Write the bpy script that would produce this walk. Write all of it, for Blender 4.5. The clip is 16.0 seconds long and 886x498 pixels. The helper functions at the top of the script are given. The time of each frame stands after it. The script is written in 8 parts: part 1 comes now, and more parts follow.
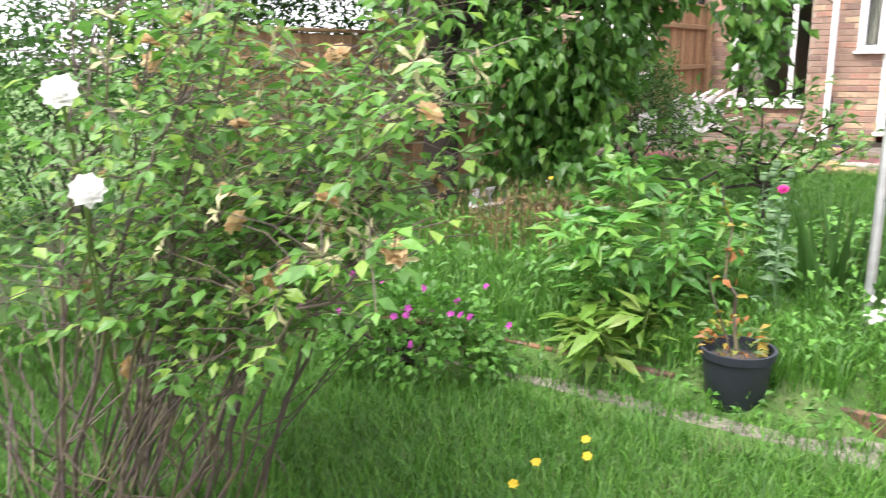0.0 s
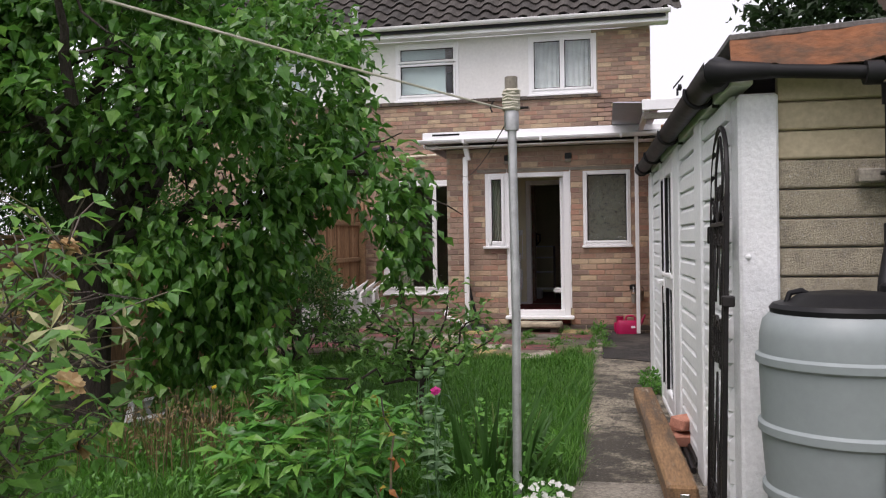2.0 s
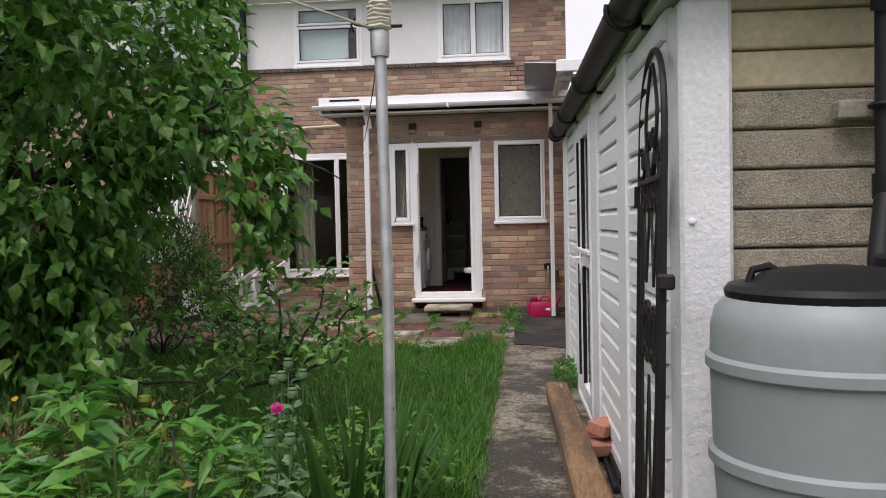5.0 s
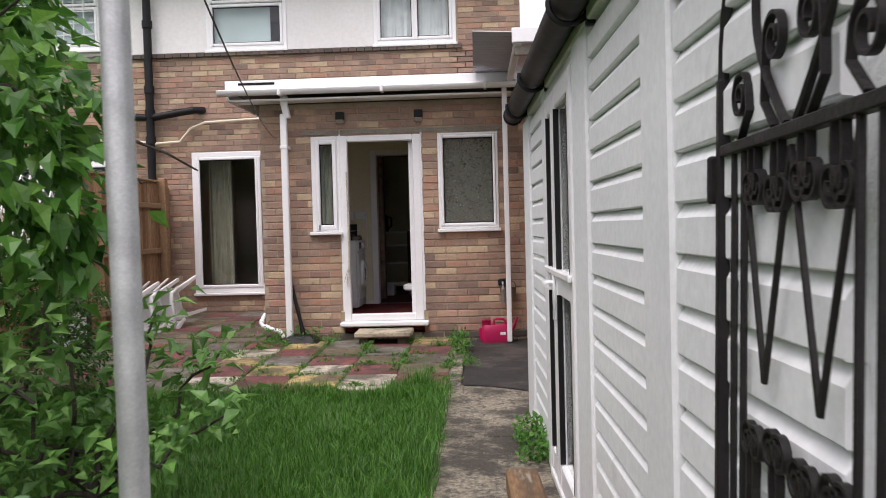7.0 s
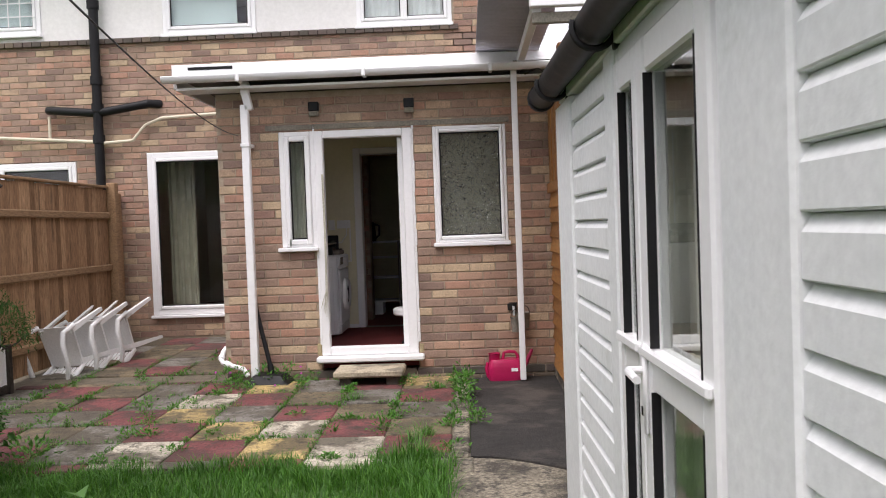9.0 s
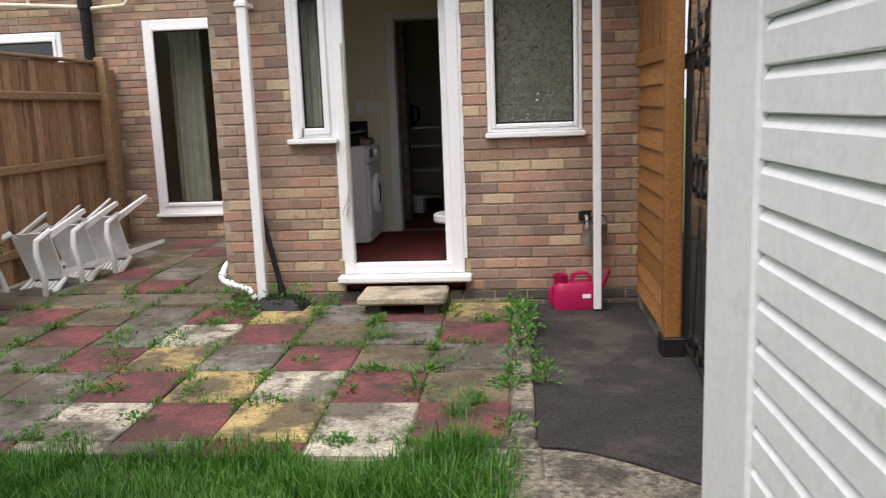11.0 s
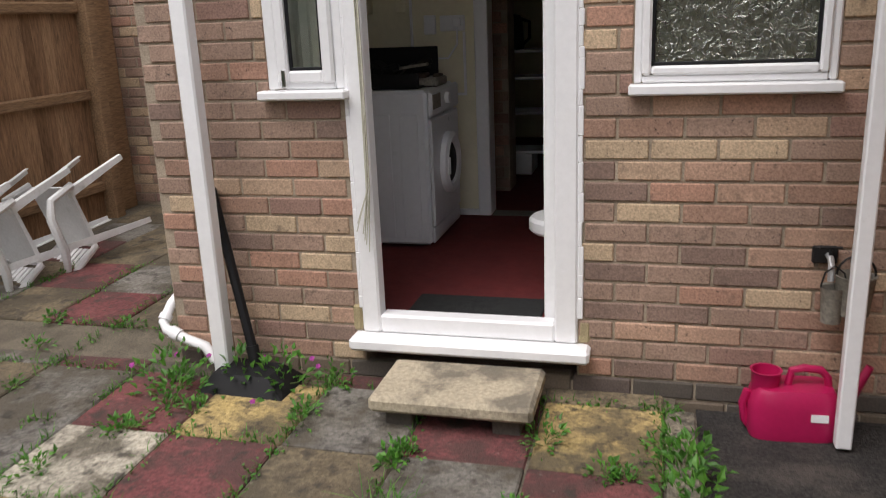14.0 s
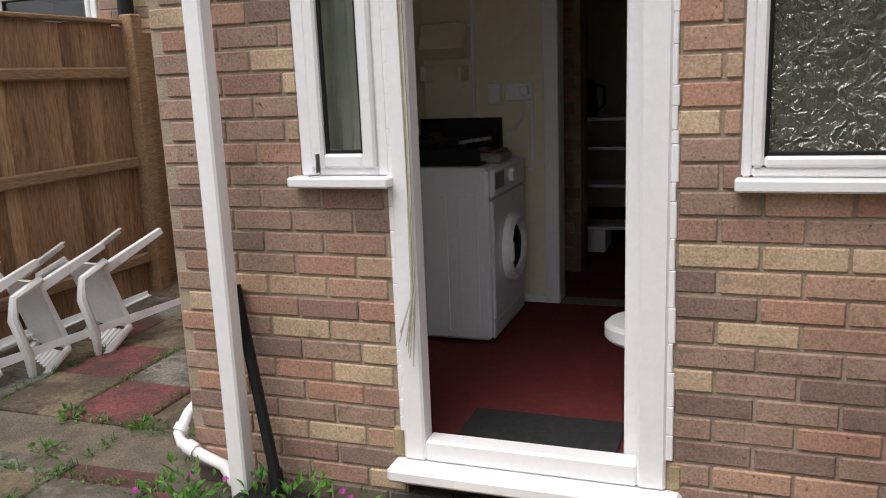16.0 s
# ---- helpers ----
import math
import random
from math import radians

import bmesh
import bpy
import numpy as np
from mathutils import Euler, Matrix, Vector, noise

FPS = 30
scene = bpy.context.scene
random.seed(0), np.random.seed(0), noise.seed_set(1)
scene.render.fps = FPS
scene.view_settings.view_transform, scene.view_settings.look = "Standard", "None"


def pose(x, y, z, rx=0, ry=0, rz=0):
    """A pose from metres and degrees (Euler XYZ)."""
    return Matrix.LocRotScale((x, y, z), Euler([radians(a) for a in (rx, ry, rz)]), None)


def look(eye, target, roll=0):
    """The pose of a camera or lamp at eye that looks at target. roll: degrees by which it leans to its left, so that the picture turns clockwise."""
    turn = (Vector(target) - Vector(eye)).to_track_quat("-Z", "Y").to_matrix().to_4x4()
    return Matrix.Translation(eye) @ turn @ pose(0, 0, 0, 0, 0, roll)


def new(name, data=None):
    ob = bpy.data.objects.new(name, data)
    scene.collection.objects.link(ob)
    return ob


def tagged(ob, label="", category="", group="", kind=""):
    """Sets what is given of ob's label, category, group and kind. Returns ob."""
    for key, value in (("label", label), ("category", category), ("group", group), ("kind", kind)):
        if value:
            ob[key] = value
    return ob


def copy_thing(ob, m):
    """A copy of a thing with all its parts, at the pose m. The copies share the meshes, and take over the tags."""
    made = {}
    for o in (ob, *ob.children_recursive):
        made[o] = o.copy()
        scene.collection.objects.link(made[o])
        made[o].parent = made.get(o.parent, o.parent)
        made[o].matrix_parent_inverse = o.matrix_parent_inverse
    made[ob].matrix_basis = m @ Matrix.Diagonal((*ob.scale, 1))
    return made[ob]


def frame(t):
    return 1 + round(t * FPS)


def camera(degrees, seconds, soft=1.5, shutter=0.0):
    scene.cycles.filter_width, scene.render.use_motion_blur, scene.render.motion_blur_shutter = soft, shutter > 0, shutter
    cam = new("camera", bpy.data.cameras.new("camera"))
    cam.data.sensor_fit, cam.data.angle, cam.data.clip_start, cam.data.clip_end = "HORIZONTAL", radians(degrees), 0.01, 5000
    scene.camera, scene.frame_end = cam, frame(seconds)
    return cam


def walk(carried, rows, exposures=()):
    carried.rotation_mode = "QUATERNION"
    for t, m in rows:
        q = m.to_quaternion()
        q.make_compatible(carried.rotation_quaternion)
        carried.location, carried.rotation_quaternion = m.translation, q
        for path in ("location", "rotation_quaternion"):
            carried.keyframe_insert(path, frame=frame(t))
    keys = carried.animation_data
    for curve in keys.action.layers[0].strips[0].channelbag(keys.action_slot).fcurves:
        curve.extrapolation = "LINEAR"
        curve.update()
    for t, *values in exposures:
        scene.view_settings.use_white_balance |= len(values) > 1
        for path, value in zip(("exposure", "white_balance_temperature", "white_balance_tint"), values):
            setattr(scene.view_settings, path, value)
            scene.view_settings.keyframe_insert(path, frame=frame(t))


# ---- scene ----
cam = camera(57.1, 16.0, soft=1.0, shutter=0.25)
PATH = [
    (0, (0.0, 0.0, 1.35), (-1.109, 1.602, 0.899), -0.5),
    (0.5, (0.028, 0.08, 1.373), (-0.828, 1.844, 0.979), -0.8),
    (1, (0.04, 0.078, 1.412), (-0.606, 1.957, 1.183), -0.8),
    (1.5, (0.029, 0.048, 1.447), (-0.457, 1.984, 1.333), -0.9),
    (2, (0.021, 0.002, 1.483), (-0.375, 1.962, 1.467), -0.9),
    (2.5, (0.02, -0.032, 1.505), (-0.316, 1.939, 1.562), -1.0),
    (3, (0.01, -0.013, 1.503), (-0.282, 1.965, 1.578), -1.2),
    (3.5, (0.011, 0.055, 1.483), (-0.216, 2.041, 1.555), -1.2),
    (4, (0.071, 0.295, 1.442), (-0.151, 2.283, 1.438), -1.3),
    (4.2, (0.077, 0.418, 1.435), (-0.141, 2.406, 1.411), -1.2),
    (6.3, (0.096, 2.042, 1.411), (-0.044, 4.036, 1.329), -1.6),
    (6.5, (0.096, 2.219, 1.411), (-0.012, 4.214, 1.336), -1.2),
    (7, (0.096, 2.663, 1.429), (0.012, 4.66, 1.377), -1.5),
    (7.5, (0.051, 3.083, 1.46), (-0.023, 5.081, 1.426), -1.2),
    (8, (0.024, 3.441, 1.518), (-0.038, 5.44, 1.509), -1.4),
    (8.2, (0.017, 3.584, 1.538), (-0.052, 5.583, 1.535), -2.0),
    (10.3, (-0.081, 5.152, 1.601), (-0.14, 7.137, 1.36), -2.0),
    (10.5, (-0.093, 5.301, 1.623), (-0.16, 7.282, 1.358), -1.9),
    (11, (-0.112, 5.704, 1.61), (-0.295, 7.665, 1.264), -2.1),
    (11.5, (-0.119, 6.121, 1.603), (-0.498, 8.035, 1.164), -2.2),
    (12, (-0.158, 6.605, 1.587), (-0.603, 8.47, 1.019), -2.3),
    (12.5, (-0.159, 7.1, 1.601), (-0.625, 8.928, 0.935), -2.4),
    (13, (-0.181, 7.572, 1.62), (-0.639, 9.394, 0.936), -2.2),
    (13.5, (-0.185, 7.993, 1.647), (-0.662, 9.83, 1.016), -2.3),
    (14, (-0.219, 8.401, 1.668), (-0.717, 10.258, 1.116), -2.4),
    (14.5, (-0.285, 8.732, 1.697), (-0.804, 10.596, 1.194), -2.3),
    (15, (-0.299, 8.876, 1.72), (-0.878, 10.727, 1.232), -2.5),
    (15.5, (-0.308, 8.923, 1.724), (-0.944, 10.767, 1.284), -2.3),
    (16, (-0.327, 8.924, 1.723), (-0.986, 10.766, 1.305), -2.3),
]
EXPOSURES = [(t, stops, 6400, 21 if t < 9 else 16) for t, stops in ((0.0, 1.65), (0.5, 1.5), (0.8, 1.15), (1.0, 0.9), (1.5, 0.4), (2.0, 0.05), (3.0, -0.2), (4.2, -0.15),
             (6.5, 0.2), (8.0, 0.3), (10.5, 0.5), (12.0, 0.28), (12.5, 0.38), (13.0, 0.26), (15.0, 0.15), (16.0, 0.22))]
walk(cam, [(t, look(eye, target, roll)) for t, eye, target, roll in PATH], EXPOSURES)

# ---- sky and sun: a bright overcast day ----
world = bpy.data.worlds.new("overcast_sky")
scene.world = world
world.use_nodes = True
wn, wl = world.node_tree.nodes, world.node_tree.links
sky = wn.new("ShaderNodeTexSky")
sky.sky_type, sky.sun_disc, sky.sun_elevation, sky.sun_rotation = "NISHITA", False, radians(61), radians(214)
sky.dust_density, sky.air_density = 4.0, 1.0
veil = wn.new("ShaderNodeHueSaturation")
veil.inputs["Saturation"].default_value = 0.12
wl.new(sky.outputs[0], veil.inputs["Color"])
cloud = wn.new("ShaderNodeMix")
cloud.data_type = "RGBA"
cloud.inputs[0].default_value, cloud.inputs[7].default_value = 0.8, (9.0, 9.2, 9.5, 1)
wl.new(veil.outputs[0], cloud.inputs[6])
wl.new(cloud.outputs[2], wn["Background"].inputs["Color"])
wn["Background"].inputs["Strength"].default_value = 0.12
sun = new("sun", bpy.data.lights.new("sun", "SUN"))
sun.data.energy, sun.data.angle, sun.data.color = 2.4, radians(40), (1.0, 0.96, 0.9)
sun.matrix_world = look((0, 0, 20), (4.5, 9, 0))


# ---- mesh helpers ----
class Shape:
    """Vertices and faces of one mesh, gathered piece by piece."""

    def __init__(self):
        self.v, self.f, self.smooth = [], [], False

    def box(self, x0, x1, y0, y1, z0, z1, c=0.0, m=None):
        b = len(self.v)
        pts = []
        c = min(c, 0.45 * (x1 - x0), 0.45 * (y1 - y0), 0.45 * (z1 - z0))
        if c <= 0:
            pts = [(x, y, z) for z in (z0, z1) for y in (y0, y1) for x in (x0, x1)]
            fs = [(0, 2, 3, 1), (4, 5, 7, 6), (0, 1, 5, 4), (2, 6, 7, 3), (0, 4, 6, 2), (1, 3, 7, 5)]
        else:
            lim, idx, fs = ((x0, x1), (y0, y1), (z0, z1)), {}, []
            for i in (0, 1):
                for j in (0, 1):
                    for k in (0, 1):
                        for a in range(3):
                            p = []
                            for ax, s in enumerate((i, j, k)):
                                w = lim[ax][s]
                                p.append(w if ax == a else w + (c if s == 0 else -c))
                            idx[i, j, k, a] = len(pts)
                            pts.append(tuple(p))
            for a in range(3):
                o = [ax for ax in range(3) if ax != a]
                for s in (0, 1):
                    q = []
                    for u, w in ((0, 0), (1, 0), (1, 1), (0, 1)):
                        key = [0, 0, 0]
                        key[a], key[o[0]], key[o[1]] = s, u, w
                        q.append(idx[key[0], key[1], key[2], a])
                    fs.append(tuple(q if (s == 1) != (a == 1) else q[::-1]))
            for a in range(3):
                o = [ax for ax in range(3) if ax != a]
                for u in (0, 1):
                    for w in (0, 1):
                        q = []
                        for s, face in ((0, o[0]), (1, o[0]), (1, o[1]), (0, o[1])):
                            key = [0, 0, 0]
                            key[a], key[o[0]], key[o[1]] = s, u, w
                            q.append(idx[key[0], key[1], key[2], face])
                        fs.append(tuple(q if (u != w) != (a == 1) else q[::-1]))
            for i in (0, 1):
                for j in (0, 1):
                    for k in (0, 1):
                        q = (idx[i, j, k, 0], idx[i, j, k, 1], idx[i, j, k, 2])
                        fs.append(q if (i + j + k) % 2 else q[::-1])
        self.v += [tuple(m @ Vector(p)) for p in pts] if m else pts
        self.f += [tuple(b + i for i in q) for q in fs]
        return self

    def tube(self, pts, r, n=8, r1=None, caps=True):
        """A round bar along pts; r may be a list of radii."""
        pts = [Vector(p) for p in pts]
        rs = r if isinstance(r, list) else [r + ((r1 if r1 is not None else r) - r) * i / max(1, len(pts) - 1) for i in range(len(pts))]
        b, side = len(self.v), None
        for i, p in enumerate(pts):
            d = (pts[min(i + 1, len(pts) - 1)] - pts[max(i - 1, 0)]).normalized()
            if side is None:
                side = d.orthogonal().normalized()
            side = (side - d * side.dot(d)).normalized()
            up = d.cross(side)
            for k in range(n):
                a = 2 * math.pi * k / n
                self.v.append(tuple(p + (side * math.cos(a) + up * math.sin(a)) * rs[i]))
        for i in range(len(pts) - 1):
            for k in range(n):
                self.f.append((b + i * n + k, b + i * n + (k + 1) % n, b + (i + 1) * n + (k + 1) % n, b + (i + 1) * n + k))
        if caps:
            self.f.append(tuple(b + k for k in range(n))[::-1])
            self.f.append(tuple(b + (len(pts) - 1) * n + k for k in range(n)))
        return self

    def lathe(self, prof, n=32, at=(0, 0, 0), m=None):
        """Turns (radius, height) pairs about the upright axis."""
        b = len(self.v)
        for r, z in prof:
            for k in range(n):
                a = 2 * math.pi * k / n
                p = Vector((at[0] + r * math.cos(a), at[1] + r * math.sin(a), at[2] + z))
                self.v.append(tuple(m @ p if m else p))
        for i in range(len(prof) - 1):
            for k in range(n):
                self.f.append((b + i * n + k, b + i * n + (k + 1) % n, b + (i + 1) * n + (k + 1) % n, b + (i + 1) * n + k))
        self.f.append(tuple(b + k for k in range(n))[::-1])
        self.f.append(tuple(b + (len(prof) - 1) * n + k for k in range(n)))
        return self

    def extrude(self, prof, axis, a0, a1):
        """A closed outline pushed along an axis ('x', 'y' or 'z') from a0 to a1."""
        b, n = len(self.v), len(prof)
        for a in (a0, a1):
            for u, w in prof:
                self.v.append((a, u, w) if axis == "x" else (u, a, w) if axis == "y" else (u, w, a))
        for k in range(n):
            self.f.append((b + k, b + (k + 1) % n, b + n + (k + 1) % n, b + n + k))
        self.f.append(tuple(b + k for k in range(n))[::-1])
        self.f.append(tuple(b + n + k for k in range(n)))
        return self

    def mesh(self, name, material=None, smooth=False):
        me = bpy.data.meshes.new(name)
        me.from_pydata(self.v, [], self.f)
        if material:
            me.materials.append(material)
        if smooth:
            me.polygons.foreach_set("use_smooth", [True] * len(me.polygons))
            me.set_sharp_from_angle(angle=radians(40))
        bm = bmesh.new()
        bm.from_mesh(me)
        bmesh.ops.recalc_face_normals(bm, faces=bm.faces)
        bm.to_mesh(me)
        bm.free()
        return me


def part(name, shape, material, parent, label="", smooth=False):
    """One mesh under a thing or under a part."""
    ob = new(name, shape if isinstance(shape, bpy.types.Mesh) else shape.mesh(name, material, smooth))
    ob.parent = parent
    return tagged(ob, label) if label else ob


def thing(name, label, category, at=None, group="", kind=""):
    """An Empty that carries the parts of one thing."""
    ob = new(name)
    ob.empty_display_size = 0.1
    if at is not None:
        ob.matrix_world = at
    return tagged(ob, label, category, group, kind)


def solid(name, shape, material, label, category, group="", kind="", smooth=False, at=None):
    """A thing of one mesh."""
    ob = new(name, shape.mesh(name, material, smooth))
    if at is not None:
        ob.matrix_world = at
    return tagged(ob, label, category, group, kind)


# ---- materials ----
def material(name, colours, scale=8.0, rough=0.8, fine=0.25, bump=0.3, bump_scale=None, metal=0.0, rnd="", stain=None, detail=6.0, spec=0.5, sheen_var=0.1, squash=(1, 1, 1), coat=0.0, tint=0.12, disp=0.006):
    """A worn surface: colours blended by broad noise, fine grain over it, stains where given (colour, size, threshold, amount), relief.
    rnd: 'object' or 'island' picks the piece's own colour out of colours."""
    mt = bpy.data.materials.new(name)
    mt.use_nodes = True
    n, l = mt.node_tree.nodes, mt.node_tree.links
    bs = n["Principled BSDF"]
    geo = n.new("ShaderNodeNewGeometry")
    mp = n.new("ShaderNodeMapping")
    mp.inputs["Scale"].default_value = squash
    l.new(geo.outputs["Position"], mp.inputs["Vector"])

    def noise_at(s, d=detail, r=0.6):
        t = n.new("ShaderNodeTexNoise")
        t.inputs["Scale"].default_value, t.inputs["Detail"].default_value, t.inputs["Roughness"].default_value = s, d, r
        l.new(mp.outputs[0], t.inputs["Vector"])
        return t.outputs[0]

    def mix(kind, fac, a, b):
        x = n.new("ShaderNodeMix")
        x.data_type, x.blend_type = "RGBA", kind
        for socket, val in ((x.inputs[0], fac), (x.inputs[6], a), (x.inputs[7], b)):
            if hasattr(val, "is_linked"):
                l.new(val, socket)
            else:
                socket.default_value = val if isinstance(val, float) else (*val, 1)
        return x.outputs[2]

    ramp = n.new("ShaderNodeValToRGB")
    if rnd:
        ramp.color_ramp.interpolation = "CONSTANT"
        if rnd == "object":
            src = n.new("ShaderNodeObjectInfo").outputs["Random"]
        else:
            src = geo.outputs["Random Per Island"]
        l.new(src, ramp.inputs[0])
        for i, c in enumerate(colours):
            e = ramp.color_ramp.elements[i] if i < 2 else ramp.color_ramp.elements.new(0.5)
            e.position, e.color = i / len(colours), (*c, 1)
    else:
        l.new(noise_at(scale), ramp.inputs[0])
        for i, c in enumerate(colours):
            e = ramp.color_ramp.elements[i] if i < 2 else ramp.color_ramp.elements.new(0.5)
            e.position, e.color = 0.3 + 0.4 * i / max(1, len(colours) - 1), (*c, 1)
    col = ramp.outputs[0]
    grain = n.new("ShaderNodeMapRange")
    l.new(noise_at(scale * 14, 4.0), grain.inputs[0])
    grain.inputs[1].default_value, grain.inputs[2].default_value = 0.3, 0.7
    grain.inputs[3].default_value, grain.inputs[4].default_value = 1 - fine, 1 + fine * 0.6
    col = mix("MULTIPLY", 1.0, col, grain.outputs[0])
    broad = n.new("ShaderNodeMapRange")
    l.new(noise_at(scale * 0.35, 3.0), broad.inputs[0])
    broad.inputs[1].default_value, broad.inputs[2].default_value = 0.3, 0.7
    broad.inputs[3].default_value, broad.inputs[4].default_value = 1 - tint, 1 + tint
    col = mix("MULTIPLY", 1.0, col, broad.outputs[0])
    if stain:
        for sc, size, thr, amount in (stain if isinstance(stain, list) else [stain]):
            r2 = n.new("ShaderNodeMapRange")
            l.new(noise_at(size, 8.0, 0.65), r2.inputs[0])
            r2.inputs[1].default_value, r2.inputs[2].default_value, r2.inputs[4].default_value = thr, thr + 0.1, amount
            col = mix("MIX", r2.outputs[0], col, sc)
    l.new(col, bs.inputs["Base Color"])
    rr = n.new("ShaderNodeMapRange")
    l.new(noise_at(scale * 3), rr.inputs[0])
    rr.inputs[3].default_value, rr.inputs[4].default_value = max(0, rough - sheen_var), min(1, rough + sheen_var)
    l.new(rr.outputs[0], bs.inputs["Roughness"])
    bs.inputs["Metallic"].default_value, bs.inputs["Specular IOR Level"].default_value = metal, spec
    bs.inputs["Coat Weight"].default_value = coat
    if bump:
        bp = n.new("ShaderNodeBump")
        bp.inputs["Strength"].default_value, bp.inputs["Distance"].default_value = bump, disp
        l.new(noise_at(bump_scale or scale * 10, 5.0), bp.inputs["Height"])
        l.new(bp.outputs[0], bs.inputs["Normal"])
    return mt


def leafy(name, colours, rough=0.45, through_light=0.35):
    """Foliage: a colour of its own for every leaf, some light passing through."""
    mt = material(name, colours, scale=6.0, rough=rough, fine=0.15, bump=0.15, bump_scale=60, rnd="island", spec=0.5)
    n, l = mt.node_tree.nodes, mt.node_tree.links
    tr, mx, out = n.new("ShaderNodeBsdfTranslucent"), n.new("ShaderNodeMixShader"), n["Material Output"]
    bs = n["Principled BSDF"]
    l.new(bs.inputs["Base Color"].links[0].from_socket, tr.inputs["Color"])
    mx.inputs[0].default_value = through_light
    l.new(bs.outputs[0], mx.inputs[1])
    l.new(tr.outputs[0], mx.inputs[2])
    l.new(mx.outputs[0], out.inputs["Surface"])
    return mt


def glass_pane(name, tint=(0.9, 0.95, 0.94), rough=0.0, bump=0.0, bump_scale=30.0):
    mt = bpy.data.materials.new(name)
    mt.use_nodes = True
    n, l = mt.node_tree.nodes, mt.node_tree.links
    bs = n["Principled BSDF"]
    bs.inputs["Base Color"].default_value, bs.inputs["Roughness"].default_value = (*tint, 1), rough
    bs.inputs["Transmission Weight"].default_value, bs.inputs["IOR"].default_value = 1.0, 1.45
    if bump:
        vo = n.new("ShaderNodeTexVoronoi")
        vo.feature = "DISTANCE_TO_EDGE"
        vo.inputs["Scale"].default_value = bump_scale
        nz = n.new("ShaderNodeTexNoise")
        nz.inputs["Scale"].default_value = bump_scale * 0.6
        geo = n.new("ShaderNodeNewGeometry")
        ad = n.new("ShaderNodeVectorMath")
        ad.operation = "MULTIPLY_ADD"
        ad.inputs[1].default_value = (0.12, 0.12, 0.12)
        l.new(geo.outputs["Position"], nz.inputs["Vector"])
        l.new(nz.outputs[1], ad.inputs[0])
        l.new(geo.outputs["Position"], ad.inputs[2])
        l.new(ad.outputs[0], vo.inputs["Vector"])
        bp = n.new("ShaderNodeBump")
        bp.inputs["Strength"].default_value, bp.inputs["Distance"].default_value = bump, 0.05
        l.new(vo.outputs["Distance"], bp.inputs["Height"])
        l.new(bp.outputs[0], bs.inputs["Normal"])
    return mt


BRICKS = [(0.366, 0.226, 0.159), (0.451, 0.317, 0.213), (0.299, 0.183, 0.14), (0.512, 0.384, 0.25), (0.244, 0.165, 0.128), (0.415, 0.238, 0.165), (0.342, 0.232, 0.171), (0.573, 0.451, 0.305), (0.397, 0.201, 0.14), (0.305, 0.213, 0.165), (0.439, 0.281, 0.195), (0.378, 0.262, 0.195)]
BRICKS = [(r * 1.07, g * 1.07, b * 1.08) for r, g, b in BRICKS]
SPOTS = [((0.035, 0.028, 0.024), 62.0, 0.615, 0.9), ((0.13, 0.095, 0.075), 14.0, 0.58, 0.55), ((0.50, 0.43, 0.34), 30.0, 0.68, 0.5)]
M_BRICK = material("brick_face", BRICKS, scale=9, rough=0.85, fine=0.35, bump=0.5, rnd="object", stain=SPOTS, tint=0.2)
M_BRICKJ = material("brick_wall_face", BRICKS, scale=9, rough=0.85, fine=0.35, bump=0.5, rnd="island", stain=SPOTS, tint=0.2)
M_MORTAR = material("mortar", [(0.33, 0.265, 0.195), (0.43, 0.355, 0.265)], scale=12, rough=0.95, bump=0.6)
M_OLDBRICK = material("damp_plinth_brick", [(0.10, 0.085, 0.07), (0.16, 0.125, 0.09), (0.13, 0.10, 0.085)], scale=9, rough=0.9, bump=0.5, rnd="island")
M_UPVC = material("white_plastic", [(0.86, 0.86, 0.86), (0.88, 0.88, 0.88)], scale=3, rough=0.35, fine=0.03, bump=0.03, tint=0.03, stain=((0.45, 0.43, 0.38), 9.0, 0.68, 0.35))
M_RENDER = material("white_cladding", [(0.78, 0.77, 0.74), (0.82, 0.81, 0.79)], scale=1.5, rough=0.7, fine=0.06, bump=0.15, tint=0.05)
M_PAINT = material("white_masonry_paint", [(0.80, 0.82, 0.82), (0.86, 0.87, 0.86)], scale=2.5, rough=0.6, fine=0.07, bump=0.35, bump_scale=24, tint=0.06, stain=[((0.52, 0.54, 0.50), 3.0, 0.62, 0.5), ((0.12, 0.11, 0.09), 45.0, 0.72, 0.8)])
M_ROUGHPAINT = material("rough_white_paint", [(0.74, 0.76, 0.76), (0.82, 0.83, 0.83)], scale=4, rough=0.7, fine=0.1, bump=0.7, bump_scale=55, disp=0.008, stain=[((0.45, 0.46, 0.43), 5.0, 0.64, 0.5), ((0.12, 0.11, 0.09), 60.0, 0.71, 0.8)])
M_CREAM = material("cream_painted_panel", [(0.42, 0.36, 0.235), (0.47, 0.405, 0.27)], scale=3, rough=0.75, fine=0.15, bump=0.4, stain=((0.30, 0.26, 0.17), 5.0, 0.6, 0.5))
M_PEBBLE = material("worn_aggregate_panel", [(0.36, 0.32, 0.24), (0.44, 0.39, 0.28), (0.30, 0.27, 0.21)], scale=20, rough=0.9, fine=0.6, bump=1.0, bump_scale=130, disp=0.012, stain=[((0.58, 0.55, 0.50), 95.0, 0.58, 0.9), ((0.16, 0.15, 0.13), 80.0, 0.64, 0.7)])
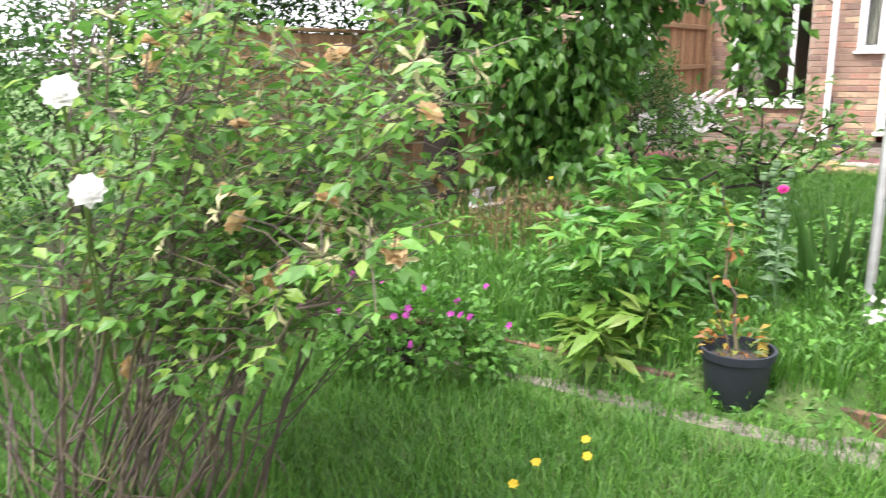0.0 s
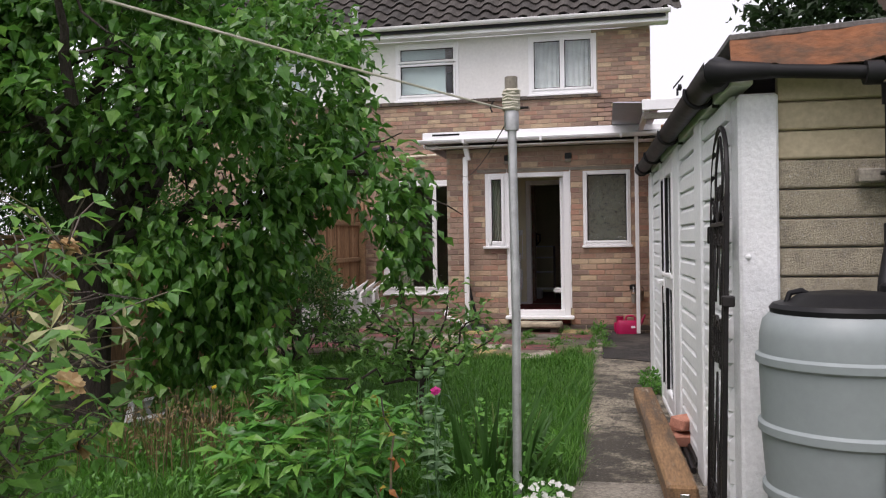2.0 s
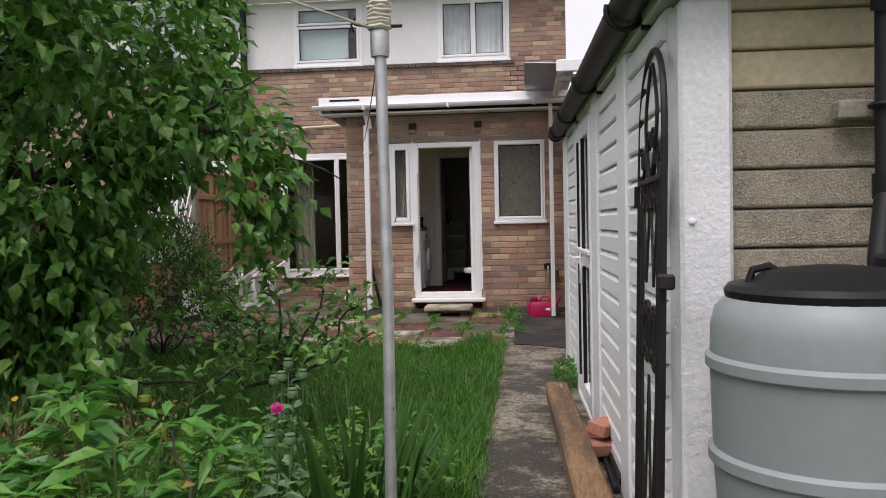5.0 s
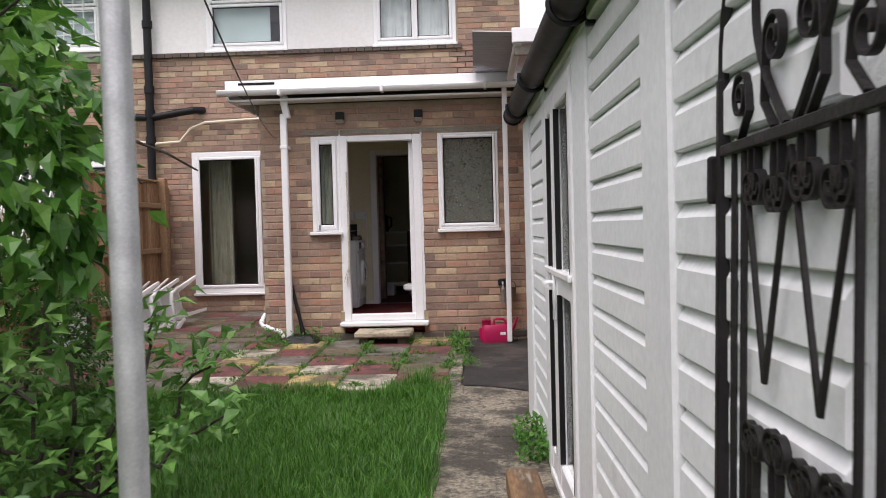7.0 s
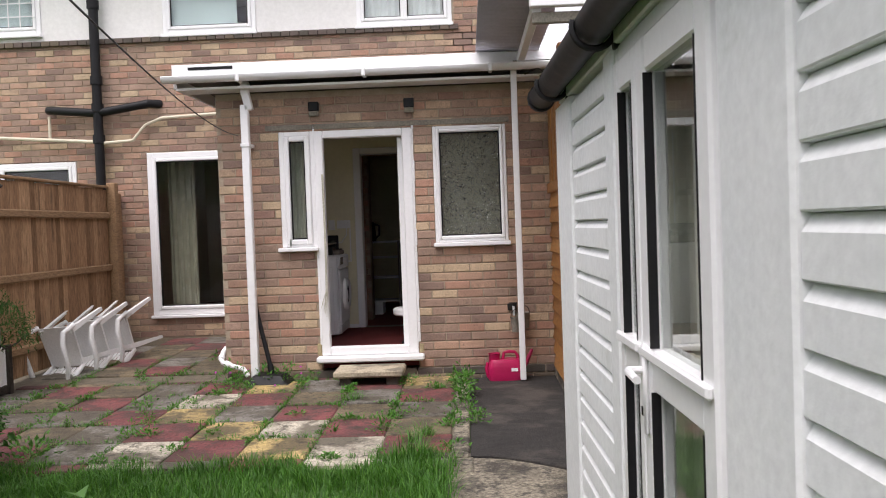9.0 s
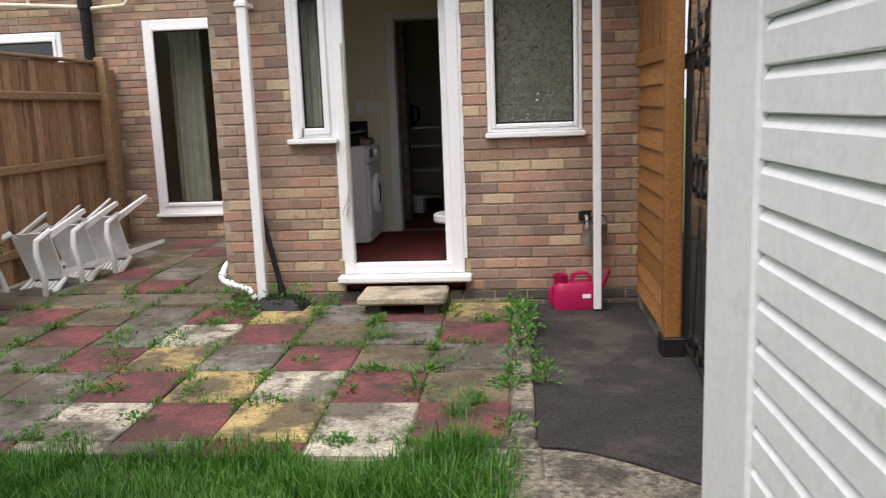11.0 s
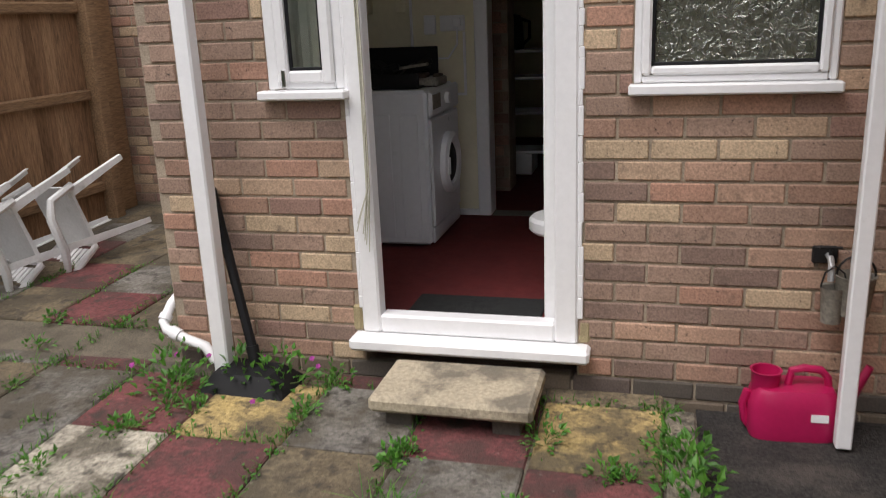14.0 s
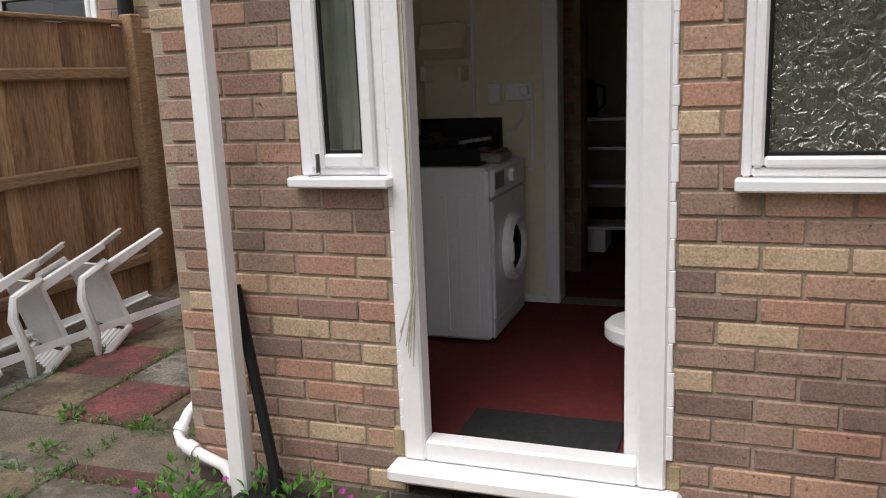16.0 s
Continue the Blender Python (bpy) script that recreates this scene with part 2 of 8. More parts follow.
M_CONC = material("old_concrete", [(0.25, 0.22, 0.165), (0.38, 0.335, 0.25)], scale=3, rough=0.92, fine=0.7, bump=1.0, bump_scale=95, disp=0.016, stain=[((0.055, 0.048, 0.038), 2.3, 0.46, 0.95), ((0.052, 0.047, 0.04), 17.0, 0.52, 0.85), ((0.42, 0.38, 0.30), 70.0, 0.58, 0.75), ((0.03, 0.028, 0.024), 60.0, 0.58, 0.8)])
M_CONCLIGHT = material("pale_concrete", [(0.23, 0.205, 0.165), (0.30, 0.27, 0.22)], scale=4, rough=0.92, fine=0.5, bump=1.0, bump_scale=130, disp=0.01, stain=[((0.10, 0.09, 0.075), 2.2, 0.5, 0.7), ((0.50, 0.47, 0.42), 60.0, 0.6, 0.7), ((0.06, 0.055, 0.045), 40.0, 0.6, 0.7)])
M_TARMAC = material("dark_worn_tarmac", [(0.028, 0.026, 0.024), (0.055, 0.050, 0.045)], scale=6, rough=0.9, fine=0.9, bump=1.0, bump_scale=95, disp=0.016, stain=[((0.125, 0.108, 0.09), 1.6, 0.53, 0.55), ((0.018, 0.017, 0.016), 30.0, 0.56, 0.7), ((0.26, 0.24, 0.20), 75.0, 0.65, 0.85)])
M_SLAB = {}
for key, cs in (("red", [(0.165, 0.05, 0.05), (0.21, 0.07, 0.066)]), ("white", [(0.54, 0.49, 0.39), (0.42, 0.38, 0.30)]), ("yellow", [(0.48, 0.35, 0.13), (0.40, 0.30, 0.14)]), ("grey", [(0.17, 0.158, 0.138), (0.24, 0.222, 0.19)]), ("buff", [(0.155, 0.122, 0.074), (0.215, 0.168, 0.102)])):
    dirt = ((0.078, 0.064, 0.042), 2.9, 0.44, 0.82) if key != "red" else ((0.07, 0.04, 0.034), 3.6, 0.46, 0.75)
    M_SLAB[key] = material(key + "_paving", cs, scale=4, rough=0.9, fine=0.45, bump=0.8, bump_scale=110, disp=0.008, stain=[dirt, ((0.36, 0.33, 0.26), 38.0, 0.64, 0.55), ((0.042, 0.036, 0.028), 11.0, 0.54, 0.8), ((0.035, 0.031, 0.025), 75.0, 0.57, 0.7)], tint=0.3)
M_STEP = material("sandstone_step", [(0.42, 0.36, 0.255), (0.50, 0.43, 0.31)], scale=5, rough=0.9, fine=0.3, bump=0.7, bump_scale=90, disp=0.008, stain=[((0.13, 0.115, 0.09), 3.4, 0.5, 0.8), ((0.30, 0.26, 0.19), 24.0, 0.58, 0.6)])
M_SOIL = material("earth", [(0.055, 0.042, 0.03), (0.09, 0.07, 0.05)], scale=7, rough=0.95, fine=0.5, bump=1.0, bump_scale=60, disp=0.02)
M_JOINT = material("sandy_joint_dirt", [(0.10, 0.085, 0.06), (0.19, 0.16, 0.115)], scale=9, rough=0.95, fine=0.5, bump=1.0, bump_scale=90)
# shaded copy of the pale curtain cloth: indoor dimness is in the colour
M_CURTAINSHADE = material("shaded_curtain_cloth", [(0.26, 0.25, 0.19), (0.32, 0.31, 0.24)], scale=14, rough=0.95, fine=0.15, bump=0.2)
M_TURF = material("turf_ground", [(0.05, 0.12, 0.02), (0.07, 0.16, 0.025), (0.10, 0.13, 0.045)], scale=5, rough=0.95, fine=0.4, bump=1.0, bump_scale=50, disp=0.02)
M_TILE = material("dark_roof_tile", [(0.036, 0.031, 0.027), (0.055, 0.047, 0.041), (0.045, 0.037, 0.032)], scale=6, rough=0.85, fine=0.3, bump=0.4, rnd="island")
M_FENCE = material("weathered_fence_board", [(0.33, 0.19, 0.10), (0.45, 0.275, 0.15), (0.24, 0.135, 0.068), (0.38, 0.225, 0.12), (0.29, 0.17, 0.09)], scale=6, rough=0.85, fine=0.4, bump=0.5, rnd="object", squash=(1, 1, 0.12), stain=[((0.075, 0.05, 0.03), 9.0, 0.57, 0.7), ((0.05, 0.032, 0.02), 30.0, 0.62, 0.7)])
M_RAIL = material("fence_rail_wood", [(0.29, 0.175, 0.09), (0.36, 0.225, 0.12)], scale=6, rough=0.85, fine=0.4, bump=0.5, squash=(1, 0.15, 1))
M_GATEWOOD = material("orange_stained_board", [(0.33, 0.145, 0.035), (0.40, 0.185, 0.05), (0.29, 0.125, 0.03)], scale=5, rough=0.6, fine=0.35, bump=0.4, rnd="object", squash=(1, 0.15, 1), stain=((0.14, 0.06, 0.02), 8.0, 0.62, 0.5))
M_GREYWOOD = material("grey_weathered_wood", [(0.23, 0.21, 0.17), (0.30, 0.27, 0.22)], scale=5, rough=0.9, fine=0.35, bump=0.5)
M_FASCIA = material("peeling_orange_fascia", [(0.36, 0.135, 0.06), (0.42, 0.175, 0.085)], scale=5, rough=0.75, fine=0.25, bump=0.6, squash=(0.4, 1, 1), stain=[((0.10, 0.075, 0.055), 3.2, 0.5, 0.85), ((0.42, 0.36, 0.28), 22.0, 0.68, 0.6)])
M_BLACKPL = material("black_plastic", [(0.009, 0.009, 0.010), (0.016, 0.016, 0.017)], scale=4, rough=0.5, fine=0.1, bump=0.05, spec=0.22)
M_IRON = material("black_painted_iron", [(0.012, 0.011, 0.011), (0.022, 0.02, 0.019)], scale=10, rough=0.5, fine=0.2, bump=0.3, spec=0.25, stain=((0.10, 0.045, 0.022), 14.0, 0.66, 0.7))
M_GALV = material("galvanised_steel", [(0.50, 0.51, 0.51), (0.68, 0.69, 0.69)], scale=16, rough=0.55, fine=0.12, bump=0.15, metal=0.85, stain=((0.20, 0.12, 0.07), 12.0, 0.7, 0.6))
M_BUTT = material("grey_water_butt_plastic", [(0.235, 0.27, 0.27), (0.265, 0.30, 0.30)], scale=2, rough=0.45, fine=0.05, bump=0.06, stain=((0.16, 0.18, 0.175), 4.0, 0.66, 0.4))
M_RED = material("magenta_red_plastic", [(0.40, 0.008, 0.075), (0.45, 0.014, 0.09)], scale=4, rough=0.35, fine=0.06, bump=0.05)
M_CHAIR = material("white_resin", [(0.78, 0.79, 0.78), (0.84, 0.84, 0.83)], scale=4, rough=0.45, fine=0.08, bump=0.1, stain=((0.30, 0.30, 0.25), 7.0, 0.64, 0.5))
M_CARPET = material("dark_red_carpet", [(0.14, 0.017, 0.018), (0.18, 0.026, 0.024)], scale=30, rough=0.95, fine=0.35, bump=0.6, bump_scale=400)
M_WALLIN = material("pale_yellow_wall_paint", [(0.80, 0.75, 0.55), (0.84, 0.79, 0.59)], scale=2, rough=0.75, fine=0.04, bump=0.1, tint=0.05)
# wall colour darkened to stand in for the shade of unlit rooms
M_DARKIN = material("shade_darkened_room_paint", [(0.30, 0.28, 0.24), (0.34, 0.31, 0.27)], scale=2, rough=0.8, fine=0.05, bump=0.05)
M_APPL = material("white_enamel", [(0.72, 0.73, 0.75), (0.76, 0.77, 0.79)], scale=2, rough=0.3, fine=0.03, bump=0.02, tint=0.02)
M_CHROME = material("brushed_steel", [(0.55, 0.55, 0.55), (0.62, 0.62, 0.62)], scale=8, rough=0.3, fine=0.05, bump=0.05, metal=1.0)
M_CREAMPIPE = material("cream_plastic_pipe", [(0.62, 0.56, 0.42), (0.68, 0.62, 0.48)], scale=6, rough=0.5, fine=0.1, bump=0.05)
M_CURTAIN = material("pale_curtain_cloth", [(0.50, 0.50, 0.42), (0.58, 0.58, 0.50)], scale=14, rough=0.95, fine=0.15, bump=0.2)
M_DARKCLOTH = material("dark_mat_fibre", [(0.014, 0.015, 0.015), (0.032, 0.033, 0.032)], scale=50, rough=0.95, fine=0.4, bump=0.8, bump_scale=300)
M_SLEEPER = material("weathered_timber_baulk", [(0.17, 0.095, 0.045), (0.26, 0.155, 0.075)], scale=7, rough=0.9, fine=0.4, bump=0.7, squash=(1, 0.15, 1), stain=[((0.07, 0.05, 0.034), 6.0, 0.5, 0.85), ((0.42, 0.36, 0.27), 12.0, 0.6, 0.7)])
M_PINKBRICK = material("pink_clay_brick", [(0.44, 0.19, 0.125), (0.50, 0.235, 0.16)], scale=9, rough=0.88, fine=0.25, bump=0.5)
M_BARK = material("tree_bark", [(0.028, 0.022, 0.017), (0.055, 0.043, 0.033)], scale=9, rough=0.95, fine=0.4, bump=1.0, bump_scale=30, disp=0.03, squash=(1, 1, 0.25))
M_CANE = material("rose_cane", [(0.06, 0.046, 0.044), (0.095, 0.07, 0.058), (0.14, 0.14, 0.05)], scale=8, rough=0.7, fine=0.3, bump=0.3)
M_STEM = material("green_stem", [(0.10, 0.17, 0.035), (0.15, 0.20, 0.06)], scale=12, rough=0.6, fine=0.2, bump=0.1)
M_POT = material("dark_blue_plastic_pot", [(0.018, 0.022, 0.032), (0.028, 0.032, 0.045)], scale=5, rough=0.5, fine=0.1, bump=0.1)
M_CORR = material("cloudy_corrugated_plastic", [(0.42, 0.40, 0.46), (0.50, 0.48, 0.54)], scale=3, rough=0.4, fine=0.08, bump=0.05)
M_LEAF = leafy("tree_leaf", [(0.075, 0.21, 0.03), (0.10, 0.26, 0.04), (0.055, 0.16, 0.025), (0.14, 0.30, 0.05)], rough=0.36)
M_SHRUB = leafy("shrub_leaf", [(0.045, 0.125, 0.02), (0.06, 0.16, 0.025), (0.035, 0.10, 0.018)], rough=0.7)
M_ROSE = leafy("rose_leaf", [(0.115, 0.29, 0.05), (0.15, 0.34, 0.06), (0.085, 0.22, 0.04), (0.24, 0.40, 0.07), (0.18, 0.33, 0.07)], rough=0.45, through_light=0.45)
M_PEONY = leafy("peony_leaf", [(0.075, 0.24, 0.035), (0.10, 0.29, 0.04), (0.06, 0.19, 0.03), (0.15, 0.33, 0.05)], rough=0.38)
M_IRIS = leafy("iris_leaf", [(0.10, 0.25, 0.055), (0.075, 0.19, 0.04), (0.14, 0.31, 0.08)], rough=0.45)
M_GRASS = leafy("grass_blade", [(0.065, 0.20, 0.02), (0.085, 0.245, 0.024), (0.05, 0.155, 0.016), (0.13, 0.30, 0.04), (0.18, 0.27, 0.07)], rough=0.5, through_light=0.4)
M_WEED = leafy("weed_leaf", [(0.09, 0.26, 0.035), (0.12, 0.31, 0.04), (0.07, 0.20, 0.03)], rough=0.5)
M_PALE = leafy("pale_poppy_leaf", [(0.14, 0.26, 0.12), (0.11, 0.22, 0.09), (0.17, 0.29, 0.14)], rough=0.6)
M_DRY = leafy("dried_stalk", [(0.24, 0.17, 0.08), (0.30, 0.21, 0.10), (0.18, 0.13, 0.07)], rough=0.8)
M_FADED = leafy("faded_bloom", [(0.50, 0.35, 0.17), (0.56, 0.42, 0.22), (0.44, 0.28, 0.13)], rough=0.8)
M_CALYX = leafy("pale_calyx", [(0.55, 0.52, 0.30), (0.48, 0.47, 0.25)], rough=0.7)
M_WHITEFL = leafy("white_petal", [(0.75, 0.75, 0.70), (0.80, 0.80, 0.76)], rough=0.7)
M_PINKFL = leafy("magenta_petal", [(0.50, 0.03, 0.30), (0.42, 0.06, 0.35), (0.55, 0.08, 0.40)], rough=0.7)
M_YELLOWFL = leafy("yellow_petal", [(0.75, 0.55, 0.02), (0.70, 0.50, 0.03)], rough=0.7)
M_FARTREE = leafy("far_tree_leaf", [(0.02, 0.045, 0.014), (0.03, 0.06, 0.02), (0.018, 0.035, 0.012)], rough=0.6)
M_GLASS = glass_pane("window_glass")
M_FROST = glass_pane("patterned_glass", tint=(0.62, 0.66, 0.55), rough=0.06, bump=0.62, bump_scale=26)
M_FROST.node_tree.nodes["Principled BSDF"].inputs["Transmission Weight"].default_value = 0.95
M_SEALANT = material("cracked_yellow_filler", [(0.45, 0.37, 0.20), (0.38, 0.31, 0.18)], scale=20, rough=0.9, fine=0.3, bump=0.8)
M_FELT = material("roof_felt", [(0.12, 0.115, 0.11), (0.16, 0.155, 0.15)], scale=5, rough=0.9, fine=0.3, bump=0.4)
M_ROPE = material("pale_cord", [(0.52, 0.50, 0.40), (0.60, 0.57, 0.46)], scale=60, rough=0.9, fine=0.3, bump=0.4)
M_DARKGREEN = material("dark_green_plastic", [(0.01, 0.035, 0.025), (0.015, 0.045, 0.03)], scale=4, rough=0.5, fine=0.1, bump=0.1)
M_REDTILE = material("old_red_roof_tile", [(0.12, 0.055, 0.038), (0.085, 0.047, 0.036), (0.10, 0.07, 0.05), (0.065, 0.047, 0.037)], scale=6, rough=0.9, fine=0.35, bump=0.5, rnd="island")

# ---- ground ----
def rise(x, y):
    """Height of the ground: the garden steps up about 0.1 m beyond the bed's edge."""
    k = min(1.0, max(0.0, (y - (2.78 if x < -0.35 else 3.15)) / 0.2))
    n = noise.noise(Vector((x * 0.9, y * 0.9, 0))) * 0.02 if -6 < x < 4 and -4 < y < 9 else 0
    return 0.075 + k * 0.115 + n * (1 if y < 8.6 else 0)


def ground_sheet():
    xs = [-900, -200, -60, -20, -9] + [-6 + 0.2 * i for i in range(51)] + [8, 20, 60, 200, 900]
    ys = [-900, -200, -60, -20, -8] + [-4 + 0.2 * i for i in range(67)] + [14, 20, 60, 200, 900]
    s = Shape()
    s.v = [(x, y, rise(x, y)) for y in ys for x in xs]
    w = len(xs)
    s.f = [(j * w + i, j * w + i + 1, (j + 1) * w + i + 1, (j + 1) * w + i) for j in range(len(ys) - 1) for i in range(w - 1)]
    solid("ground", s, M_TURF, "uneven turf and earth of a back garden", "ground", kind="structure", smooth=True)


ground_sheet()


def patio_z(y):
    return 0.226 + 0.02 * (y - 9.0)


# path of old concrete, in cast bays
path = thing("path", "cracked old concrete garden path in cast bays with dark patches", "path", kind="structure")
for y0, y1, mt, z in ((2.98, 4.33, M_CONCLIGHT, 0.222), (4.336, 6.1, M_CONC, 0.216), (6.106, 7.35, M_CONC, 0.214), (7.356, 8.93, M_CONC, 0.214)):
    part("concrete_bay", Shape().box(-0.17, 0.62, y0, y1, 0.02, z, 0.012), mt, path)
part("concrete_bay", Shape().box(-0.12, 1.3, 0.0, 2.976, -0.05, 0.10, 0.012), M_CONCLIGHT, path, "lower bay of the concrete path")
part("concrete_bay", Shape().extrude([(-0.045, 8.86), (0.06, 8.85), (0.17, 8.81), (0.30, 8.73), (0.44, 8.62), (0.56, 8.52), (0.66, 8.46), (1.0, 8.44), (1.625, 8.45), (1.625, 11.27), (-0.045, 11.27)], "z", 0.05, 0.226), M_TARMAC, path, "dark worn tarmac beside the house")
part("concrete_bay", Shape().box(0.985, 1.625, 11.274, 16.0, 0.05, 0.224, 0.01), M_TARMAC, path, "dark worn tarmac of the side passage")
part("gravel_strip", Shape().box(-1.9, -0.20, 2.70, 2.915, 0.0, 0.088, 0.02), M_CONCLIGHT, path, "pale trodden gravel before the bed")
part("concrete_bay", Shape().box(-0.30, -0.026, 8.55, 8.96, 0.05, 0.222, 0.01), M_CONC, path)
part("concrete_bay", Shape().box(0.625, 1.6, 2.2, 8.93, -0.02, 0.17, 0.01), M_SOIL, path, "bare earth at the shed's foot")

# ---- brickwork ----
BRICK_L, BRICK_H, COURSE, STEP = 0.215, 0.065, 0.075, 0.225
brick_cache = {}


def brick_mesh(length, material_):
    key = (round(length, 3), material_.name)
    if key not in brick_cache:
        brick_cache[key] = Shape().box(-length / 2, length / 2, 0, 0.09, -BRICK_H / 2, BRICK_H / 2, 0.004).mesh("brick", material_)
    return brick_cache[key]


def brick_runs(x0, x1, z0, z1, openings, phase=0.0):
    """(x, z, length) of every brick of a stretcher-bond wall, cut at the openings."""
    rng = random.Random(7)
    row, z = 0, z0 + COURSE / 2
    while z < z1 - 0.02:
        cuts = [(a, b) for a, b, c, d in openings if c - 0.01 < z < d + 0.01]
        free, lo = [], x0
        for a, b in sorted(cuts):
            if a > lo:
                free.append((lo, a))
            lo = max(lo, b)
        free.append((lo, x1))
        for a, b in free:
            x = x0 + phase - (STEP / 2 if row % 2 else 0)
            while x < b:
                u, w = max(x, a), min(x + STEP, b)
                if w - u > 0.045:
                    yield (u + w) / 2, z, w - u - 0.01, rng
                x += STEP
        row, z = row + 1, z + COURSE


def wall_body(parent, x0, x1, y0, y1, z0, z1, openings, material_):
    xs = sorted({x0, x1, *[v for o in openings for v in o[:2]]})
    zs = sorted({z0, z1, *[v for o in openings for v in o[2:]]})
    s = Shape()
    for i in range(len(xs) - 1):
        for k in range(len(zs) - 1):
            cx, cz = (xs[i] + xs[i + 1]) / 2, (zs[k] + zs[k + 1]) / 2
            if not any(a < cx < b and c < cz < d for a, b, c, d in openings):
                s.box(xs[i], xs[i + 1], y0, y1, zs[k], zs[k + 1])
    return part("mortar_bed", s, material_, parent)


def brick_wall(name, label, face, x0, x1, z0, z1, openings, singles=0, near=None, depth=0.24, phase=0.0):
    wall = thing(name, label, "wall", kind="structure")
    wall_body(wall, x0, x1, face + 0.0075, face + depth, z0 - 0.3, z1, openings, M_MORTAR)
    rest = Shape()
    made = 0
    for x, z, length, rng in brick_runs(x0, x1, z0, z1, openings, phase):
        y = face + rng.uniform(-0.002, 0.002)
        if made < singles and (near is None or near(x, z)):
            ob = new("brick", brick_mesh(length, M_BRICK))
            ob.parent, ob.location = wall, (x, y, z)
            ob.rotation_euler = (0, radians(rng.uniform(-0.25, 0.25)), 0)
            made += 1
        else:
            rest.box(x - length / 2, x + length / 2, y, y + 0.06, z - BRICK_H / 2, z + BRICK_H / 2, 0.004)
    if rest.v:
        tagged(part("brickwork", rest, M_BRICKJ, wall), kind="stuff")
    return wall


EXT, MAIN = 11.28, 13.95
W_L, W_R, D_L, D_R = -1.645, -0.482, -1.334, -0.482
HEAD, CILL, DSILL = 2.43, 1.385, 0.458
R_L, R_R = -0.298, 0.336
ext_open = [(W_L, D_L, CILL, HEAD), (D_L, D_R, 0.30, HEAD), (R_L, R_R, CILL, HEAD)]


def framed_pane(parent, x0, x1, z0, z1, y, glass, fw=0.06, depth=0.07, name="sash"):
    """A white plastic sash with mitred members and one pane of glass in it."""
    f = part(name, Shape().box(x0, x0 + fw, y, y + depth, z0, z1, 0.008).box(x1 - fw, x1, y, y + depth, z0, z1, 0.008)
             .box(x0 + fw, x1 - fw, y + 0.002, y + depth - 0.002, z0, z0 + fw, 0.008).box(x0 + fw, x1 - fw, y + 0.002, y + depth - 0.002, z1 - fw, z1, 0.008), M_UPVC, parent)
    bead = Shape()
    b = 0.012
    for a0, a1, c0, c1 in ((x0 + fw - 0.002, x0 + fw + b, z0 + fw, z1 - fw), (x1 - fw - b, x1 - fw + 0.002, z0 + fw, z1 - fw), (x0 + fw, x1 - fw, z0 + fw - 0.002, z0 + fw + b), (x0 + fw, x1 - fw, z1 - fw - b, z1 - fw + 0.002)):
        bead.box(a0, a1, y + 0.02, y + 0.032, c0, c1, 0.003)
    part("gasket", bead, M_BLACKPL, f, "black rubber gasket")
    p = part("pane", Shape().box(x0 + fw * 0.8, x1 - fw * 0.8, y + 0.034, y + 0.040, z0 + fw * 0.8, z1 - fw * 0.8), glass, f)
    p.visible_shadow = False
    return f


def extension_front():
    singles = lambda x, z: z < 1.95
    brick_wall("wall_extension_front", "multi-coloured stretcher-bond brick wall of a rear extension", EXT, -2.19, 0.98, 0.33, 2.78, ext_open, 300, singles, phase=-0.185)
    # three dark plinth courses stand below the door's sill
    pl = thing("plinth", "damp dark brick plinth under the extension wall", "plinth", kind="structure")
    s = Shape()
    for x, z, length, rng in brick_runs(-2.19, 0.98, 0.18, 0.33, [(-1.0, -0.9, 0, 0)]):
        s.box(x - length / 2, x + length / 2, EXT - 0.003, EXT + 0.05, z - BRICK_H / 2, z + BRICK_H / 2, 0.005)
    part("brickwork", s, M_OLDBRICK, pl)
    lt = Shape().box(-1.76, 0.37, EXT - 0.006, EXT + 0.1, 2.445, 2.492, 0.004)
    solid("lintel", lt, M_GREYWOOD, "thin grey concrete lintel over door and windows", "lintel", kind="structure")
    side = thing("wall_extension_side", "brick side wall of the rear extension", "wall", kind="structure")
    part("mortar_bed", Shape().box(-2.19, -1.97, EXT + 0.245, MAIN - 0.002, 0.1, 2.78), M_MORTAR, side)
    r = Shape()
    for k, (x, z, length, rng) in enumerate(brick_runs(EXT + 0.1, MAIN, 0.33, 2.78, [])):
        r.box(-2.198, -2.15, x - length / 2, x + length / 2, z - BRICK_H / 2, z + BRICK_H / 2, 0.004)
    tagged(part("brickwork", r, M_BRICKJ, side), kind="stuff")


extension_front()


